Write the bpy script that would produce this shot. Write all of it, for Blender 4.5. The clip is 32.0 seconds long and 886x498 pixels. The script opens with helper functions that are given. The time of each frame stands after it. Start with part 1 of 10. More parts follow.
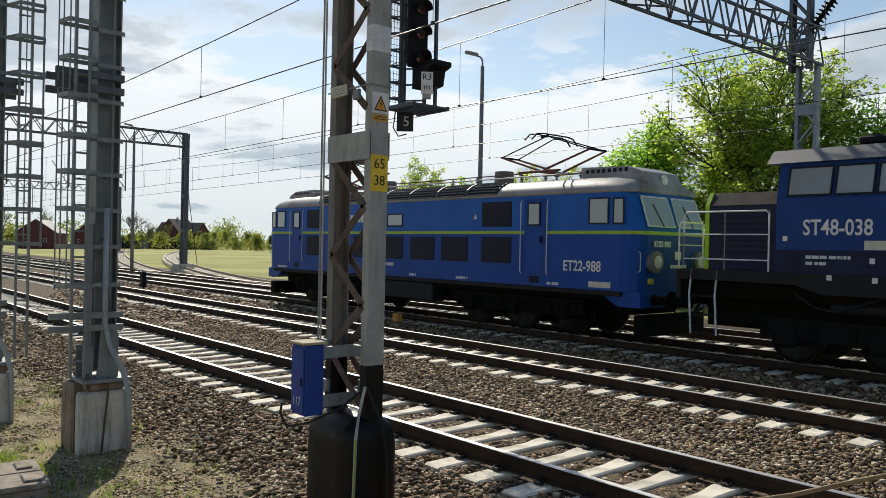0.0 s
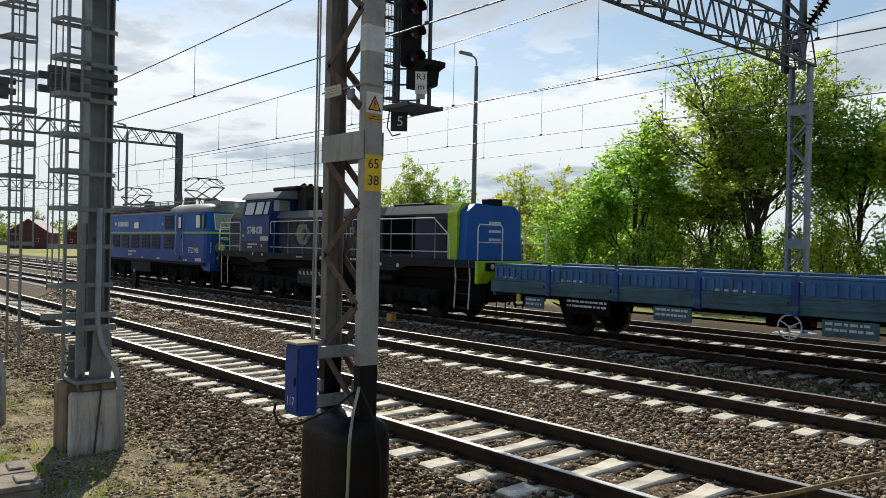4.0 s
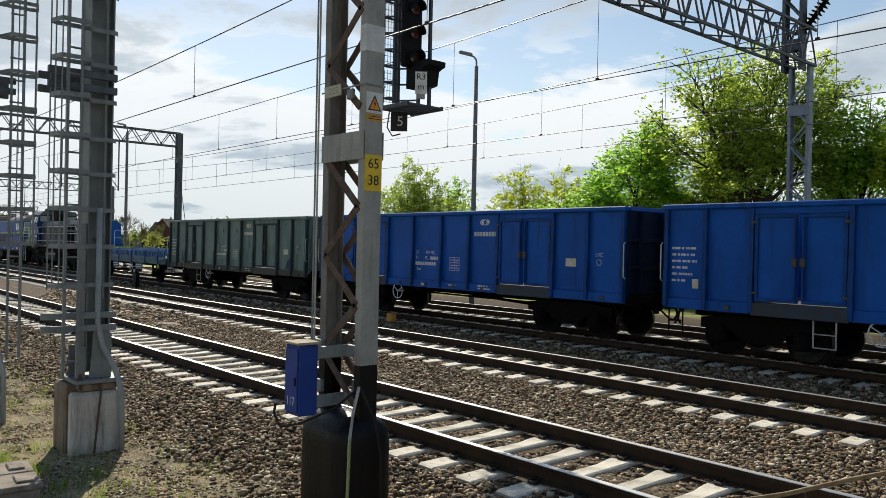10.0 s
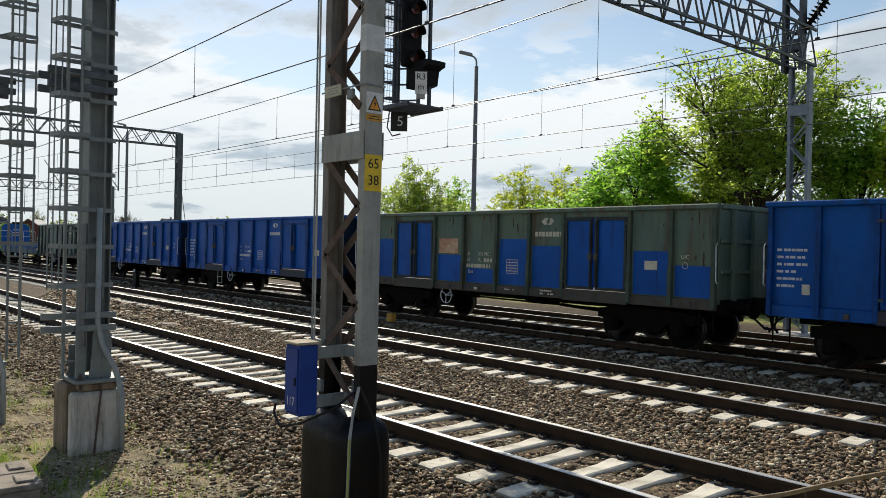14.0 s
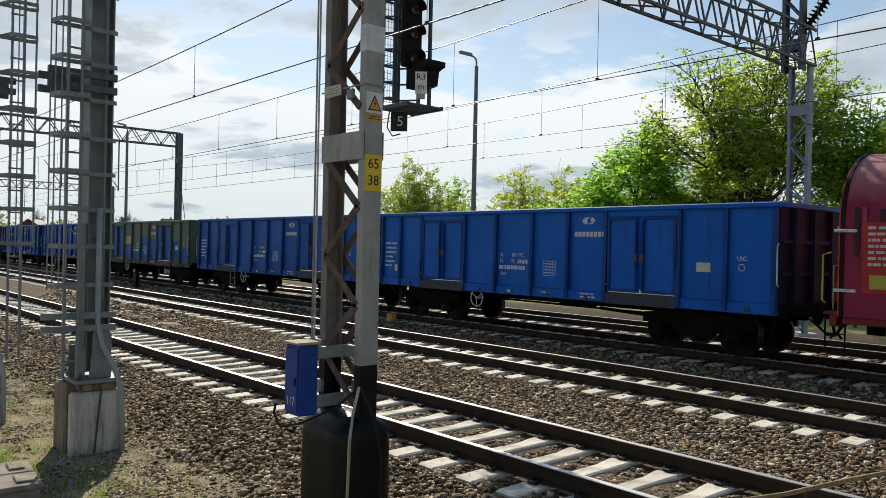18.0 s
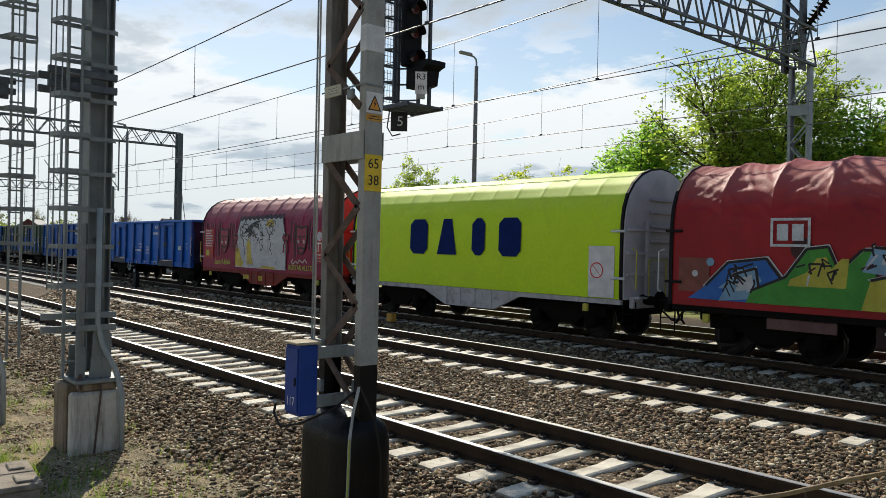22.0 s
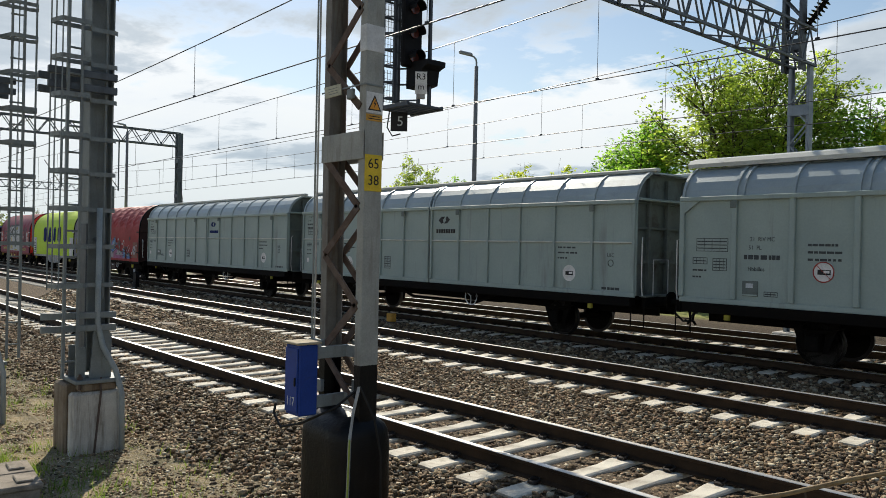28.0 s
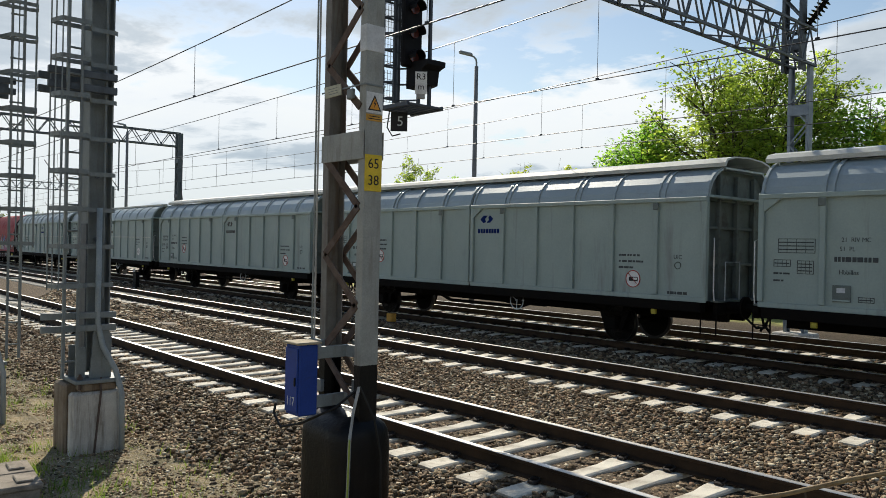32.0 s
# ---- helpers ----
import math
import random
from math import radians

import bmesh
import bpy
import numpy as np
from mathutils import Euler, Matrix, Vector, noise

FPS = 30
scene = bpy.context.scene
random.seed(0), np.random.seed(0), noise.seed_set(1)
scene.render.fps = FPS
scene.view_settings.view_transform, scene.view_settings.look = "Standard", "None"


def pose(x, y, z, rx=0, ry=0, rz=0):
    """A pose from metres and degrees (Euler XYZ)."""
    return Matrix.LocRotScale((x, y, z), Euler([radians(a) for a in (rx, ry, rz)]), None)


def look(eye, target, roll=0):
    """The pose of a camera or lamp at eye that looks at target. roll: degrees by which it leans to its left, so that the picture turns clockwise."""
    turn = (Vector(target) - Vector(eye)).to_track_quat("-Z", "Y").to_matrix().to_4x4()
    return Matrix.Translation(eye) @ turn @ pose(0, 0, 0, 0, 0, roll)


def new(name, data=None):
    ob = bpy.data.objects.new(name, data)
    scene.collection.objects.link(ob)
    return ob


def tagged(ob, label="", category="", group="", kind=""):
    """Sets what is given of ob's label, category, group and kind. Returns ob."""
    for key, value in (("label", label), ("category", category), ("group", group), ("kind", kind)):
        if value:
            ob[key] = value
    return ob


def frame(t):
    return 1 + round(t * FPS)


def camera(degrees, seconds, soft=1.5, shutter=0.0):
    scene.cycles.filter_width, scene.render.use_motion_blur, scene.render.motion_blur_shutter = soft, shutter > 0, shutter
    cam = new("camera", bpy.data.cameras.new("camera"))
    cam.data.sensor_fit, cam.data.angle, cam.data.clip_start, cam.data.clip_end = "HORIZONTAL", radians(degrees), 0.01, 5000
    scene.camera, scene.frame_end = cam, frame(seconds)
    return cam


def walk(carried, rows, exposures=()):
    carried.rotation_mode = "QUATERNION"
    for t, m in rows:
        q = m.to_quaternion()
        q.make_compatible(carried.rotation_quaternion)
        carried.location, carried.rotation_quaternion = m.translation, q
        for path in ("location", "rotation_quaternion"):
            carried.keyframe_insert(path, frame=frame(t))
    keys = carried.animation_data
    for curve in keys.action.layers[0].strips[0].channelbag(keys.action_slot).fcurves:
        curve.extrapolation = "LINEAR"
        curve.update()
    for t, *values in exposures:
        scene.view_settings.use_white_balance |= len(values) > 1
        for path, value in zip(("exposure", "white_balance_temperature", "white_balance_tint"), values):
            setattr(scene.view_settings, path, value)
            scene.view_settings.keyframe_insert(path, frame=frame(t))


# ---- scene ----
# ---------- camera ----------
LENGTH = 32.0
EYE = Vector((0.0, 0.0, 2.197))
YAW, PITCH, ROLL = -0.8514, -0.0026, 1.192


def view(turn):
    a = YAW + turn
    aim = Vector((math.sin(a) * math.cos(PITCH), math.cos(a) * math.cos(PITCH), math.sin(PITCH)))
    return look(EYE, EYE + aim * 10, ROLL)


cam = camera(59.2, LENGTH, soft=0.5)
walk(cam, [(0.0, view(-0.0077)), (0.25, view(-0.0050)), (0.5, view(-0.0031)), (1.0, view(-0.0018)), (1.5, view(-0.0008)),
           (2.0, view(0.0)), (3.0, view(0.0)), (16.0, view(0.0)), (LENGTH, view(0.0))])

# ---------- sky and sun ----------
SUN_TO = Vector((-0.90, 0.44, 0.79)).normalized()
sun_data = bpy.data.lights.new("sun", "SUN")
sun_data.energy, sun_data.angle, sun_data.color = 5.0, radians(0.6), (1.0, 0.92, 0.78)
sun = new("sun", sun_data)
sun.matrix_basis = look((0, 0, 60), Vector((0, 0, 60)) - SUN_TO)


def node(tree, kind, **values):
    n = tree.nodes.new(kind)
    for key, value in values.items():
        if key.startswith("i_"):
            n.inputs[key[2:].replace("_", " ")].default_value = value
    return n


def math_node(tree, op, a, b=None, c=None):
    n = tree.nodes.new("ShaderNodeMath")
    n.operation = op
    for i, v in enumerate((a, b, c)):
        if v is None:
            continue
        if isinstance(v, (int, float)):
            n.inputs[i].default_value = v
        else:
            tree.links.new(v, n.inputs[i])
    return n.outputs[0]


def ramp_node(tree, fac, stops):
    n = tree.nodes.new("ShaderNodeValToRGB")
    while len(n.color_ramp.elements) < len(stops):
        n.color_ramp.elements.new(0.5)
    for e, (pos, col) in zip(n.color_ramp.elements, stops):
        e.position = pos
        e.color = (*col, 1) if len(col) == 3 else col
    tree.links.new(fac, n.inputs[0])
    return n.outputs[0]


def noise_node(tree, vector, scale, detail=4.0, rough=0.55, distortion=0.0):
    n = tree.nodes.new("ShaderNodeTexNoise")
    n.inputs["Scale"].default_value, n.inputs["Detail"].default_value = scale, detail
    n.inputs["Roughness"].default_value, n.inputs["Distortion"].default_value = rough, distortion
    if vector is not None:
        tree.links.new(vector, n.inputs["Vector"])
    return n.outputs[0]


def mix_node(tree, fac, a, b, blend="MIX"):
    n = tree.nodes.new("ShaderNodeMix")
    n.data_type, n.blend_type = "RGBA", blend
    for socket, v in ((n.inputs[0], fac), (n.inputs[6], a), (n.inputs[7], b)):
        if isinstance(v, (int, float)):
            socket.default_value = v
        elif isinstance(v, tuple):
            socket.default_value = (*v, 1) if len(v) == 3 else v
        else:
            tree.links.new(v, socket)
    return n.outputs[2]


world = bpy.data.worlds.new("sky")
scene.world = world
world.use_nodes = True
wt = world.node_tree
wt.nodes.clear()
sky = wt.nodes.new("ShaderNodeTexSky")
sky.sky_type, sky.sun_disc = "NISHITA", False
sky.sun_elevation = math.asin(SUN_TO.z)
sky.sun_rotation = math.atan2(SUN_TO.x, SUN_TO.y) % (2 * math.pi)
sky.air_density, sky.dust_density = 1.2, 0.4
coord = wt.nodes.new("ShaderNodeTexCoord")
sep = wt.nodes.new("ShaderNodeSeparateXYZ")
wt.links.new(coord.outputs["Generated"], sep.inputs[0])
low = math_node(wt, "MAXIMUM", sep.outputs[2], 0.0)
den = math_node(wt, "ADD", low, 0.16)
px_, py_ = math_node(wt, "DIVIDE", sep.outputs[0], den), math_node(wt, "DIVIDE", sep.outputs[1], den)
comb = wt.nodes.new("ShaderNodeCombineXYZ")
wt.links.new(px_, comb.inputs[0]), wt.links.new(py_, comb.inputs[1])
comb.inputs[2].default_value = 3.7
big = noise_node(wt, comb.outputs[0], 0.62, 7.0, 0.58, 0.45)
fine = noise_node(wt, comb.outputs[0], 1.7, 7.0, 0.6, 0.2)
both = math_node(wt, "ADD", math_node(wt, "MULTIPLY", big, 0.7), math_node(wt, "MULTIPLY", fine, 0.3))
haze = math_node(wt, "MULTIPLY", math_node(wt, "SUBTRACT", 0.24, low), 0.75)
cover = math_node(wt, "ADD", both, haze)
cloud_mask = ramp_node(wt, cover, [(0.452, (0, 0, 0)), (0.498, (1, 1, 1))])
# clouds shine where they stand before the sun and dim away from it
towards = wt.nodes.new("ShaderNodeVectorMath")
towards.operation = "DOT_PRODUCT"
wt.links.new(coord.outputs["Generated"], towards.inputs[0])
towards.inputs[1].default_value = SUN_TO
glow = ramp_node(wt, math_node(wt, "MULTIPLY_ADD", towards.outputs["Value"], 0.5, 0.5), [(0.20, (0.72,) * 3), (0.50, (0.80,) * 3), (0.70, (1.0,) * 3)])
cloud_tone = ramp_node(wt, math_node(wt, "ADD", both, math_node(wt, "MULTIPLY_ADD", low, 0.42, -0.06)), [(0.47, (1.0, 1.0, 1.0)), (0.515, (0.97, 0.98, 1.0)), (0.550, (0.62, 0.68, 0.745)), (0.62, (0.46, 0.53, 0.61))])
bg_sky = node(wt, "ShaderNodeBackground", i_Strength=0.10)
wt.links.new(sky.outputs[0], bg_sky.inputs[0])
veil = ramp_node(wt, low, [(0.0, (0.72, 0.78, 0.78)), (0.08, (0.80, 0.86, 0.88)), (0.17, (0.90, 0.94, 0.96)), (0.30, (1.05, 1.05, 1.03))])
cloud_tone = mix_node(wt, 1.0, cloud_tone, veil, "MULTIPLY")
bg_cloud = node(wt, "ShaderNodeBackground", i_Strength=1.0)
wt.links.new(mix_node(wt, 1.0, cloud_tone, glow, "MULTIPLY"), bg_cloud.inputs[0])
mixed = wt.nodes.new("ShaderNodeMixShader")
wt.links.new(cloud_mask, mixed.inputs[0])
wt.links.new(bg_sky.outputs[0], mixed.inputs[1]), wt.links.new(bg_cloud.outputs[0], mixed.inputs[2])
wout = wt.nodes.new("ShaderNodeOutputWorld")
wt.links.new(mixed.outputs[0], wout.inputs[0])
scene.view_settings.exposure = 0.03

# ---------- materials ----------
def surface(name, base, rough=0.6, metal=0.0, second=None, dirt=None, dirt_amount=0.3, scale=6.0, grain=60.0, bump=0.15,
            streaks=False, per_piece=0.0, per_island=0.0, space="Object", vary=0.12, coat=0.0, fine_dark=0.0, spec=0.35):
    """Paint, rust, stone and the like: a base colour that wanders, dirt in blotches or runs, and a fine relief."""
    m = bpy.data.materials.new(name)
    m.use_nodes = True
    t = m.node_tree
    bsdf = t.nodes["Principled BSDF"]
    tc = t.nodes.new("ShaderNodeTexCoord")
    vec = tc.outputs[space]
    blot = noise_node(t, vec, scale, 5.0, 0.6, 0.3)
    fin = noise_node(t, vec, grain, 3.0, 0.6)
    second = second or tuple(min(1, c * (1 - vary * 2)) for c in base)
    col = mix_node(t, ramp_node(t, blot, [(0.35, (0, 0, 0)), (0.65, (1, 1, 1))]), base, second)
    shade = ramp_node(t, fin, [(0.25, (1 - vary - fine_dark,) * 3), (0.75, (1 + vary,) * 3)])
    col = mix_node(t, 1.0, col, shade, "MULTIPLY")
    if dirt:
        mp = t.nodes.new("ShaderNodeMapping")
        mp.inputs["Scale"].default_value = (3.0, 3.0, 0.35) if streaks else (1, 1, 1)
        t.links.new(vec, mp.inputs[0])
        run = noise_node(t, mp.outputs[0], scale * (0.9 if streaks else 1.3), 6.0, 0.65, 0.4)
        lo = 0.72 - dirt_amount * 0.45
        col = mix_node(t, ramp_node(t, run, [(lo - 0.06, (0, 0, 0)), (lo + 0.16, (0.85,) * 3)]), col, dirt)
    if per_piece:
        info = t.nodes.new("ShaderNodeObjectInfo")
        tone = ramp_node(t, info.outputs["Random"], [(0, (1 - per_piece,) * 3), (1, (1 + per_piece,) * 3)])
        col = mix_node(t, 1.0, col, tone, "MULTIPLY")
    if per_island:
        geo = t.nodes.new("ShaderNodeNewGeometry")
        tone = ramp_node(t, geo.outputs["Random Per Island"], [(0, (1 - per_island,) * 3), (0.75, (1 + 0.2 * per_island,) * 3), (1, (1 + per_island,) * 3)])
        col = mix_node(t, 1.0, col, tone, "MULTIPLY")
    t.links.new(col, bsdf.inputs["Base Color"])
    t.links.new(math_node(t, "ADD", math_node(t, "MULTIPLY", blot, 0.25), rough - 0.125), bsdf.inputs["Roughness"])
    bsdf.inputs["Metallic"].default_value = metal
    bsdf.inputs["Coat Weight"].default_value = coat
    bsdf.inputs["Specular IOR Level"].default_value = spec
    if bump:
        bp = t.nodes.new("ShaderNodeBump")
        bp.inputs["Strength"].default_value, bp.inputs["Distance"].default_value = bump, 0.02
        t.links.new(math_node(t, "ADD", fin, math_node(t, "MULTIPLY", blot, 0.6)), bp.inputs["Height"])
        t.links.new(bp.outputs[0], bsdf.inputs["Normal"])
    return m


def leaf_material(name, c1, c2):
    m = bpy.data.materials.new(name)
    m.use_nodes = True
    t = m.node_tree
    bsdf = t.nodes["Principled BSDF"]
    geo = t.nodes.new("ShaderNodeNewGeometry")
    col = ramp_node(t, geo.outputs["Random Per Island"], [(0.0, c1), (0.6, tuple((a + b) / 2 for a, b in zip(c1, c2))), (1.0, c2)])
    t.links.new(col, bsdf.inputs["Base Color"])
    bsdf.inputs["Roughness"].default_value = 0.38
    bsdf.inputs["Specular IOR Level"].default_value = 0.6
    tr = t.nodes.new("ShaderNodeBsdfTranslucent")
    t.links.new(mix_node(t, 1.0, col, (2.2, 2.3, 1.0), "MULTIPLY"), tr.inputs[0])
    mx = t.nodes.new("ShaderNodeMixShader")
    mx.inputs[0].default_value = 0.66
    t.links.new(bsdf.outputs[0], mx.inputs[1]), t.links.new(tr.outputs[0], mx.inputs[2])
    t.links.new(mx.outputs[0], t.nodes["Material Output"].inputs[0])
    return m


def glass_material(name, tint, rough=0.05):
    m = bpy.data.materials.new(name)
    m.use_nodes = True
    b = m.node_tree.nodes["Principled BSDF"]
    b.inputs["Base Color"].default_value = (*tint, 1)
    b.inputs["Roughness"].default_value = rough
    b.inputs["Transmission Weight"].default_value = 0.75
    b.inputs["IOR"].default_value = 1.45
    return m


def stone_material(name, tone):
    """Crushed rock: every stone takes its own grey, tan or reddish tone, with a mottled face."""
    m = surface(name, (tone,) * 3, 0.9, scale=14, grain=120, bump=0.5, vary=0.2)
    t = m.node_tree
    bsdf = t.nodes["Principled BSDF"]
    mottle = bsdf.inputs["Base Color"].links[0].from_socket
    geo = t.nodes.new("ShaderNodeNewGeometry")
    hue = ramp_node(t, geo.outputs["Random Per Island"], [(0.0, (0.045, 0.032, 0.02)), (0.28, (0.16, 0.112, 0.064)), (0.50, (0.27, 0.19, 0.105)), (0.66, (0.33, 0.21, 0.125)),
                                                         (0.84, (0.42, 0.34, 0.215)), (0.97, (0.66, 0.58, 0.42))])
    t.links.new(mix_node(t, 1.0, hue, mottle, "MULTIPLY"), bsdf.inputs["Base Color"])
    return m


M = {
    "rail_steel": surface("rail_steel", (0.030, 0.020, 0.013), 0.8, 0.0, (0.055, 0.035, 0.021), scale=3, bump=0.3, spec=0.15),
    "rail_head": surface("rail_head", (0.80, 0.78, 0.73), 0.44, 1.0, (0.54, 0.50, 0.44), scale=2, bump=0.03, vary=0.04),
    "sleeper": surface("sleeper", (0.72, 0.67, 0.55), 0.8, dirt=(0.34, 0.27, 0.19), dirt_amount=0.30, scale=3, grain=90, bump=0.4, per_piece=0.12),
    "clip": surface("clip", (0.03, 0.025, 0.022), 0.6, 0.3),
    "stone": stone_material("stone", 1.04),
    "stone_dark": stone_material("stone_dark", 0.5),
    "pebble": stone_material("pebble", 1.35),
    "galv": surface("galv", (0.235, 0.26, 0.255), 0.55, 0.2, second=(0.18, 0.20, 0.20), dirt=(0.13, 0.12, 0.11), dirt_amount=0.25, scale=4, streaks=True, bump=0.1),
    "mast_paint": surface("mast_paint", (0.34, 0.345, 0.315), 0.55, second=(0.27, 0.275, 0.25), dirt=(0.17, 0.15, 0.12), dirt_amount=0.3, scale=3.5, streaks=True, bump=0.12),
    "mast_shade_worn": surface("mast_shade_worn", (0.22, 0.215, 0.195), 0.6, second=(0.16, 0.145, 0.125), dirt=(0.10, 0.065, 0.042), dirt_amount=0.42, scale=3.0, streaks=True, bump=0.15),
    "mast_band": surface("mast_band", (0.62, 0.63, 0.63), 0.5, bump=0.1),
    "mast_rust": surface("mast_rust", (0.085, 0.052, 0.036), 0.8, second=(0.14, 0.105, 0.085), scale=8, bump=0.3),
    "bitumen": surface("bitumen", (0.004, 0.004, 0.0044), 0.42, second=(0.0055, 0.0053, 0.005), dirt=(0.020, 0.018, 0.014), dirt_amount=0.2, scale=3, streaks=True, grain=25, bump=0.3, spec=0.22),
    "concrete": surface("concrete", (0.60, 0.575, 0.51), 0.85, second=(0.49, 0.46, 0.40), dirt=(0.16, 0.125, 0.09), dirt_amount=0.4, scale=3, streaks=True, grain=70, bump=0.35),
    "concrete_brown": surface("concrete_brown", (0.30, 0.245, 0.18), 0.9, second=(0.20, 0.15, 0.10), dirt=(0.09, 0.06, 0.035), dirt_amount=0.45, scale=3, streaks=True, grain=70, bump=0.4),
    "slab": surface("slab", (0.34, 0.29, 0.23), 0.9, second=(0.25, 0.215, 0.17), dirt=(0.13, 0.105, 0.075), dirt_amount=0.35, scale=5, grain=80, bump=0.5),
    "black_metal": surface("black_metal", (0.007, 0.007, 0.008), 0.6, 0.0, bump=0.1, spec=0.15),
    "underframe": surface("underframe", (0.005, 0.0045, 0.0042), 0.85, 0.0, second=(0.008, 0.0065, 0.005), dirt=(0.016, 0.012, 0.009), dirt_amount=0.2, scale=3, bump=0.3, spec=0.1),
    "tread": surface("tread", (0.05, 0.047, 0.045), 0.5, 1.0, bump=0.0),
    "white": surface("white", (0.75, 0.75, 0.73), 0.5, bump=0.0),
    "dim_white": surface("dim_white", (0.60, 0.64, 0.66), 0.6, bump=0.0, dirt=(0.2, 0.2, 0.2), dirt_amount=0.3, scale=8),
    "black": surface("black", (0.012, 0.012, 0.013), 0.5, bump=0.0),
    "yellow": surface("yellow", (0.78, 0.55, 0.03), 0.5, bump=0.0),
    "orange_box": surface("orange_box", (0.62, 0.33, 0.05), 0.6, dirt=(0.25, 0.14, 0.05), dirt_amount=0.35, bump=0.1),
    "box_blue": surface("box_blue", (0.006, 0.045, 0.27), 0.45, second=(0.005, 0.035, 0.21), dirt=(0.03, 0.04, 0.08), dirt_amount=0.2, scale=3, bump=0.05),
    "wood_dark": surface("wood_dark", (0.14, 0.10, 0.07), 0.85, scale=6, bump=0.4),
    "cable_grey": surface("cable_grey", (0.42, 0.42, 0.40), 0.5, bump=0.05),
    "cable_green": surface("cable_green", (0.35, 0.42, 0.08), 0.5, bump=0.0),
    "cable_black": surface("cable_black", (0.015, 0.015, 0.015), 0.5, bump=0.0),
    "wire": surface("wire", (0.05, 0.055, 0.06), 0.5, 0.6, bump=0.0),
    "twig_grey": surface("twig_grey", (0.16, 0.13, 0.10), 0.9, scale=5, bump=0.1),
    "bark": surface("bark", (0.085, 0.065, 0.05), 0.9, second=(0.05, 0.04, 0.03), scale=9, bump=0.6),
}

# ---------- mesh helpers ----------
class Solid:
    """Collects the faces of one mesh."""

    def __init__(self):
        self.v, self.f, self.k = [], [], []
        self.slot = 0

    def add(self, verts, faces):
        n = len(self.v)
        self.v += [tuple(p) for p in verts]
        self.f += [tuple(i + n for i in f) for f in faces]
        self.k += [self.slot] * len(faces)
        return self

    def box(self, x0, x1, y0, y1, z0, z1, bevel=0.0, m=None):
        if x0 > x1: x0, x1 = x1, x0
        if y0 > y1: y0, y1 = y1, y0
        if z0 > z1: z0, z1 = z1, z0
        b = min(bevel, (x1 - x0) * 0.45, (y1 - y0) * 0.45, (z1 - z0) * 0.45)
        if b <= 0:
            vs = [(x, y, z) for x in (x0, x1) for y in (y0, y1) for z in (z0, z1)]
            fs = [(0, 1, 3, 2), (4, 6, 7, 5), (0, 4, 5, 1), (2, 3, 7, 6), (0, 2, 6, 4), (1, 5, 7, 3)]
        else:
            vs, ids = [], {}
            for i, x in enumerate((x0, x1)):
                for j, y in enumerate((y0, y1)):
                    for k, z in enumerate((z0, z1)):
                        sx, sy, sz = (b, -b)[i], (b, -b)[j], (b, -b)[k]
                        ids[i, j, k] = len(vs)
                        vs += [(x, y + sy, z + sz), (x + sx, y, z + sz), (x + sx, y + sy, z)]
            g = lambda i, j, k, a: ids[i, j, k] + a
            fs = [(g(0, 0, 0, 0), g(0, 0, 1, 0), g(0, 1, 1, 0), g(0, 1, 0, 0)), (g(1, 0, 0, 0), g(1, 1, 0, 0), g(1, 1, 1, 0), g(1, 0, 1, 0)),
                  (g(0, 0, 0, 1), g(1, 0, 0, 1), g(1, 0, 1, 1), g(0, 0, 1, 1)), (g(0, 1, 0, 1), g(0, 1, 1, 1), g(1, 1, 1, 1), g(1, 1, 0, 1)),
                  (g(0, 0, 0, 2), g(0, 1, 0, 2), g(1, 1, 0, 2), g(1, 0, 0, 2)), (g(0, 0, 1, 2), g(1, 0, 1, 2), g(1, 1, 1, 2), g(0, 1, 1, 2))]
            for j in (0, 1):
                for k in (0, 1):
                    fs.append((g(0, j, k, 1), g(1, j, k, 1), g(1, j, k, 2), g(0, j, k, 2)))
            for i in (0, 1):
                for k in (0, 1):
                    fs.append((g(i, 0, k, 0), g(i, 1, k, 0), g(i, 1, k, 2), g(i, 0, k, 2)))
            for i in (0, 1):
                for j in (0, 1):
                    fs.append((g(i, j, 0, 0), g(i, j, 1, 0), g(i, j, 1, 1), g(i, j, 0, 1)))
            for i in (0, 1):
                for j in (0, 1):
                    for k in (0, 1):
                        fs.append((g(i, j, k, 0), g(i, j, k, 1), g(i, j, k, 2)))
        if m is not None:
            vs = [m @ Vector(p) for p in vs]
        return self.add(vs, fs)

    def beam(self, a, b, w, h=None, up=(0, 0, 1)):
        """A bar of section w x h from a to b."""
        a, b, h = Vector(a), Vector(b), h or w
        d = (b - a).normalized()
        side = d.cross(Vector(up))
        if side.length < 1e-4:
            side = d.cross(Vector((1, 0, 0)))
        side.normalize()
        top = side.cross(d)
        vs = [p + side * sx * w / 2 + top * sz * h / 2 for p in (a, b) for sx, sz in ((-1, -1), (1, -1), (1, 1), (-1, 1))]
        return self.add(vs, [(0, 1, 2, 3), (7, 6, 5, 4), (0, 4, 5, 1), (1, 5, 6, 2), (2, 6, 7, 3), (3, 7, 4, 0)])

    def tube(self, a, b, r, n=8, r2=None, caps=True):
        a, b = Vector(a), Vector(b)
        r2 = r if r2 is None else r2
        d = (b - a).normalized()
        s = d.cross(Vector((0, 0, 1)))
        if s.length < 1e-4:
            s = Vector((1, 0, 0))
        s.normalize()
        u = s.cross(d)
        vs = [p + (s * math.cos(q) + u * math.sin(q)) * rr for p, rr in ((a, r), (b, r2)) for q in (2 * math.pi * i / n for i in range(n))]
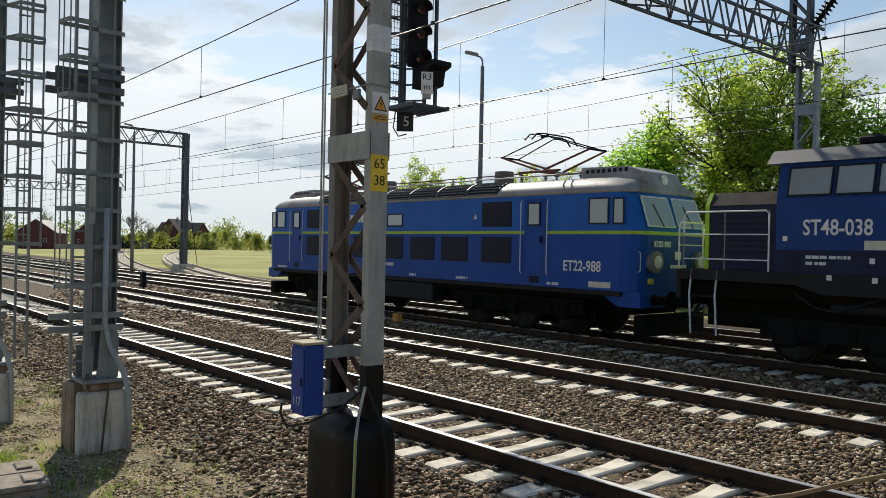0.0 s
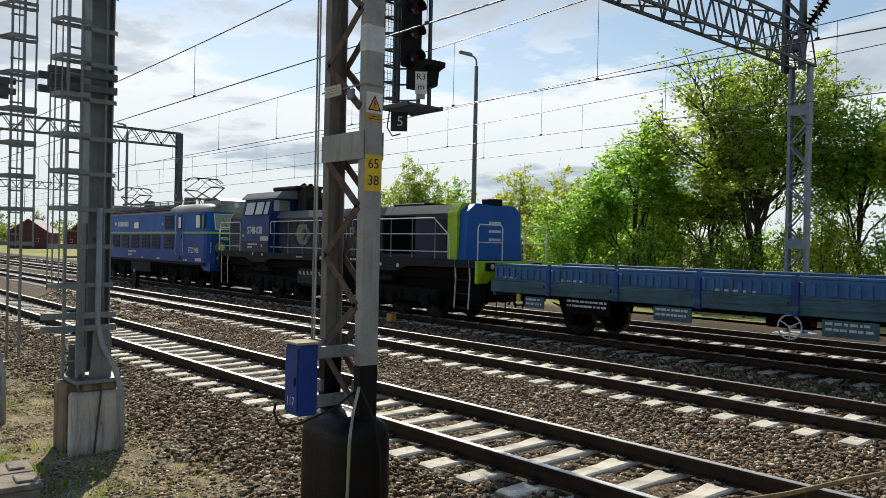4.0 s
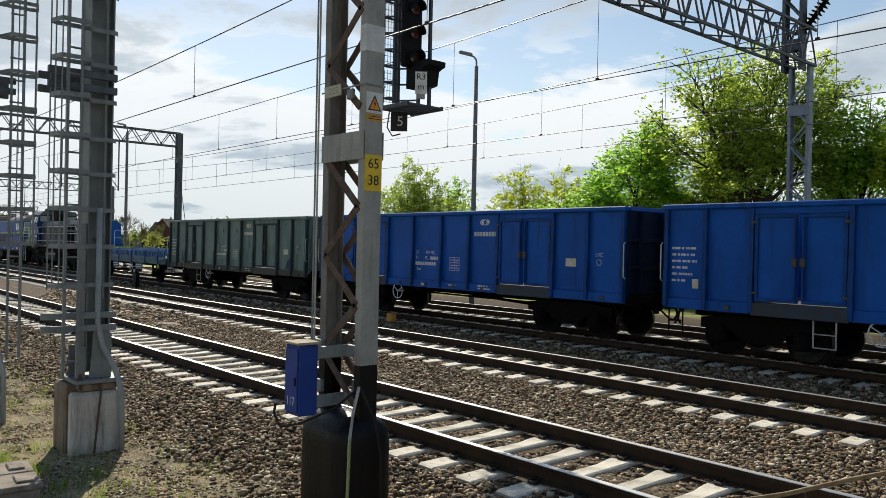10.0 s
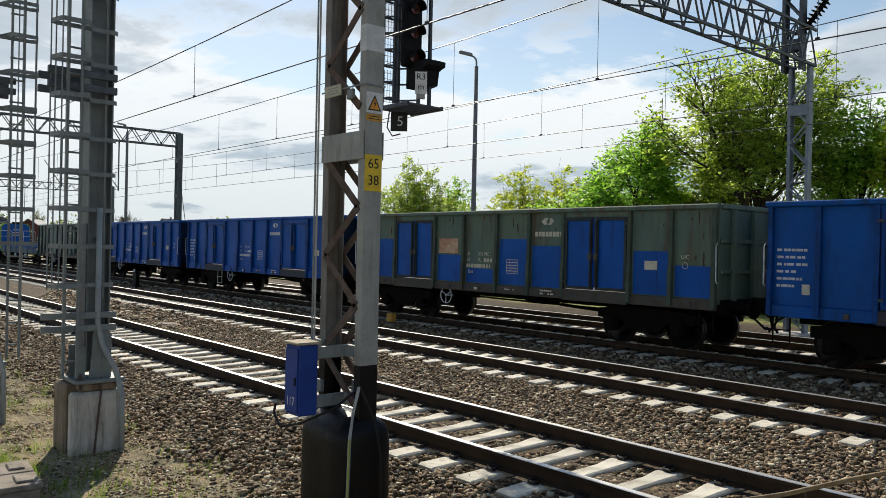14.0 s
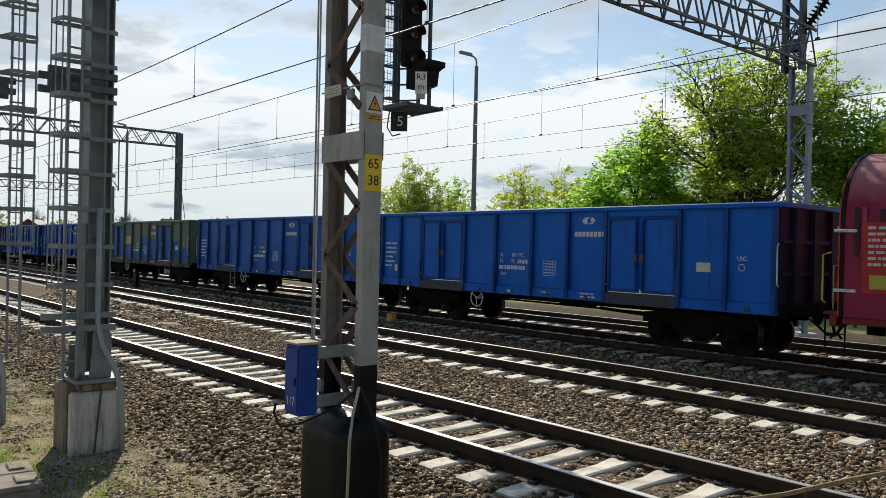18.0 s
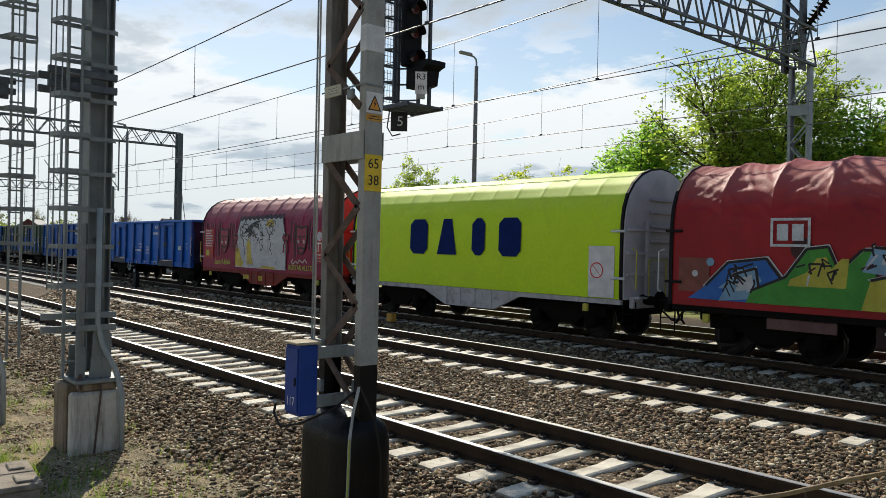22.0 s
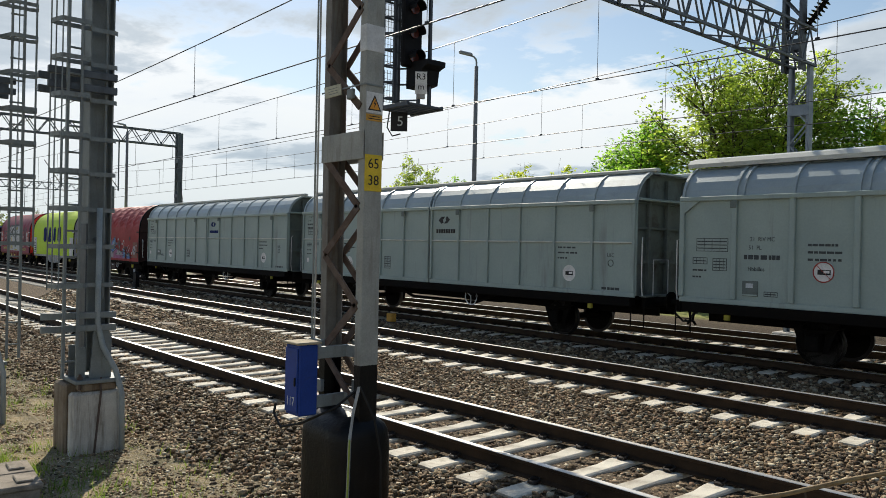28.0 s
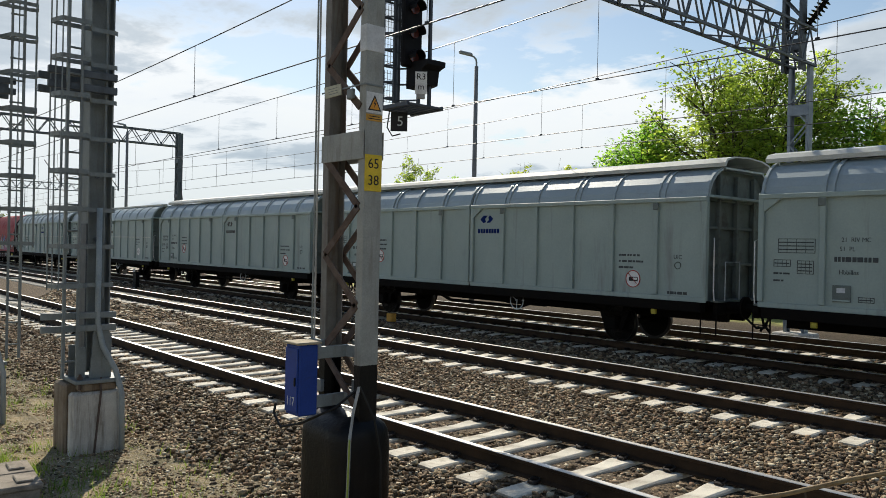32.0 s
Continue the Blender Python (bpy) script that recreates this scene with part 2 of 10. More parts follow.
        fs = [(i, (i + 1) % n, n + (i + 1) % n, n + i) for i in range(n)]
        if caps:
            fs += [tuple(range(n))[::-1], tuple(range(n, 2 * n))]
        return self.add(vs, fs)

    def pipe(self, points, r, n=6):
        """A bent round bar through points."""
        pts = [Vector(p) for p in points]
        rings = []
        for i, p in enumerate(pts):
            d = (pts[min(i + 1, len(pts) - 1)] - pts[max(i - 1, 0)]).normalized()
            s = d.cross(Vector((0.13, 0.21, 0.97))).normalized()
            u = s.cross(d)
            rings.append([p + (s * math.cos(q) + u * math.sin(q)) * r for q in (2 * math.pi * j / n for j in range(n))])
        vs = [q for ring in rings for q in ring]
        fs = [(k * n + i, k * n + (i + 1) % n, (k + 1) * n + (i + 1) % n, (k + 1) * n + i) for k in range(len(pts) - 1) for i in range(n)]
        fs += [tuple(range(n))[::-1], tuple(range(len(vs) - n, len(vs)))]
        return self.add(vs, fs)

    def extrude(self, outline, axis, lo, hi):
        """A closed outline pushed along an axis: for x it is (y, z), for y (x, z), for z (x, y)."""
        place = {"x": lambda p, t: (t, p[0], p[1]), "y": lambda p, t: (p[0], t, p[1]), "z": lambda p, t: (p[0], p[1], t)}[axis]
        n = len(outline)
        vs = [place(p, lo) for p in outline] + [place(p, hi) for p in outline]
        fs = [(i, (i + 1) % n, n + (i + 1) % n, n + i) for i in range(n)] + [tuple(range(n))[::-1], tuple(range(n, 2 * n))]
        return self.add(vs, fs)

    def lathe(self, profile, m=None, n=16):
        """profile: (radius, height) pairs turned about z, then placed by m."""
        m = m or Matrix()
        vs = [m @ Vector((r * math.cos(q), r * math.sin(q), z)) for r, z in profile for q in (2 * math.pi * i / n for i in range(n))]
        k = len(profile)
        fs = [(j * n + i, j * n + (i + 1) % n, (j + 1) * n + (i + 1) % n, (j + 1) * n + i) for j in range(k - 1) for i in range(n)]
        fs += [tuple(range(n))[::-1], tuple(range((k - 1) * n, k * n))]
        return self.add(vs, fs)

    def mesh(self, name, mats, smooth=False):
        me = bpy.data.meshes.new(name)
        me.from_pydata(self.v, [], self.f)
        for m in mats if isinstance(mats, (list, tuple)) else [mats]:
            me.materials.append(m)
        if any(self.k):
            me.polygons.foreach_set("material_index", self.k)
        bm = bmesh.new()
        bm.from_mesh(me)
        bmesh.ops.recalc_face_normals(bm, faces=bm.faces)
        bm.to_mesh(me)
        bm.free()
        if smooth:
            me.shade_smooth()
        me.update()
        return me


def part(name, solid, material, parent, label="", smooth=False, at=None):
    """One mesh under a thing or under a part."""
    me = solid if isinstance(solid, bpy.types.Mesh) else solid.mesh(name, material, smooth)
    ob = new(name, me)
    ob.parent = parent
    if at is not None:
        ob.matrix_basis = at
    if label:
        ob["label"] = label
    return ob


def thing(name, at=None, label="", category="", group="", kind=""):
    ob = new(name)
    ob.empty_display_size = 0.2
    if at is not None:
        ob.matrix_basis = at
    return tagged(ob, label, category, group, kind)


def solo(name, solid, material, label="", category="", group="", kind="", smooth=False, at=None):
    ob = new(name, solid if isinstance(solid, bpy.types.Mesh) else solid.mesh(name, material, smooth))
    if at is not None:
        ob.matrix_basis = at
    return tagged(ob, label, category, group, kind)


def lettering(name, text, size, material, parent, m, depth=0.004, bold=0.0, squeeze=1.0):
    """Raised characters, standing in the xz plane, centred."""
    cu = bpy.data.curves.new(name, "FONT")
    cu.body, cu.size, cu.extrude, cu.offset = text, size, depth, bold
    cu.align_x, cu.align_y = "CENTER", "CENTER"
    cu.resolution_u = 3
    tmp = new(name + "_tmp", cu)
    me = bpy.data.meshes.new_from_object(tmp.evaluated_get(bpy.context.evaluated_depsgraph_get()))
    bpy.data.objects.remove(tmp)
    me.transform(Matrix.Rotation(radians(90), 4, "X") @ Matrix.Diagonal((squeeze, 1, 1, 1)))
    me.materials.clear()
    me.materials.append(material)
    return part(name, me, material, parent, at=m)


# ---------- the line of the tracks ----------
BEND = 1.97e-4
TRACKS = (6.79, 11.775, 16.5, 20.1)


def bend(x):
    d = abs(x + 8.0)
    return BEND * d * d if d < 252 else BEND * (252.0 ** 2 + 2 * 252.0 * (d - 252.0))


def ramped(v, pairs):
    return float(np.interp(v, [a for a, _ in pairs], [b for _, b in pairs]))


CROSS = [(-60, -0.55), (2.0, -0.52), (3.6, -0.47), (4.5, -0.36), (5.3, -0.235), (8.2, -0.235), (9.3, -0.30), (10.3, -0.235), (13.2, -0.235), (14.1, -0.30),
         (15.0, -0.235), (21.6, -0.235), (22.6, -0.42), (24.0, -0.52), (60, -0.5), (2500, -0.5)]


def ground_z(x, y):
    return ramped(y - bend(x), CROSS)


# ---------- ground ----------
def ground_material():
    m = bpy.data.materials.new("ground")
    m.use_nodes = True
    t = m.node_tree
    bsdf = t.nodes["Principled BSDF"]
    tc = t.nodes.new("ShaderNodeTexCoord")
    vec = tc.outputs["Object"]
    s = t.nodes.new("ShaderNodeSeparateXYZ")
    t.links.new(vec, s.inputs[0])
    d = math_node(t, "ADD", s.outputs[0], 8.0)
    off = math_node(t, "MULTIPLY", math_node(t, "MULTIPLY", d, d), BEND)
    yy = math_node(t, "SUBTRACT", s.outputs[1], off)
    wob = noise_node(t, vec, 0.9, 5.0, 0.65)
    yw = math_node(t, "ADD", yy, math_node(t, "MULTIPLY", math_node(t, "SUBTRACT", wob, 0.5), 1.6))
    near = ramp_node(t, math_node(t, "MULTIPLY", yw, 0.1), [(0.38, (0, 0, 0)), (0.47, (1, 1, 1))])
    far = ramp_node(t, math_node(t, "MULTIPLY", yw, 0.025), [(0.715, (0, 0, 0)), (0.745, (1, 1, 1))])
    n1, n2, n3 = noise_node(t, vec, 2.2, 6.0, 0.65), noise_node(t, vec, 30.0, 4.0, 0.7), noise_node(t, vec, 0.06, 4.0, 0.6)
    dirt = mix_node(t, ramp_node(t, n1, [(0.40, (0, 0, 0)), (0.60, (1, 1, 1))]), (0.37, 0.285, 0.15), (0.15, 0.13, 0.06))
    dirt = mix_node(t, ramp_node(t, n2, [(0.46, (0, 0, 0)), (0.62, (0.8,) * 3)]), dirt, (0.42, 0.37, 0.29))
    dirt = mix_node(t, ramp_node(t, n2, [(0.30, (0.8,) * 3), (0.42, (0, 0, 0))]), dirt, (0.07, 0.06, 0.04))
    stones = mix_node(t, ramp_node(t, n2, [(0.4, (0, 0, 0)), (0.62, (1, 1, 1))]), (0.045, 0.033, 0.022), (0.24, 0.18, 0.115))
    grass = mix_node(t, ramp_node(t, n1, [(0.3, (0, 0, 0)), (0.7, (1, 1, 1))]), (0.31, 0.31, 0.10), (0.19, 0.225, 0.06))
    grass = mix_node(t, ramp_node(t, n3, [(0.4, (0, 0, 0)), (0.6, (1, 1, 1))]), grass, (0.37, 0.36, 0.125))
    # the bed of the two goods tracks is darker
    dark_bed = ramp_node(t, math_node(t, "MULTIPLY", yw, 0.025), [(0.355, (1, 1, 1)), (0.385, (0.5,) * 3), (0.66, (0.5,) * 3), (0.72, (0.8,) * 3)])
    stones = mix_node(t, 1.0, stones, dark_bed, "MULTIPLY")
    col = mix_node(t, far, mix_node(t, near, dirt, stones), grass)
    t.links.new(col, bsdf.inputs["Base Color"])
    bsdf.inputs["Roughness"].default_value = 0.95
    bsdf.inputs["Specular IOR Level"].default_value = 0.2
    bp = t.nodes.new("ShaderNodeBump")
    bp.inputs["Strength"].default_value, bp.inputs["Distance"].default_value = 0.7, 0.05
    t.links.new(math_node(t, "ADD", n2, n1), bp.inputs["Height"])
    t.links.new(bp.outputs[0], bsdf.inputs["Normal"])
    return m


def build_ground():
    xs = sorted({round(v, 3) for v in (*np.arange(-42, 12.1, 0.45), *np.arange(-120, 60, 6.0), *np.arange(-900, 900, 60), -2600, -1800, -1300, 1300, 1800, 2600)})
    ys = sorted({round(v, 3) for v in (*np.arange(-6, 26, 0.3), *np.arange(26, 90, 4.0), *np.arange(-60, -5, 6.0), *np.arange(90, 600, 40), -2400, -1200, -500, -200, 900, 1500, 2600)})
    verts = []
    for x in xs:
        for y in ys:
            z = ramped(y, CROSS)
            z += 0.05 * noise.noise((x * 0.7, y * 0.7, 1.3)) * (1.0 if y < 4.6 else 0.3) + 0.02 * noise.noise((x * 3, y * 3, 4.1))
            verts.append((x, y + bend(x), z))
    n = len(ys)
    faces = [(i * n + j, (i + 1) * n + j, (i + 1) * n + j + 1, i * n + j + 1) for i in range(len(xs) - 1) for j in range(n - 1)]
    me = bpy.data.meshes.new("ground")
    me.from_pydata(verts, [], faces)
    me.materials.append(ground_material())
    me.shade_smooth()
    tagged(new("ground", me), "sandy trackside earth, brown ballast bed and dry grass field", "ground", kind="structure")


build_ground()


def scatter(name, points, sizes, material, label, category, flat=0.7, seed=3):
    """Many small broken stones in one mesh."""
    rng = np.random.default_rng(seed)
    n = len(points)
    corners = np.array([(x, y, z) for x in (-1, 1) for y in (-1, 1) for z in (-1, 1)], float) * 0.5
    v = corners[None] * (0.62 + 0.6 * rng.random((n, 8, 3)))
    v *= np.asarray(sizes)[:, None, None] * (0.7 + 0.7 * rng.random((n, 1, 3))) * np.array([1, 1, flat])
    ang = rng.random((n, 2)) * np.array([2 * np.pi, 1.2]) - np.array([0, 0.6])
    c, s = np.cos(ang[:, 1])[:, None], np.sin(ang[:, 1])[:, None]
    y2, z2 = v[..., 1] * c - v[..., 2] * s, v[..., 1] * s + v[..., 2] * c
    c, s = np.cos(ang[:, 0])[:, None], np.sin(ang[:, 0])[:, None]
    x3, y3 = v[..., 0] * c - y2 * s, v[..., 0] * s + y2 * c
    v = np.stack([x3, y3, z2], -1) + np.asarray(points)[:, None]
    quad = np.array([(0, 1, 3, 2), (4, 6, 7, 5), (0, 4, 5, 1), (2, 3, 7, 6), (0, 2, 6, 4), (1, 5, 7, 3)])
    f = (quad[None] + 8 * np.arange(n)[:, None, None]).reshape(-1)
    me = bpy.data.meshes.new(name)
    me.vertices.add(n * 8), me.loops.add(len(f)), me.polygons.add(n * 6)
    me.vertices.foreach_set("co", v.reshape(-1).astype(np.float32))
    me.loops.foreach_set("vertex_index", f.astype(np.int32))
    me.polygons.foreach_set("loop_start", np.arange(0, len(f), 4, dtype=np.int32))
    me.polygons.foreach_set("loop_total", np.full(n * 6, 4, np.int32))
    me.update(calc_edges=True)
    me.materials.append(material)
    return tagged(new(name, me), label, category, kind="stuff")


SLEEPER_PHASE = (-9.508, -8.847, -8.7, -8.9)
PITCH_M = 0.6


def build_stones():
    rng = np.random.default_rng(11)
    pts, sizes, dark = [], [], []
    cross_y, cross_z = np.array([a for a, _ in CROSS]), np.array([b for _, b in CROSS])
    for (x0, x1, y0, y1, dens, size) in ((-21, 0, 3.7, 10.6, 520, 0.043), (-24, -21, 3.7, 10.6, 300, 0.055), (-46, -24, 4.2, 10.6, 90, 0.09), (-24, 0, 10.6, 15.6, 230, 0.058), (-50, -24, 10.6, 15.6, 55, 0.10),
                                         (-34, -2, 15.6, 23.6, 45, 0.10), (-20, -4, 1.4, 4.2, 26, 0.045)):
        n = int((x1 - x0) * (y1 - y0) * dens)
        x, y = rng.uniform(x0, x1, n), rng.uniform(y0, y1, n)
        # nothing beyond what the view takes in, with a margin
        keep = (x > -2.6 * y - 13) & (x < 1.5)
        for k, ty in enumerate(TRACKS):
            on_track = np.abs(y - ty) < 1.36
            on_sleeper = np.abs((x - SLEEPER_PHASE[k] + PITCH_M / 2) % PITCH_M - PITCH_M / 2) < 0.185
            on_rail = np.abs(np.abs(y - ty) - 0.7525) < 0.11
            keep &= ~(on_track & on_sleeper & (rng.random(n) > 0.03)) & ~on_rail
        if y0 < 4:
            keep &= (y > 4.6) | (rng.random(n) < np.clip((y - 3.5) / 1.1, 0.03, 1))
        x, y = x[keep], y[keep]
        between = np.min([np.abs(y - ty) for ty in TRACKS], axis=0) < 0.7
        z = np.interp(y, cross_y, cross_z) + rng.uniform(-0.012, 0.03, len(x)) - np.where(between, 0.024, 0.0)
        pts.append(np.stack([x, y + BEND * (x + 8) ** 2, z], -1))
        sizes.append(size * rng.uniform(0.6, 1.35, len(x)))
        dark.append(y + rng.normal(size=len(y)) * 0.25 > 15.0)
    dark_bed = np.concatenate(dark)
    scatter("dark_ballast_stones", np.concatenate(pts)[dark_bed], np.concatenate(sizes)[dark_bed], M["stone_dark"], "darker crushed stone ballast under the goods train", "ballast")
    pts, sizes = [np.concatenate(pts)[~dark_bed]], [np.concatenate(sizes)[~dark_bed]]
    scatter("ballast_stones", np.concatenate(pts), np.concatenate(sizes), M["stone"], "grey-brown crushed stone ballast between and beside the tracks", "ballast")


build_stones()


def build_pebbles():
    """Loose small gravel trodden into the sandy earth beside the track."""
    rng = np.random.default_rng(17)
    x, y = rng.uniform(-17, -4.5, 42000), rng.uniform(0.9, 4.6, 42000)
    lumps = np.array([noise.noise((a * 0.9, b * 1.4, 2.0)) for a, b in zip(x, y)])
    keep = (lumps + rng.normal(size=len(x)) * 0.35 + (y - 3.0) * 0.22 > -0.05) & (x > -2.6 * y - 9)
    x, y = x[keep], y[keep]
    z = np.interp(y, [a for a, _ in CROSS], [b for _, b in CROSS]) + np.array([0.05 * noise.noise((a * 0.7, b * 0.7, 1.3)) + 0.02 * noise.noise((a * 3, b * 3, 4.1)) for a, b in zip(x, y)])
    scatter("pebbles", np.stack([x, y + BEND * (x + 8) ** 2, z], -1), 0.011 + 0.022 * rng.random(len(x)) ** 2, M["pebble"], "small mixed pebbles trodden into sandy earth", "pebbles", seed=5)


build_pebbles()


# ---------- tracks ----------
def sleeper_mesh():
    """A waisted concrete sleeper, lying across the track."""
    s = Solid()
    sections = [(-1.29, 0.13, 0.15, -0.205), (-1.25, 0.14, 0.15, -0.192), (-0.55, 0.135, 0.15, -0.185), (-0.3, 0.108, 0.14, -0.200), (0.3, 0.108, 0.14, -0.200),
                (0.55, 0.135, 0.15, -0.185), (1.25, 0.14, 0.15, -0.192), (1.29, 0.13, 0.15, -0.205)]
    vs = []
    for y, top, bottom, z in sections:
        vs += [(-bottom, y, -0.36), (-top, y, z - 0.015), (-top + 0.02, y, z), (top - 0.02, y, z), (top, y, z - 0.015), (bottom, y, -0.36)]
    fs = [(k * 6 + i, k * 6 + (i + 1) % 6, (k + 1) * 6 + (i + 1) % 6, (k + 1) * 6 + i) for k in range(len(sections) - 1) for i in range(6)]
    fs += [(0, 1, 2, 3, 4, 5), tuple(range(len(vs) - 6, len(vs)))[::-1]]
    s.add(vs, fs)
    return s.mesh("sleeper", M["sleeper"])


def clip_solid(s, x, y, z, side):
    """One sprung rail clip on its shoulder."""
    s.box(x - 0.05, x + 0.05, y + side * 0.085, y + side * 0.15, z, z + 0.035, 0.008)
    s.pipe([(x - 0.045, y + side * 0.13, z + 0.03), (x - 0.05, y + side * 0.06, z + 0.05), (x - 0.02, y + side * 0.045, z + 0.055), (x, y + side * 0.12, z + 0.06),
            (x + 0.02, y + side * 0.045, z + 0.055), (x + 0.05, y + side * 0.06, z + 0.05), (x + 0.045, y + side * 0.13, z + 0.03)], 0.011, 5)


RAIL_OUT = [(-0.07, -0.172), (-0.07, -0.16), (-0.012, -0.142), (-0.009, -0.05), (-0.037, -0.037), (-0.038, -0.006)]


def rail_mesh(y0, xs, shift=bend):
    prof = RAIL_OUT + [(-0.034, 0.0), (0.034, 0.0)] + [(-a, b) for a, b in RAIL_OUT[::-1]]
    n = len(prof)
    s = Solid()
    vs = [(x, y0 + shift(x) + a, b) for x in xs for a, b in prof]
    s.v = vs
    for k in range(len(xs) - 1):
        for i in range(n):
            j = (i + 1) % n
            s.f.append((k * n + i, k * n + j, (k + 1) * n + j, (k + 1) * n + i))
            s.k.append(1 if i in (5, 6, 7) else 0)
    s.f += [tuple(range(n)), tuple(range(len(vs) - n, len(vs)))]
    s.k += [0, 0]
    return s.mesh("rail", [M["rail_steel"], M["rail_head"]])


SLEEPER = sleeper_mesh()


def build_track(k, label):
    y0 = TRACKS[k]
    tr = thing("railway_track", pose(0, 0, 0), label, "railway track", "parallel railway tracks", "structure")
    xs = [*np.arange(-420, -60, 12.0), *np.arange(-60, 30, 3.0), *np.arange(30, 121, 12.0)]
    for side in (-1, 1):
        part("rail", rail_mesh(y0 + side * 0.7525, xs), None, tr, "worn steel rail with a bright running head")
    near = far = None
    rest, clips = Solid(), Solid()
    lo, hi = (-62, 2) if k < 3 else (-40, -4)
    i0 = int((-150 - SLEEPER_PHASE[k]) / PITCH_M)
    i1 = int((60 - SLEEPER_PHASE[k]) / PITCH_M)
    for i in range(i0, i1):
        x = SLEEPER_PHASE[k] + i * PITCH_M
        y = y0 + bend(x)
        turn = Matrix.Translation((x, y, 0)) @ Matrix.Rotation(math.atan(2 * BEND * (x + 8)) + random.uniform(-0.012, 0.012), 4, "Z")
        if lo < x < hi:
            part("sleeper", SLEEPER, None, tr, at=turn)
        elif x < lo or x < 25:
            for yy in (-1, 1):
                rest.box(-0.14, 0.14, 0.35 * yy, 1.29 * yy, -0.36, -0.19, m=turn)
        if -34 < x < 0 and k < 3:
            for side in (-1, 1):
                for s2 in (-1, 1):
                    clip_solid(clips, x, y + side * 0.7525, -0.185, s2)
    part("far_sleepers", rest, M["sleeper"], tr)["kind"] = "stuff"
    if clips.v:
        part("rail_clips", clips, M["clip"], tr, "dark sprung steel clips")["kind"] = "stuff"


build_track(0, "electrified track on pale concrete sleepers in brown ballast")
build_track(1, "second track with rust-brown rails on concrete sleepers")
build_track(2, "track that the goods train runs on, concrete sleepers")
build_track(3, "farther track beside a dry grass field")


def branch_track(x0, y0, slope, curve, length, label):
    """A siding that leaves the last track and swings away across the field."""
    tr = thing("siding_track", pose(0, 0, 0), label, "railway track", "curved sidings", "structure")
    def centre(u):
        return Vector((x0 - u, y0 + bend(x0 - u) + slope * (u - 10 * (1 - math.exp(-u / 10))) + curve * u * u, 0))
    us = [length * k / 26 for k in range(27)]
    for side in (-1, 1):
        s = Solid()
        for a, b in zip(us, us[1:]):
            p, q = centre(a), centre(b)
            d = (centre(b + 0.1) - p).normalized()
            n = Vector((-d.y, d.x, 0)) * side * 0.7525
            s.beam(p + n + Vector((0, 0, -0.08)), q + n + Vector((0, 0, -0.08)), 0.07, 0.16)
        part("rail", s, M["rail_rusty"], tr, "rust-brown rail")["kind"] = "stuff"
    ties = Solid()
    u = 0.0
    while u < length:
        p, d = centre(u), (centre(u + 0.2) - centre(u)).normalized()
        n = Vector((-d.y, d.x, 0)) * 1.25
        ties.beam(p + n + Vector((0, 0, -0.24)), p - n + Vector((0, 0, -0.24)), 0.25, 0.16)
        u += 0.62
    part("sleepers", ties, M["sleeper"], tr)["kind"] = "stuff"


M["rail_rusty"] = surface("rail_rusty", (0.16, 0.10, 0.06), 0.6, 0.2, second=(0.26, 0.21, 0.17), scale=3, bump=0.1)
branch_track(-30.0, TRACKS[3], 0.25, 0.0006, 150.0, "rusty siding curving away from the main tracks")
branch_track(-46.0, TRACKS[3], 0.25, 0.0002, 150.0, "rusty siding crossing the grass field")


# ---------- masts and gantries ----------
def channel(s, x_web, x_tip, y0, y1, z0, z1, t=0.011):
    """An upright channel: a web and two flanges towards x_tip."""
    k = 1 if x_tip > x_web else -1
    s.extrude([(x_web, y0), (x_tip, y0), (x_tip, y0 + t), (x_web + k * t, y0 + t), (x_web + k * t, y1 - t), (x_tip, y1 - t), (x_tip, y1), (x_web, y1)], "z", z0, z1)


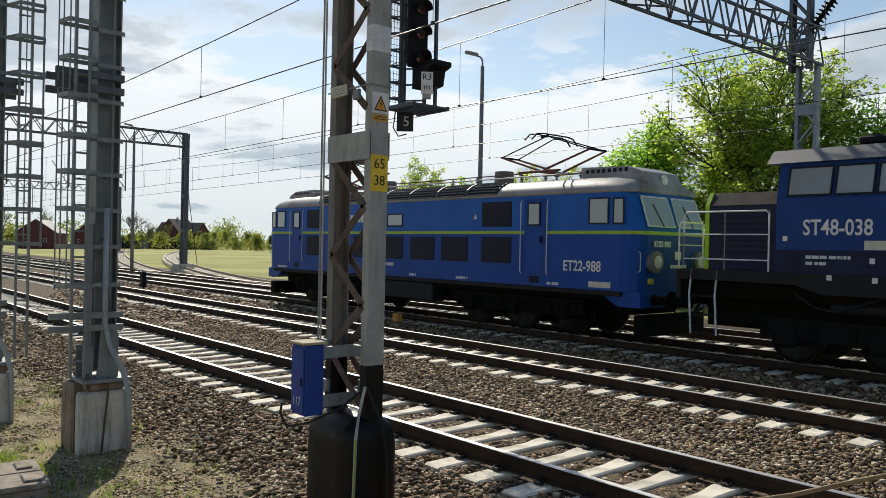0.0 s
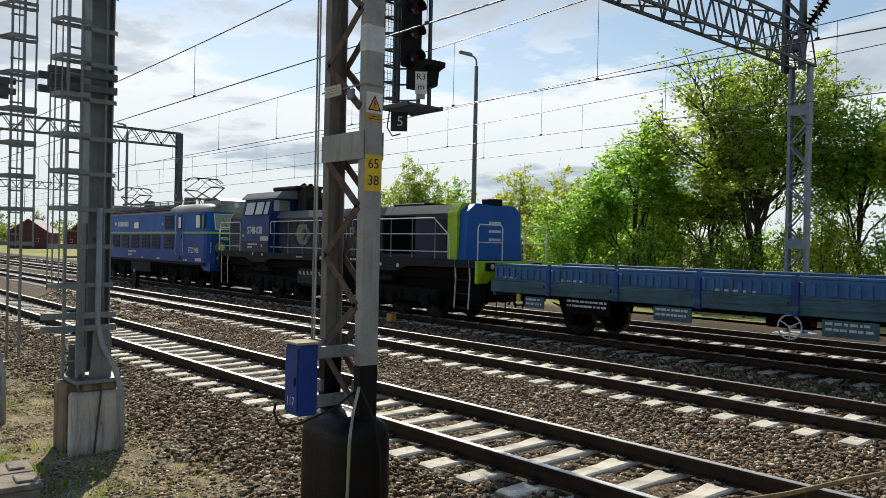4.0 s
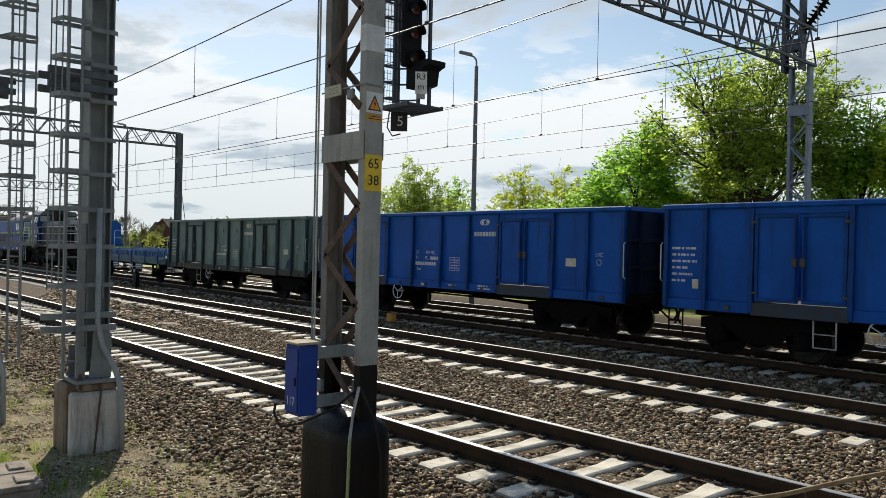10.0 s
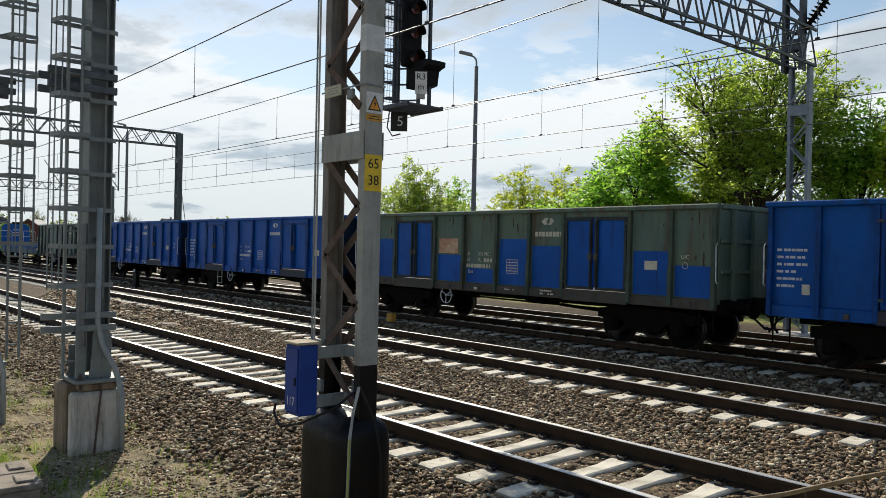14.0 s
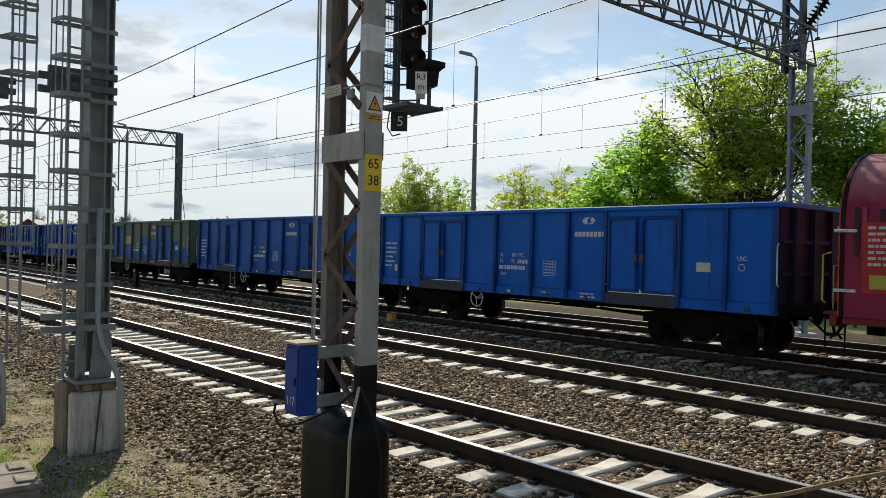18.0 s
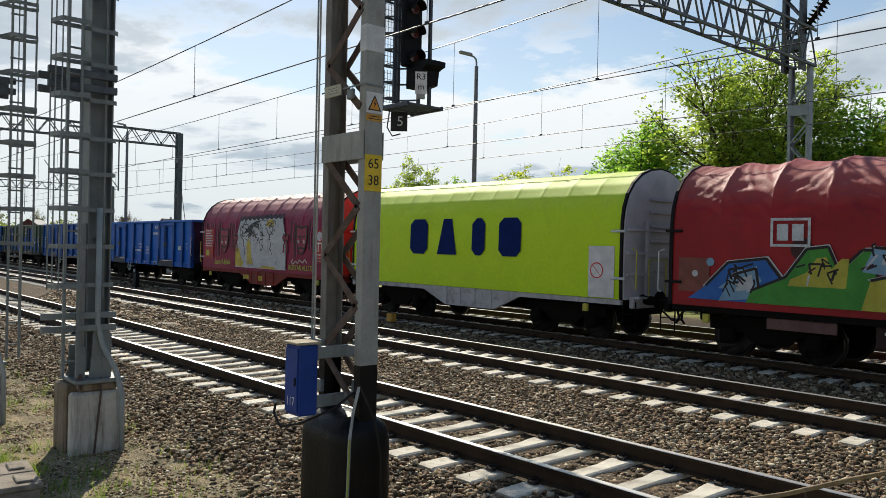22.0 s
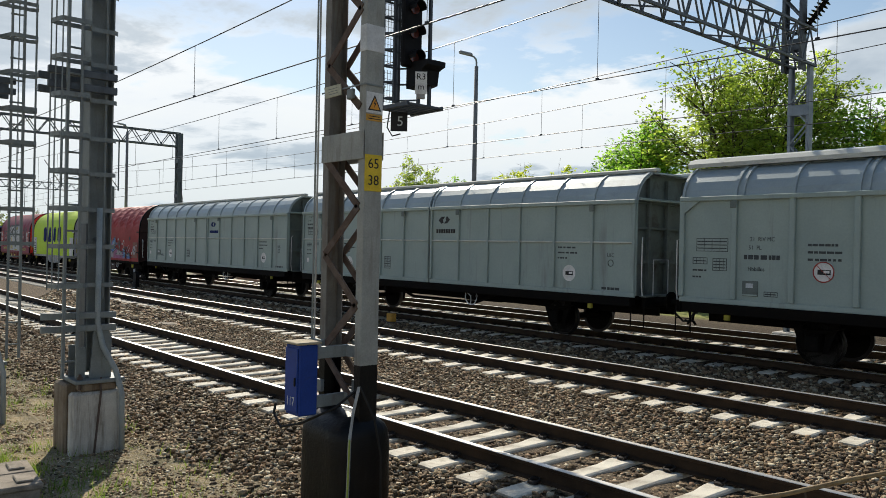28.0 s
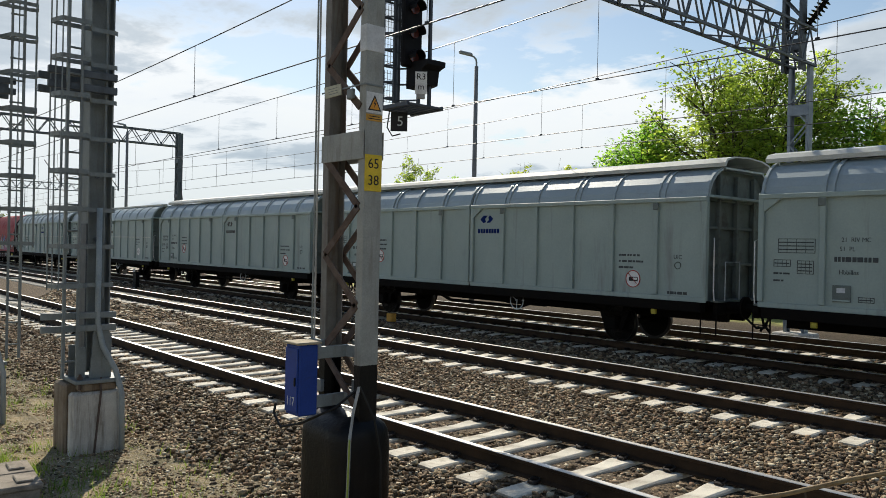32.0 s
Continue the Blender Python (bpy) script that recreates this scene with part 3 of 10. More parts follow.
def near_mast():
    m = thing("catenary_mast", pose(-6.325, 4.40, -0.5), "grey lattice steel catenary mast with black-tarred foot and yellow number plate", "mast")
    z0 = 0.5  # rail level above the foot
    for name, web, tip in (("leg", 0.262, 0.160), ("leg", -0.46, -0.36)):
        low, high = Solid(), Solid()
        channel(low, web, tip, -0.1, 0.1, 0.9, z0 + 1.05)
        channel(high, web, tip, -0.1, 0.1, z0 + 1.05, 9.5)
        # left leg gets a darker, rustier grey; its shaded inside is in the colour
        part("leg", high, M["mast_paint" if web > 0 else "mast_shade_worn"], m, "grey painted steel channel" if web > 0 else "steel channel with grime and rust runs, darkened for its shaded inside")
        part("leg_foot", low, M["bitumen"], m, "black tarred lower end")
    zs = [0.87 + 0.475 * k for k in range(17)]
    for y in (-0.106, 0.106):
        for i, (a, b) in enumerate(zip(zs, zs[1:])):
            if 3.0 < (a + b) / 2 + 0.3 - z0 < 3.35:
                continue
            d = Solid()
            xa, xb = (-0.39, 0.18) if i % 2 else (0.18, -0.39)
            d.beam((xa, y, a + 0.3), (xb, y, b + 0.3), 0.014, 0.075, up=(1, 0, 0.3))
            part("lacing_bar", d, M["mast_rust"], m, "rusted flat lacing bar")
    for z in (z0 + 3.02, z0 + 6.2):
        for y in (-0.116, 0.116):
            pl = Solid()
            pl.box(-0.462, 0.264, y - 0.006, y + 0.006, z, z + 0.27, 0.003)
            part("tie_plate", pl, M["mast_paint"], m)
    band = Solid()
    band.box(0.16, 0.268, -0.107, 0.107, z0 + 4.05, z0 + 4.30, 0.003)
    part("paint_band", band, M["mast_band"], m, "pale repainted band")
    # a rounded block with a lumpy tarred shoulder
    foot = Solid()
    n, rows = 40, [(-0.6, 1.0), (0.2, 1.0), (0.72, 1.0), (0.84, 0.985), (0.91, 0.95), (0.965, 0.86), (1.01, 0.70), (1.05, 0.52), (1.07, 0.2)]
    vs = []
    for z, k in rows:
        for q in range(n):
            a = 2 * math.pi * q / n
            c, d = math.cos(a), math.sin(a)
            r = 1.0 / (abs(c) ** 4 + abs(d) ** 4) ** 0.25
            lump = 1 + 0.018 * noise.noise((c * 2.0, d * 2.0, z * 2.4))
            seam = 0.985 if q in (23, 31) else 1.0
            vs.append((-0.09 + 0.43 * r * c * (0.4 + 0.6 * k) * lump * seam, -0.015 + 0.325 * r * d * k * lump * seam, z + 0.03 * noise.noise((c * 1.5, d * 1.5, 7.0)) * (z > 0.5)))
    foot.add(vs, [(k * n + q, k * n + (q + 1) % n, (k + 1) * n + (q + 1) % n, (k + 1) * n + q) for k in range(len(rows) - 1) for q in range(n)] + [tuple(range((len(rows) - 1) * n, len(rows) * n))])
    part("foundation", foot, M["bitumen"], m, "black tarred concrete foundation with rounded shoulder", smooth=True)
    # number plate on the outer web
    pl = Solid()
    pl.box(0.263, 0.269, -0.1, 0.1, z0 + 2.715, z0 + 3.065, 0.002)
    plate = part("number_plate", pl, M["yellow"], m, "yellow enamel location plate")
    turn = Matrix.Rotation(radians(90), 4, "Z")
    lettering("number", "65", 0.135, M["black"], plate, Matrix.Translation((0.271, 0.0, z0 + 2.975)) @ turn, 0.001)
    lettering("number", "38", 0.135, M["black"], plate, Matrix.Translation((0.271, 0.0, z0 + 2.815)) @ turn, 0.001)
    w = Solid()
    w.box(0.263, 0.268, -0.095, 0.095, z0 + 3.46, z0 + 3.66, 0.002)
    sign = part("warning_sign", w, M["white"], m, "white high-voltage warning sign with yellow triangle")
    tri = Solid()
    tri.extrude([(-0.078, z0 + 3.485), (0.078, z0 + 3.485), (0.0, z0 + 3.635)], "x", 0.2685, 0.2695)
    part("triangle_border", tri, M["black"], sign)
    tri = Solid()
    tri.extrude([(-0.058, z0 + 3.497), (0.058, z0 + 3.497), (0.0, z0 + 3.608)], "x", 0.270, 0.271)
    part("triangle", tri, M["sign_orange"], sign)
    bolt = Solid()
    bolt.extrude([(0.008, z0 + 3.59), (-0.016, z0 + 3.55), (-0.002, z0 + 3.55), (-0.008, z0 + 3.51), (0.018, z0 + 3.556), (0.003, z0 + 3.556)], "x", 0.2715, 0.2725)
    part("lightning_bolt", bolt, M["black"], sign)
    bar = Solid()
    bar.box(0.263, 0.268, -0.095, 0.095, z0 + 3.385, z0 + 3.45, 0.002)
    caption = part("caption_plate", bar, M["orange_box"], m, "orange caption plate")
    bar = Solid()
    bar.box(0.2685, 0.2695, -0.06, 0.06, z0 + 3.425, z0 + 3.433).box(0.2685, 0.2695, -0.075, 0.075, z0 + 3.402, z0 + 3.41)
    part("caption_lines", bar, M["black"], caption)
    # a cream tag clamped across the mast
    tag = Solid()
    tag.box(-0.02, 0.18, -0.008, 0.008, -0.055, 0.055, 0.002)
    tg = part("clamp_tag", tag, M["cream"], m, "cream plastic tag with worn print", at=pose(-0.28, -0.19, z0 + 3.70, 0, -8, 20))
    ln = Solid()
    for k in range(3):
        ln.box(0.03, 0.14, -0.0095, -0.0085, -0.03 + k * 0.025, -0.024 + k * 0.025)
    part("print_lines", ln, M["galv"], tg)
    strap = Solid()
    strap.box(-0.47, 0.28, -0.125, -0.119, z0 + 3.72, z0 + 3.735).box(0.268, 0.275, -0.12, 0.12, z0 + 3.72, z0 + 3.735).box(0.02, 0.12, -0.16, -0.12, z0 + 3.60, z0 + 3.70, 0.01)
    part("strap", strap, M["galv"], m)
    for k, (x, y) in enumerate(((-0.56, -0.13), (-0.515, -0.13))):
        c = Solid()
        c.tube((x, y, 1.05), (x, y, 9.4), 0.010, 6)
        part("conduit", c, M["cable_grey"] if k else M["galv"], m)
    for z in (z0 + 1.12, z0 + 0.72):
        for x0, x1, y0, y1 in ((-0.58, -0.34, -0.15, -0.111), (-0.2, 0.14, 0.12, 0.15)):
            b = Solid()
            b.box(x0, x1, y0, y1, z, z + 0.12, 0.004)
            part("bracket", b, M["galv"], m)
    # earthing cable, looped from the cabinet to the leg and down the foot
    c = Solid()
    c.pipe([(-0.40, -0.62, z0 + 0.66), (-0.40, -0.64, z0 + 0.56), (-0.30, -0.62, z0 + 0.44), (-0.1, -0.5, z0 + 0.50), (0.15, -0.3, z0 + 0.66), (0.29, -0.12, z0 + 0.86)], 0.013, 6)
    part("loop_cable", c, M["cable_black"], m)
    c = Solid()
    c.pipe([(0.29, -0.13, z0 + 0.86), (0.30, -0.2, z0 + 0.62), (0.355, -0.27, z0 + 0.40), (0.36, -0.30, -0.1)], 0.016, 6)
    part("earth_cable", c, M["cable_grey"], m, "grey earthing cable with a yellow-green stripe")
    c = Solid()
    c.pipe([(0.372, -0.283, z0 + 0.40), (0.377, -0.312, -0.1)], 0.009, 5)
    part("earth_stripe", c, M["cable_green"], m)
    c = Solid()
    c.pipe([(0.29, -0.12, z0 + 0.86), (0.37, 0.0, z0 + 0.55), (0.40, 0.06, z0 + 0.2), (0.39, 0.08, -0.1)], 0.012, 5)
    part("side_cable", c, M["cable_black"], m)
    return m


M["sign_orange"] = surface("sign_orange", (0.80, 0.34, 0.03), 0.5, bump=0.0)
M["cream"] = surface("cream", (0.55, 0.53, 0.40), 0.5, bump=0.0)
near_mast()


def cabinet():
    c = thing("trackside_cabinet", pose(-6.38, 3.855, 0.60), "blue steel trackside cabinet bracketed to the mast, number on its door", "cabinet")
    b = Solid()
    b.box(-0.12, 0.12, -0.10, 0.10, 0, 0.66, 0.01)
    part("body", b, M["box_blue"], c)
    d = Solid()
    d.box(-0.108, 0.108, -0.118, -0.101, 0.03, 0.63, 0.006)
    door = part("door", d, M["box_blue"], c)
    k = Solid()
    k.box(0.07, 0.09, -0.132, -0.118, 0.28, 0.36, 0.004)
    part("latch", k, M["black"], door)
    lid = Solid()
    lid.box(-0.14, 0.14, -0.13, 0.13, 0.662, 0.685, 0.006)
    part("lid", lid, M["wood_pale"], c, "pale weathered top board")
    lettering("number", "117", 0.12, M["dim_white"], door, pose(-0.0, -0.1195, 0.13), 0.001, squeeze=0.8)
    for z in (0.52, 0.06):
        br = Solid()
        br.extrude([(0.05, 0.101), (0.10, 0.101), (0.10, 0.42), (0.30, 0.50), (0.30, 0.55), (0.05, 0.46)], "z", z, z + 0.11)
        part("bracket", br, M["galv"], c, "galvanised bracket")


M["wood_pale"] = surface("wood_pale", (0.48, 0.40, 0.27), 0.8, scale=5, bump=0.3)
cabinet()


def bent_bar(path, t, z0, z1):
    """A flat bar bent along a path in plan, in one piece."""
    pts = [Vector(q) for q in path]
    other = []
    for k, q in enumerate(pts):
        d = (pts[min(k + 1, len(pts) - 1)] - pts[max(k - 1, 0)]).normalized()
        other.append(q + Vector((-d.y, d.x)) * t)
    s = Solid()
    s.extrude([tuple(q) for q in pts] + [tuple(q) for q in other[::-1]], "z", z0, z1)
    return s


def caged_ladder(parent, x, y, z0, z1, rings, flip=1):
    """A ladder held before the column, its hoops running back to the column's far edge."""
    a, b = (x + 0.30, y - flip * 0.45), (x + 0.30, y - flip * 0.29)
    for (px, py), w in ((a, 0.058), (b, 0.03)):
        s = Solid()
        s.beam((px, py, z0), (px, py, z1), w, 0.03, up=(0, 1, 0))
        part("ladder_rail", s, M["galv"], parent)
    z = z0 + 0.2
    while z < z1 - 0.1:
        s = Solid()
        s.tube((*a, z), (b[0] - 0.02, b[1] + flip * 0.02, z), 0.014, 6)
        part("rung", s, M["galv"], parent)
        z += 0.32
    loop = [(0.165, 0.165), (0.19, 0.15), (0.19, -0.55), (0.22, -0.62), (0.27, -0.63), (0.46, -0.585), (0.49, -0.55), (0.49, -0.29), (0.46, -0.24), (0.20, -0.16)]
    for zr in rings:
        part("cage_hoop", bent_bar([(x + dx, y + flip * dy) for dx, dy in loop], 0.009, zr - 0.027, zr + 0.027), M["galv"], parent)
    for dx, dy in ((0.215, -0.625), (0.35, -0.605), (0.48, -0.565), (0.475, -0.34)):
        s = Solid()
        s.beam((x + dx, y + flip * dy, min(rings) - 0.05), (x + dx, y + flip * dy, z1), 0.016, 0.006, up=(1, 0, 0))
        part("cage_strip", s, M["galv"], parent)


def column(s, x, y, w, z0, z1, t=0.018):
    """A broad-flange column, flanges across y."""
    s.box(x - w / 2, x + w / 2, y - w / 2, y - w / 2 + t, z0, z1, 0.003)
    s.box(x - w / 2, x + w / 2, y + w / 2 - t, y + w / 2, z0, z1, 0.003)
    s.box(x - t / 2, x + t / 2, y - w / 2 + t, y + w / 2 - t, z0, z1)


def ladder_mast(x, y, foot_z, rings, label, base=True, clamp_z=(4.08, 4.25), flip=1):
    m = thing("gantry_mast", pose(0, 0, 0), label, "mast", "gantry masts")
    s = Solid()
    column(s, x, y, 0.29, foot_z + 0.98, 9.0)
    part("column", s, M["galv"], m, "grey steel column")
    s = Solid()
    s.box(x - 0.19, x - 0.147, y - 0.17, y + 0.17, foot_z + 0.95, 9.0, 0.004).box(x - 0.147, x + 0.155, y - 0.165, y - 0.15, foot_z + 0.95, 2.4, 0.003)
    part("cover_plate", s, M["galv_dark"], m, "darker stiffening plate")
    if base:
        s = Solid()
        s.box(x + 0.10, x + 0.27, y - 0.33, y + 0.30, foot_z - 0.3, foot_z + 0.74, 0.03)
        part("foundation", s, M["concrete"], m, "stained pale concrete foundation")
        s = Solid()
        s.box(x - 0.44, x + 0.03, y - 0.35, y + 0.28, foot_z - 0.3, foot_z + 0.83, 0.03)
        part("foundation_rib", s, M["concrete_brown"], m, "rust-stained older concrete block")
        s = Solid()
        s.box(x - 0.20, x + 0.24, y - 0.22, y + 0.22, foot_z + 0.745, foot_z + 0.848, 0.02)
        part("grout_pad", s, M["concrete_brown"], m)
        s = Solid()
        s.box(x - 0.36, x + 0.30, y - 0.30, y + 0.30, foot_z + 0.85, foot_z + 0.90, 0.006)
        for dx in (-0.15, 0.15):
            s.box(x + dx - 0.006, x + dx + 0.006, y - 0.26, y - 0.147, foot_z + 0.90, foot_z + 1.30)
        part("base_plate", s, M["galv"], m)
        s = Solid()
        s.extrude([(y - 0.10, foot_z + 0.90), (y + 0.16, foot_z + 0.90), (y + 0.16, foot_z + 1.45), (y + 0.10, foot_z + 1.52), (y - 0.06, foot_z + 1.52)], "x", x + 0.15, x + 0.185)
        part("gusset", s, M["galv"], m)
        for dx in (-0.24, 0.24):
            for dy in (-0.23, 0.23):
                s = Solid()
                s.tube((x + dx, y + dy, foot_z + 0.78), (x + dx, y + dy, foot_z + 0.97), 0.018, 6).tube((x + dx, y + dy, foot_z + 0.905), (x + dx, y + dy, foot_z + 0.94), 0.035, 6)
                part("anchor_bolt", s, M["mast_rust"], m)
        s = Solid()
        s.pipe([(x + 0.20, y - 0.02, 2.6), (x + 0.20, y - 0.02, 1.15), (x + 0.23, y + 0.04, 0.85), (x + 0.30, y + 0.18, 0.55), (x + 0.33, y + 0.25, 0.25), (x + 0.34, y + 0.26, foot_z - 0.1)], 0.036, 8)
        part("cable_duct", s, M["duct"], m, "light grey plastic cable duct", smooth=True)
        s = Solid()
        s.pipe([(x + 0.25, y + 0.02, foot_z + 0.92), (x + 0.283, y + 0.01, foot_z + 0.72), (x + 0.284, y - 0.06, foot_z - 0.05)], 0.013, 6)
        part("earth_strip", s, M["mast_rust"], m)
        for z in (1.09, 1.25):
            s = Solid()
            s.box(x + 0.17, x + 0.225, y - 0.68, y + 0.20, z - 0.04, z + 0.04, 0.005)
            part("cross_arm", s, M["galv"], m)
    for z in clamp_z:
        for dx in (0.20, -0.25):
            s = Solid()
            s.box(x + dx, x + dx + 0.06, y - 0.66 if flip > 0 else y - 0.27, y + 0.15 if flip > 0 else y + 0.36, z - 0.045, z + 0.045, 0.006)
            part("clamp_beam", s, M["galv_dark"], m)
    for dz in (0.0, 0.36, 0.8):
        s = Solid()
        s.tube((x + 0.15, y - flip * 0.05, 2.2 + dz), (x + 0.19, y - flip * 0.05, 2.2 + dz), 0.03, 8)
        part("bolt", s, M["galv_dark"], m)
    s = Solid()
    s.tube((x + 0.175, y + flip * 0.04, foot_z + 1.9), (x + 0.175, y + flip * 0.04, 9.0), 0.014, 6)
    part("conduit", s, M["galv"], m)
    caged_ladder(m, x, y, foot_z + 0.95, 9.0, rings, flip)
    return m


M["galv_dark"] = surface("galv_dark", (0.10, 0.115, 0.13), 0.5, 0.3, dirt=(0.06, 0.06, 0.06), dirt_amount=0.3, scale=4, streaks=True, bump=0.1)
M["duct"] = surface("duct", (0.36, 0.40, 0.40), 0.5, scale=3, bump=0.05)
ladder_mast(-10.46, 3.24, -0.45, [1.63, 2.11, 2.57, 3.02, 3.46, 3.94, 4.39, 4.83, 5.28, 5.73], "grey steel gantry mast with caged ladder on a pale concrete foundation")
ladder_mast(-12.95, 2.42, -0.5, [2.12, 2.62, 3.10, 3.58, 4.07, 4.59, 5.11, 5.58, 6.05], "grey steel mast with caged ladder beside its neighbour", clamp_z=(4.33, 4.48), flip=-1)


def truss(parent, x, half, y0, y1, z0, z1, step, w=0.07, mat="galv", axis_bays=None):
    """A square lattice girder along y."""
    for sx in (-half, half):
        for z in (z0, z1):
            s = Solid()
            s.beam((x + sx, y0, z), (x + sx, y1, z), w, w)
            part("chord", s, M[mat], parent)
    n = max(2, int(round((y1 - y0) / step)))
    ys = [y0 + (y1 - y0) * i / n for i in range(n + 1)]
    for i, (a, b) in enumerate(zip(ys, ys[1:])):
        mid = (a + b) / 2
        for sx in (-half, half):
            s = Solid()
            s.beam((x + sx, a, z0), (x + sx, mid, z1), w * 0.55, w * 0.55).beam((x + sx, mid, z1), (x + sx, b, z0), w * 0.55, w * 0.55)
            part("lattice_bar", s, M[mat], parent)
        for z in (z0, z1):
            s = Solid()
            p, q = ((x - half, a, z), (x + half, b, z)) if i % 2 else ((x + half, a, z), (x - half, b, z))
            s.beam(p, q, w * 0.5, w * 0.5)
            part("cross_bar", s, M[mat], parent)


def lattice_leg(parent, x, y, half, z0, z1, plates, mat="galv_blue", y_half=0.13):
    for side in (-1, 1):
        s = Solid()
        channel(s, x + side * half, x + side * (half - 0.09), y - y_half, y + y_half, z0, z1)
        part("leg", s, M[mat], parent)
    z, k = z0 + 0.3, 0
    while z < z1 - 0.7:
        for yy in (y - y_half - 0.004, y + y_half + 0.004):
            s = Solid()
            a, b = (x - half + 0.05, x + half - 0.05) if k % 2 else (x + half - 0.05, x - half + 0.05)
            s.beam((a, yy, z), (b, yy, z + 0.62), 0.01, 0.05, up=(1, 0, 0.2))
            part("lacing_bar", s, M[mat], parent)
        z, k = z + 0.62, k + 1
    for zp in plates:
        for yy in (y - y_half - 0.012, y + y_half + 0.012):
            s = Solid()
            s.box(x - half, x + half, yy - 0.006, yy + 0.006, zp, zp + 0.32, 0.003)
            part("tie_plate", s, M[mat], parent)


M["galv_blue"] = surface("galv_blue", (0.24, 0.28, 0.32), 0.5, 0.25, second=(0.19, 0.225, 0.26), dirt=(0.17, 0.16, 0.15), dirt_amount=0.25, scale=3, streaks=True, bump=0.08)


def insulator(s, a, b, r, n):
    """One turned, ridged body from a to b with n sheds."""
    a, b = Vector(a), Vector(b)
    length = (b - a).length
    step = length / n
    profile = [(r * 0.4, 0.0)]
    for i in range(n):
        z = (i + 0.5) * step
        profile += [(r * 0.4, z - 0.018), (r, z - 0.014), (r * 0.6, z + 0.016), (r * 0.4, z + 0.018)]
    profile.append((r * 0.4, length))
    turn = (b - a).to_track_quat("Z", "Y").to_matrix().to_4x4()
    s.lathe(profile, Matrix.Translation(a) @ turn, 10)


def near_gantry():
    g = thing("catenary_gantry", pose(0, 0, 0), "grey lattice steel gantry spanning all tracks on lattice legs", "gantry")
    truss(g, -10.5, 0.30, 3.1, 23.5, 7.8, 8.85, 0.9, mat="galv_dark")
    lattice_leg(g, -10.62, 23.45, 0.32, -0.4, 7.9, (2.35, 6.35))
    # upper leg in darker steel: its silhouette against the sky is put in the colour
    lattice_leg(g, -10.62, 22.95, 0.30, 7.6, 11.5, (8.2,), "galv_dark", 0.16)
    f = Solid()
    f.box(-11.15, -10.1, 23.0, 23.9, -0.7, -0.15, 0.04)
    part("foundation", f, M["concrete"], g)
    s = Solid()
    insulator(s, (-10.45, 23.1, 8.75), (-9.85, 23.3, 9.65), 0.19, 9)
    part("tension_insulator", s, M["black_metal"], g, "dark ribbed insulator")


near_gantry()


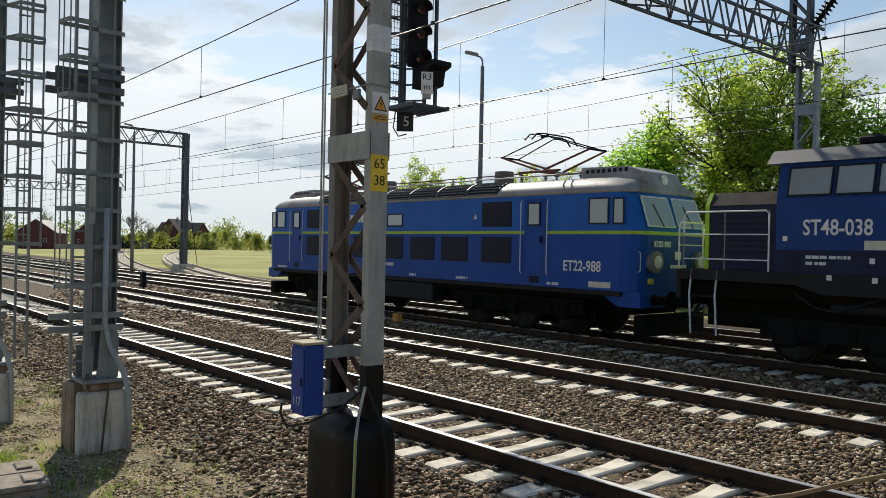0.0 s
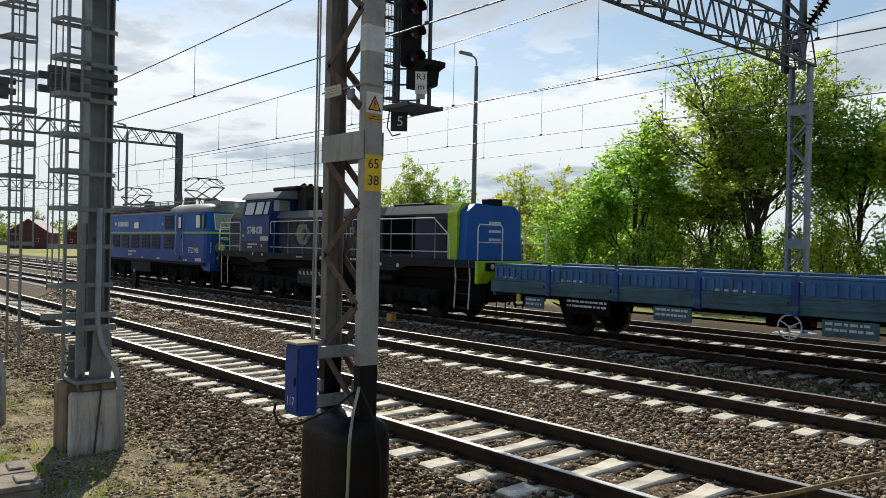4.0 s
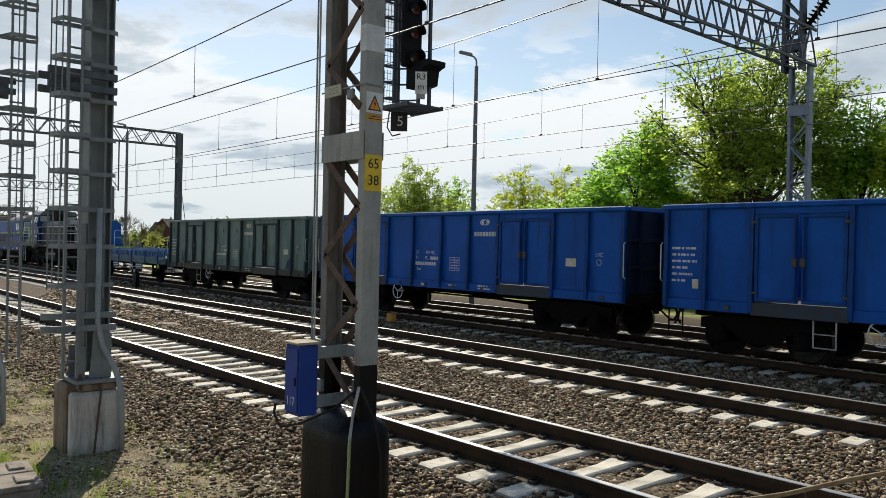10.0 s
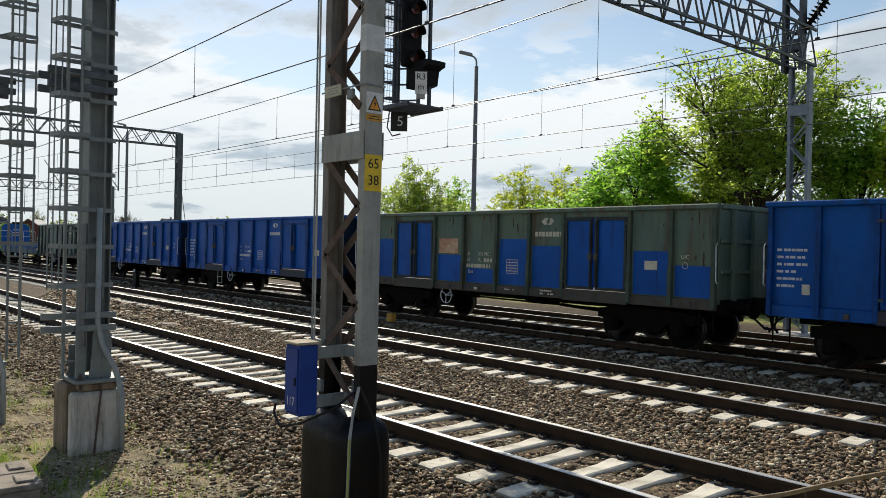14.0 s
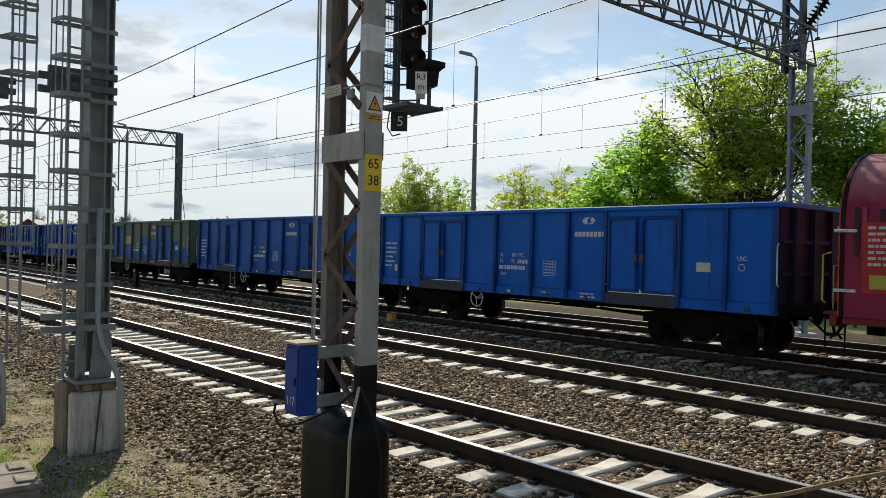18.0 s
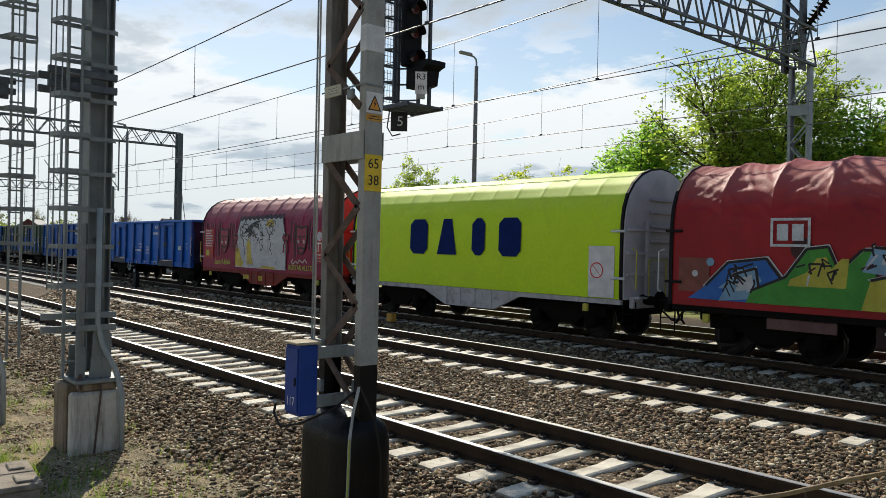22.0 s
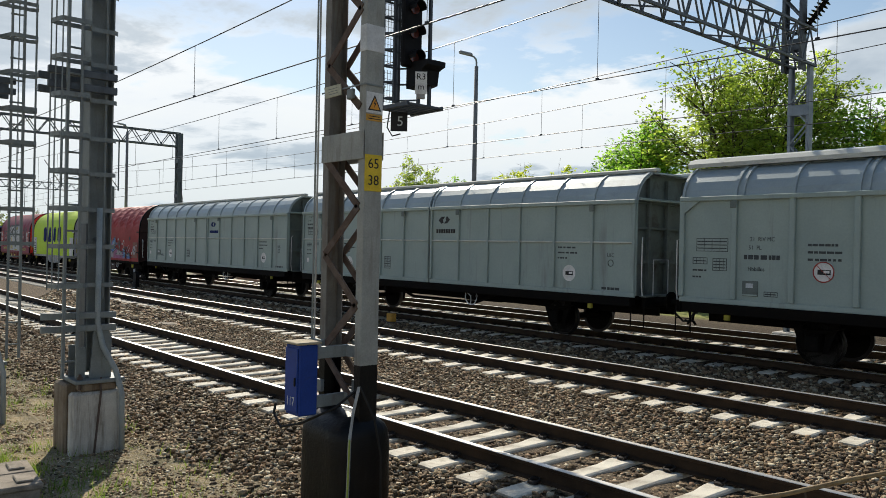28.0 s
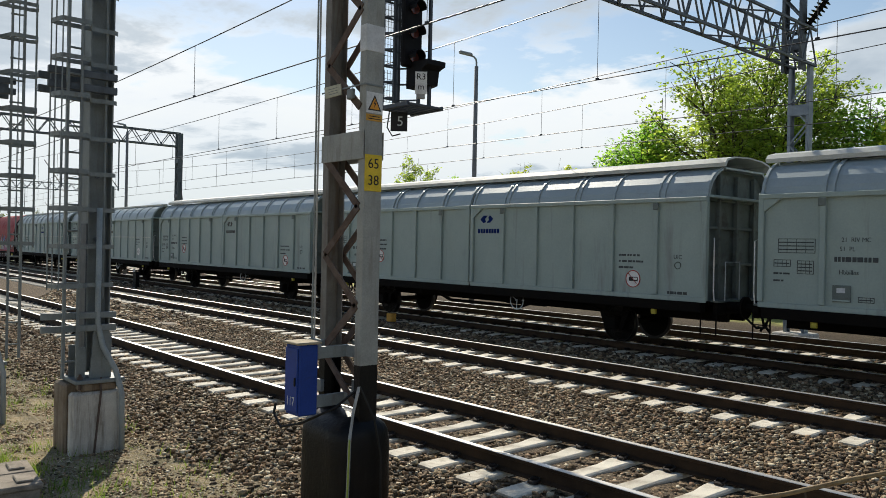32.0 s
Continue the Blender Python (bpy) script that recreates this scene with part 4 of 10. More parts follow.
# ---------- signal hung from the gantry ----------
def hung_signal():
    g = thing("railway_signal", pose(0, 0, 0), "black multi-lamp railway signal in a hanging cage with number plate", "signal")
    x, y = -10.60, 8.38
    frame_ = [(-0.30, -0.34), (-0.30, -0.05), (0.02, -0.34)]
    for dx, dy in ((-0.28, -0.33), (-0.28, 0.02), (-0.10, -0.20), (0.02, 0.24), (0.24, 0.30)):
        s = Solid()
        s.beam((x + dx, y + dy, 4.6), (x + dx, y + dy, 7.8), 0.05, 0.05)
        part("hanging_post", s, M["signal_grey"], g)
    for k in range(11):
        s = Solid()
        z = 4.75 + k * 0.28
        s.beam((x - 0.28, y - 0.33, z), (x - 0.28, y + 0.02, z), 0.03, 0.03).beam((x - 0.28, y - 0.33, z), (x - 0.10, y - 0.20, z), 0.02, 0.03).beam((x - 0.28, y + 0.02, z), (x + 0.02, y + 0.24, z), 0.02, 0.03)
        part("rung", s, M["signal_grey"], g)
    for k in range(5):
        s = Solid()
        z = 4.7 + k * 0.6
        for j in range(6):
            s.beam((x - 0.29, y - 0.33 + j * 0.06, z), (x - 0.29, y - 0.33 + j * 0.06, z + 0.55), 0.006, 0.006)
            s.beam((x - 0.29, y - 0.33, z + j * 0.1), (x - 0.29, y + 0.02, z + j * 0.1), 0.006, 0.006)
        part("mesh_panel", s, M["signal_grey"], g)
    h = Solid()
    h.box(x - 0.02, x + 0.09, y - 0.16, y + 0.26, 5.28, 7.5, 0.03)
    head = part("signal_head", h, M["black_metal"], g, "black signal head with hooded lamps")
    for k in range(5):
        z = 5.45 + k * 0.42
        s = Solid()
        s.lathe([(0.02, 0.0), (0.085, 0.0), (0.095, 0.03), (0.09, 0.045)], Matrix.Translation((x + 0.09, y + 0.05, z)) @ Matrix.Rotation(radians(90), 4, "Y"), 14)
        part("lens", s, M["lens"], head)
        s = Solid()
        arc = [(math.cos(a), math.sin(a)) for a in np.linspace(-0.3, math.pi + 0.3, 11)]
        ins = [(0.115 * c, 0.115 * q) for c, q in arc] + [(0.105 * c, 0.105 * q) for c, q in arc[::-1]]
        s.extrude([(y + 0.05 + a, z + b) for a, b in ins], "x", x + 0.09, x + 0.30)
        part("hood", s, M["black_metal"], head)
    # route indicator with a long hood
    r = Solid()
    r.extrude([(x - 0.05, 4.93), (x + 0.32, 4.98), (x + 0.36, 5.22), (x + 0.52, 5.28), (x + 0.52, 5.36), (x - 0.05, 5.38)], "y", y + 0.02, y + 0.42)
    part("route_indicator", r, M["black_metal"], g, "black hooded indicator box")
    sg = Solid()
    sg.box(-0.1, 0.1, -0.006, 0.006, -0.19, 0.19, 0.002)
    turn = pose(x + 0.37, y + 0.01, 4.97, 0, 0, 51)
    plate = part("speed_plate", sg, M["white"], g, "white plate with black characters", at=turn)
    lettering("inscription", "R3", 0.15, M["black"], plate, pose(0, -0.008, 0.10), 0.001)
    lettering("inscription", "m", 0.15, M["black"], plate, pose(0, -0.008, -0.07), 0.001)
    b = Solid()
    b.box(-0.07, 0.07, 0.007, 0.10, -0.26, -0.10, 0.01)
    part("junction_box", b, M["cable_grey"], plate)
    fl = Solid()
    for j in range(7):
        fl.box(x - 0.34 + j * 0.13, x - 0.27 + j * 0.13, y - 0.36, y + 0.40, 4.55, 4.58)
    fl.box(x - 0.36, x + 0.50, y - 0.38, y - 0.33, 4.53, 4.60, 0.004).box(x - 0.36, x + 0.50, y + 0.36, y + 0.41, 4.53, 4.60, 0.004)
    part("foot_grating", fl, M["signal_grey"], g)
    n = Solid()
    n.box(-0.145, 0.145, -0.01, 0.01, -0.165, 0.165, 0.004)
    num = part("number_plate", n, M["black"], g, "black plate with a pale digit", at=pose(x - 0.10, y - 0.08, 4.35, 0, 0, 48))
    lettering("digit", "5", 0.24, M["dim_white"], num, pose(0.02, -0.013, 0.0), 0.001)
    c = Solid()
    c.pipe([(x - 0.22, y - 0.2, 4.54), (x - 0.24, y - 0.23, 4.25), (x - 0.18, y - 0.16, 4.10), (x - 0.08, y - 0.06, 4.14)], 0.013, 6)
    part("hanging_cable", c, M["cable_black"], g)


M["lens"] = surface("lens", (0.10, 0.035, 0.03), 0.15, bump=0.0, coat=0.6)
M["signal_grey"] = surface("signal_grey", (0.07, 0.08, 0.095), 0.5, 0.3, bump=0.05)
hung_signal()


# ---------- catenary ----------
def catenary(k, z_con, z_mid, x_mid, first, step, label):
    c = thing("overhead_line", pose(0, 0, 0), label, "overhead wire", "overhead lines")
    y0 = TRACKS[k]

    def upper(x):
        d = (x - x_mid + 30) % 60 - 30
        return z_mid + 0.0009 * d * d
    xs = list(np.arange(-240, 46, 3.0))
    for name, fz, r in (("carrier_wire", upper, 0.011), ("contact_wire", lambda x: z_con, 0.011)):
        s = Solid()
        s.pipe([(x, y0 + bend(x), fz(x)) for x in xs], r, 5)
        part(name, s, M["wire"], c)
    i = -40
    while first + i * step < 40:
        x = first + i * step
        i += 1
        if x < -100:
            continue
        s = Solid()
        s.tube((x, y0 + bend(x), z_con), (x, y0 + bend(x), upper(x)), 0.006 if x > -40 else 0.008, 4)
        s.box(x - 0.03, x + 0.03, y0 + bend(x) - 0.018, y0 + bend(x) + 0.018, z_con - 0.005, z_con + 0.035)
        part("dropper", s, M["wire"], c)


catenary(0, 5.23, 6.24, -24, -15.78, 7.6, "thin dark overhead wires with droppers above the first track")
catenary(1, 5.39, 6.58, -30, -13.2, 4.05, "thin dark overhead wires with droppers above the second track")
catenary(2, 5.40, 6.50, -30, -14.75, 4.0, "thin dark overhead wires above the goods train track")
catenary(3, 5.52, 6.70, -32, -16.2, 4.6, "thin dark overhead wires above the farther track")


# ---------- far gantries ----------
def far_gantry(x, y0, y1, z, label, mat="galv_blue_dark"):
    g = thing("catenary_gantry", pose(0, 0, 0), label, "gantry")
    truss(g, x, 0.3, y0, y1, z - 1.15, z, 1.6, 0.11, mat)
    for y in (y0, y1):
        lattice_leg(g, x, y, 0.36, -0.5, z, (3.0, 6.0, 9.0), mat, 0.2)
        f = Solid()
        f.box(x - 0.8, x + 0.8, y - 0.7, y + 0.7, -0.8, 0.25, 0.05)
        part("foundation", f, M["concrete"], g)
    for y in np.arange(y0 + 3.2, y1 - 1, 4.4):
        s = Solid()
        s.beam((x, y, z - 1.15), (x, y, 6.3), 0.09, 0.09).beam((x, y, 6.5), (x - 2.6, y - 0.6, 8.6), 0.06, 0.06)
        part("drop_post", s, M[mat], g)
    for sx in (-1, 1):
        s = Solid()
        s.beam((x + sx * 0.2, y1, 8.0), (x + sx * 2.0, y1 + 0.4, 0.1), 0.04, 0.04)
        part("stay_wire", s, M["wire"], g)


M["galv_blue_dark"] = surface("galv_blue_dark", (0.10, 0.12, 0.14), 0.55, 0.3, scale=3, bump=0.05)
far_gantry(-66.5, 1.5, 27.4, 11.6, "tall grey lattice gantry over the tracks with hanging posts")
far_gantry(-146.0, 4.0, 48.0, 11.9, "distant grey lattice gantry over the station throat")


def street_lamp(x, y, z, dx, dy, label):
    m = thing("lamp_post", pose(x, y, -0.4), label, "lamp post", "lamp posts")
    s = Solid()
    s.tube((0, 0, 0), (0, 0, z - 0.15), 0.125, 12, 0.085)
    part("pole", s, M["concrete_pole"], m, "tall grey concrete pole", smooth=True)
    s = Solid()
    s.pipe([(0, 0, z - 0.3), (0, 0, z + 0.05), (dx * 0.04, dy * 0.04, z + 0.18), (dx * 0.12, dy * 0.12, z + 0.27), (dx * 0.35, dy * 0.35, z + 0.34)], 0.04, 8)
    part("arm", s, M["galv"], m)
    s = Solid()
    s.box(0.0, 0.62, -0.13, 0.13, -0.05, 0.08, 0.05, m=Matrix.Rotation(math.atan2(dy, dx), 4, "Z") @ pose(0.18, 0, z + 0.33, 0, -12, 0))
    head = part("lamp_head", s, M["lamp_shell"], m, "flat grey lamp head")


M["concrete_pole"] = surface("concrete_pole", (0.22, 0.22, 0.22), 0.75, scale=3, bump=0.1)
M["lamp_shell"] = surface("lamp_shell", (0.30, 0.34, 0.36), 0.4, bump=0.0)
street_lamp(-24.75, 23.4, 10.65, -0.66, -0.75, "tall concrete lamp post behind the tracks")
street_lamp(-56.2, 19.4, 10.4, -0.8, -0.6, "concrete lamp post beside the far tracks")


# ---------- trees ----------
def cards(points, size, material, name, seed, droop=0.25, level=0.0):
    """Many small pointed leaf blades in one mesh; level tips their faces towards the sky."""
    rng = np.random.default_rng(seed)
    p = np.asarray(points)
    n = len(p)
    face = rng.normal(size=(n, 3)); face /= np.linalg.norm(face, axis=1)[:, None]
    face[:, 2] = np.abs(face[:, 2]) + level
    face /= np.linalg.norm(face, axis=1)[:, None]
    a = np.cross(face, rng.normal(size=(n, 3))); a /= np.linalg.norm(a, axis=1)[:, None]
    b = np.cross(face, a)
    flip = np.sign(b[:, 2] + 1e-9) * np.where(rng.random(n) < 0.5 + droop, -1, 1)
    b *= flip[:, None]
    s = (size * rng.uniform(0.6, 1.35, n))[:, None]
    v = np.stack([p - b * s * 0.5, p - a * s * 0.36 - b * s * 0.12, p - a * s * 0.22 + b * s * 0.28, p + b * s * 0.62, p + a * s * 0.22 + b * s * 0.28, p + a * s * 0.36 - b * s * 0.12], 1)
    k = 6
    me = bpy.data.meshes.new(name)
    me.vertices.add(k * n), me.loops.add(k * n), me.polygons.add(n)
    me.vertices.foreach_set("co", v.reshape(-1).astype(np.float32))
    me.loops.foreach_set("vertex_index", np.arange(k * n, dtype=np.int32))
    me.polygons.foreach_set("loop_start", np.arange(0, k * n, k, dtype=np.int32))
    me.polygons.foreach_set("loop_total", np.full(n, k, np.int32))
    me.update(calc_edges=True)
    me.materials.append(material)
    return me


LEAF = {
    "mid": leaf_material("leaf_mid", (0.09, 0.14, 0.03), (0.33, 0.38, 0.12)),
    "dark": leaf_material("leaf_dark", (0.06, 0.11, 0.02), (0.15, 0.22, 0.045)),
    "fresh": leaf_material("leaf_fresh", (0.095, 0.185, 0.035), (0.28, 0.42, 0.12)),
    "gold": leaf_material("leaf_gold", (0.18, 0.22, 0.03), (0.40, 0.42, 0.09)),
    "grass": leaf_material("leaf_grass", (0.05, 0.095, 0.02), (0.17, 0.21, 0.06)),
    "scrub": leaf_material("leaf_scrub", (0.085, 0.10, 0.035), (0.22, 0.215, 0.07)),
    "far": leaf_material("leaf_far", (0.07, 0.095, 0.045), (0.16, 0.17, 0.075)),
}


def tree(x, y, height, radius, leaves, kind, seed, label, trunk=0.2, crown_low=0.25, leaf=0.17, levels=4, name="tree", group="trees beside the line", shoots=6, spread=0.9):
    """A forked trunk whose last twigs carry flat sprays of leaves; the crown is radius wide at its broadest."""
    rng = random.Random(seed)
    m = thing(name, pose(x, y, -0.55), label, name, group)
    limbs, tips = [], []

    def grow(p, d, length, r, level):
        q = p + d * length
        bend_ = Vector((rng.uniform(-1, 1), rng.uniform(-1, 1), rng.uniform(-0.2, 0.5))) * length * 0.09
        mid = (p + q) / 2 + bend_
        limbs.append((p, mid, r, r * 0.82, level)), limbs.append((mid, q, r * 0.82, r * 0.62, level))
        if level >= levels:
            tips.append(mid), tips.append(q)
            return
        if level >= levels - 1:
            tips.append(q)
        kids = rng.choice((3, 3, 4)) if level else shoots
        for i in range(kids):
            turn = 2 * math.pi * (i + rng.uniform(-0.3, 0.3)) / kids + level
            tilt = rng.uniform(0.45, 1.0) if level else rng.uniform(0.35, 1.15)
            side = Vector((math.cos(turn), math.sin(turn), 0))
            nd = (d * math.cos(tilt) + (side - d * side.dot(d)).normalized() * math.sin(tilt) * spread).normalized()
            nd.z += 0.06
            start = p.lerp(q, rng.uniform(0.55, 1.0) if level else rng.uniform(0.3, 1.0))
            grow(start, nd.normalized(), length * rng.uniform(0.55, 0.78), r * rng.uniform(0.42, 0.6), level + 1)
        if rng.random() < 0.9:
            grow(q, (d + Vector((rng.uniform(-.25, .25), rng.uniform(-.25, .25), 0.1))).normalized(), length * 0.7, r * 0.6, level + 1)
    grow(Vector((0, 0, -0.3)), Vector((0, 0, 1)), height * (crown_low + 0.22), trunk, 0)
    pts = np.array(tips)
    kz = height / pts[:, 2].max()
    kr = radius / np.percentile(np.hypot(pts[:, 0], pts[:, 1]), 96)
    fit = lambda p: Vector((p.x * kr, p.y * kr, p.z * kz))
    wood = Solid()
    for p, q, r0, r1, level in limbs:
        wood.tube(fit(p), fit(q), r0, 7 if level < 2 else 4, r1, caps=False)
    part("trunk", wood, M["bark"], m, "dark branching trunk")
    g = np.random.default_rng(seed)
    pts = pts * np.array([kr, kr, kz])
    # each twig end carries a few flat sprays, each spray a handful of leaves
    sprays = np.repeat(pts, 3, 0) + g.uniform(-1, 1, (len(pts) * 3, 3)) * np.array([0.62, 0.62, 0.42])
    per = max(4, leaves // len(sprays))
    off = g.uniform(-1, 1, (len(sprays) * per, 3)) * np.array([0.30, 0.30, 0.10])
    off[:, 2] -= 0.35 * (off[:, 0] ** 2 + off[:, 1] ** 2)
    cloud = np.repeat(sprays, per, 0) + off
    cloud = cloud[cloud[:, 2] > height * crown_low * 0.5]
    part("crown", cards(cloud, leaf, LEAF[kind], "crown", seed + 1, level=0.7), None, m)
    return m


def bush(x, y, w, h, leaves, kind, seed, label, leaf=0.14, twigs=26, bare=0.0):
    """A many-stemmed shrub whose side twigs carry the leaves; bare is the share of twigs without any."""
    rng = random.Random(seed)
    m = thing("bush", pose(x, y, -0.55), label, "bush", "bushes beside the line")
    wood, pts = Solid(), []
    side = 9
    per = max(2, leaves // (twigs * side))
    for i in range(twigs):
        a, r = rng.uniform(0, 2 * math.pi), rng.random() ** 0.5 * w / 2
        top = Vector((math.cos(a) * r, math.sin(a) * r, h * (1 - 0.45 * (2 * r / w) ** 2) * rng.uniform(0.72, 1.0)))
        foot = Vector((top.x * 0.35, top.y * 0.35, -0.1))
        mid = foot.lerp(top, 0.55) + Vector((rng.uniform(-.2, .2), rng.uniform(-.2, .2), 0))
        wood.tube(foot, mid, 0.035, 4, 0.024, caps=False).tube(mid, top, 0.024, 4, 0.008, caps=False)
        for j in range(side):
            f = 0.16 + 0.84 * (j + rng.random()) / side
            c = foot.lerp(mid, f * 2) if f < 0.5 else mid.lerp(top, f * 2 - 1)
            q = c + Vector((rng.gauss(0, 0.6), rng.gauss(0, 0.6), rng.uniform(-0.1, 0.75))) * (0.28 + 0.09 * h)
            wood.tube(c, q, 0.012, 3, 0.004, caps=False)
            if rng.random() < bare * f:
                continue
            for k in range(per):
                p = c.lerp(q, 0.15 + 0.85 * rng.random())
                pts.append((p.x + rng.gauss(0, 0.13), p.y + rng.gauss(0, 0.13), max(0.05, p.z + rng.gauss(0, 0.11))))
    part("woody_frame", wood, M["twig_grey" if bare else "bark"], m)
    part("foliage", cards(pts, leaf, LEAF[kind], "foliage", seed, level=0.4), None, m)
    return m


def build_trees():
    # the great tree behind the lattice mast and its neighbours
    tree(-19.6, 38.6, 14.3, 4.5, 36000, "mid", 5, "large spreading tree in fresh olive-green spring leaf", 0.24, 0.10, 0.175, 4, shoots=9)
    tree(-26.2, 37.4, 10.2, 3.5, 26000, "fresh", 8, "smaller tree in bright green spring leaf", 0.14, 0.06, 0.17, 4)
    tree(-29.4, 36.6, 7.4, 2.6, 12000, "fresh", 9, "low bright green tree at the edge of the wood", 0.12, 0.05, 0.16, 4)
    tree(-23.0, 40.2, 10.4, 3.0, 11000, "mid", 12, "tree in olive leaf beside the large tree", 0.15, 0.05, 0.18, 4)
    tree(-15.6, 41.2, 11.0, 2.8, 10000, "fresh", 17, "slender tree in bright green spring leaf", 0.13, 0.20, 0.18, 4)
    tree(-12.0, 40.2, 11.8, 2.8, 10500, "gold", 21, "tall tree in yellow-green spring leaf", 0.14, 0.20, 0.17, 4)
    tree(-6.5, 43.0, 12.6, 3.6, 9000, "fresh", 29, "tall tree in green spring leaf", 0.2, 0.12, 0.22, 4)
    for i, (x, y, w, h, kind) in enumerate(((-24.4, 35.8, 4.8, 5.0, "fresh"), (-20.0, 36.4, 4.8, 4.6, "mid"), (-15.8, 36.8, 4.8, 5.2, "gold"), (-12.0, 37.0, 4.8, 5.4, "fresh"),
                                            (-29.0, 36.0, 4.5, 3.8, "fresh"), (-8.5, 37.5, 5.0, 5.0, "fresh"), (-21.5, 33.2, 2.4, 2.4, "gold"), (-17.0, 33.6, 2.6, 2.0, "gold"),
                                            (-21.8, 42.5, 5.0, 6.4, "fresh"), (-17.2, 42.0, 5.0, 6.4, "mid"), (-26.0, 41.0, 5.0, 6.0, "mid"), (-12.6, 43.0, 5.0, 6.4, "fresh"))):
        bush(x, y, w, h, 3800, kind, 60 + i, "low undergrowth bush in spring leaf", 0.16)
    # hedge of young trees beside the wood
    bush(-46.6, 38.0, 7.4, 9.9, 42000, "mid", 80, "tall upright bush in light green leaf", 0.15, 90, 0.3)
    bush(-54.5, 49.5, 4.5, 10.0, 9000, "fresh", 81, "young tree bush in light green leaf", 0.20, 40)
    bush(-51.0, 54.5, 6.0, 11.4, 26000, "gold", 82, "young bush in yellow-green leaf with bare top twigs", 0.20, 80, 0.5)
    bush(-47.6, 56.5, 6.0, 11.4, 26000, "gold", 83, "young bush in yellow-green leaf with bare top twigs", 0.20, 80, 0.5)
    bush(-44.2, 58.0, 5.5, 10.8, 20000, "mid", 84, "young bush in yellow-green leaf", 0.20, 70, 0.5)
    bush(-53.2, 42.8, 3.4, 2.4, 3600, "dark", 85, "low dark green bush before a small house", 0.13, 30)
    bush(-58.5, 42.0, 3.4, 5.0, 5000, "mid", 86, "bush in light green leaf", 0.18, 30)
    bush(-41.0, 60.0, 5.5, 10.4, 20000, "gold", 87, "young bush in yellow-green leaf", 0.20, 70, 0.5)
    bush(-43.6, 45.5, 4.0, 6.6, 9000, "gold", 88, "young bush in yellow-green leaf beside the house", 0.16, 40, 0.3)
    bush(-40.6, 47.0, 4.0, 5.6, 8000, "gold", 89, "young bush in yellow-green leaf", 0.16, 40, 0.3)


build_trees()


def bare_tree(x, y, h, seed, label, kind=None):
    """A twiggy tree with hardly any leaf."""
    rng = random.Random(seed)
    t = thing("bare_tree", pose(x, y, -0.55), label, "tree", "bare trees in the distance")
    s, tips = Solid(), []

    def grow(p, d, length, r, level):
        q = p + d * length
        s.tube(p, q, r, 4, r * 0.6, caps=False)
        tips.append(q)
        if level < 4:
            for k in range(4 if level else 6):
                nd = (d + Vector((rng.uniform(-1, 1), rng.uniform(-1, 1), rng.uniform(-0.2, 0.8))) * 0.75).normalized()
                grow(p.lerp(q, rng.uniform(0.45, 1)), nd, length * rng.uniform(0.5, 0.72), r * 0.52, level + 1)
    grow(Vector((0, 0, -0.3)), Vector((0, 0, 1)), h * 0.36, h * 0.018, 0)
    part("limb_work", s, M["twig_grey"], t)
    if kind:
        part("crown", cards(np.array(tips), h * 0.016, LEAF[kind], "crown", seed), None, t)


for k, (x, y, h, kind) in enumerate(((-258.0, 89.0, 17.0, None), (-266.0, 97.0, 14.0, None), (-280.0, 108.0, 14.0, "far"), (-232.0, 40.0, 13.0, "far"), (-240.0, 48.0, 15.0, "far"), (-250.0, 60.0, 16.0, "far"),
                                     (-46.5, 61.0, 10.8, "gold"), (-50.5, 58.5, 11.2, "gold"), (-42.5, 63.0, 10.4, "gold"))):
    bare_tree(x, y, h, 300 + k, "thin bare tree with a few first leaves" if kind else "bare twiggy tree on the horizon", kind)
def far_woods():
    rng = np.random.default_rng(9)
    pts = []
    for k in range(95):
        a = rng.uniform(-1.52, -0.35)
        d = rng.uniform(300, 420)
        w, h = rng.uniform(5, 12), rng.uniform(5, 11)
        c = np.array([math.sin(a) * d, math.cos(a) * d, 0])
        n = 420
        q = rng.normal(size=(n, 3)) * np.array([w * 0.33, w * 0.33, h * 0.24]) + np.array([0, 0, h * 0.55])
        pts.append(q[q[:, 2] > 0] + c)
    me = cards(np.concatenate(pts), 0.8, LEAF["far"], "distant_trees", 5)
    tagged(new("distant_trees", me), "distant line of trees on the horizon", "trees", kind="stuff")
    # a belt of young scrub in front of them, behind the yard
    for kind, seed, label in (("scrub", 31, "olive-yellow belt of spring scrub behind the yard"), ("far", 32, "dull green belt of spring scrub behind the yard")):
        rng, pts = np.random.default_rng(seed), []
        for k in range(46):
            a = -1.25 + 0.52 * (k + rng.random()) / 46
            d = rng.uniform(268, 300)
            w, h = rng.uniform(3, 8), rng.uniform(2.6, 7.0)
            c = np.array([math.sin(a) * d, math.cos(a) * d, -0.5])
            u = rng.random(520) ** 0.6
            q = rng.normal(size=(520, 3)) * np.array([w * 0.30, w * 0.30, 0.22])
            q[:, :2] *= (1.25 - u)[:, None]
            q[:, 2] += u * h
            pts.append(q[q[:, 2] > 0] + c)
        me = cards(np.concatenate(pts), 0.55, LEAF[kind], "scrub_belt", seed)
        tagged(new("scrub_belt", me), label, "bushes", kind="stuff")


far_woods()


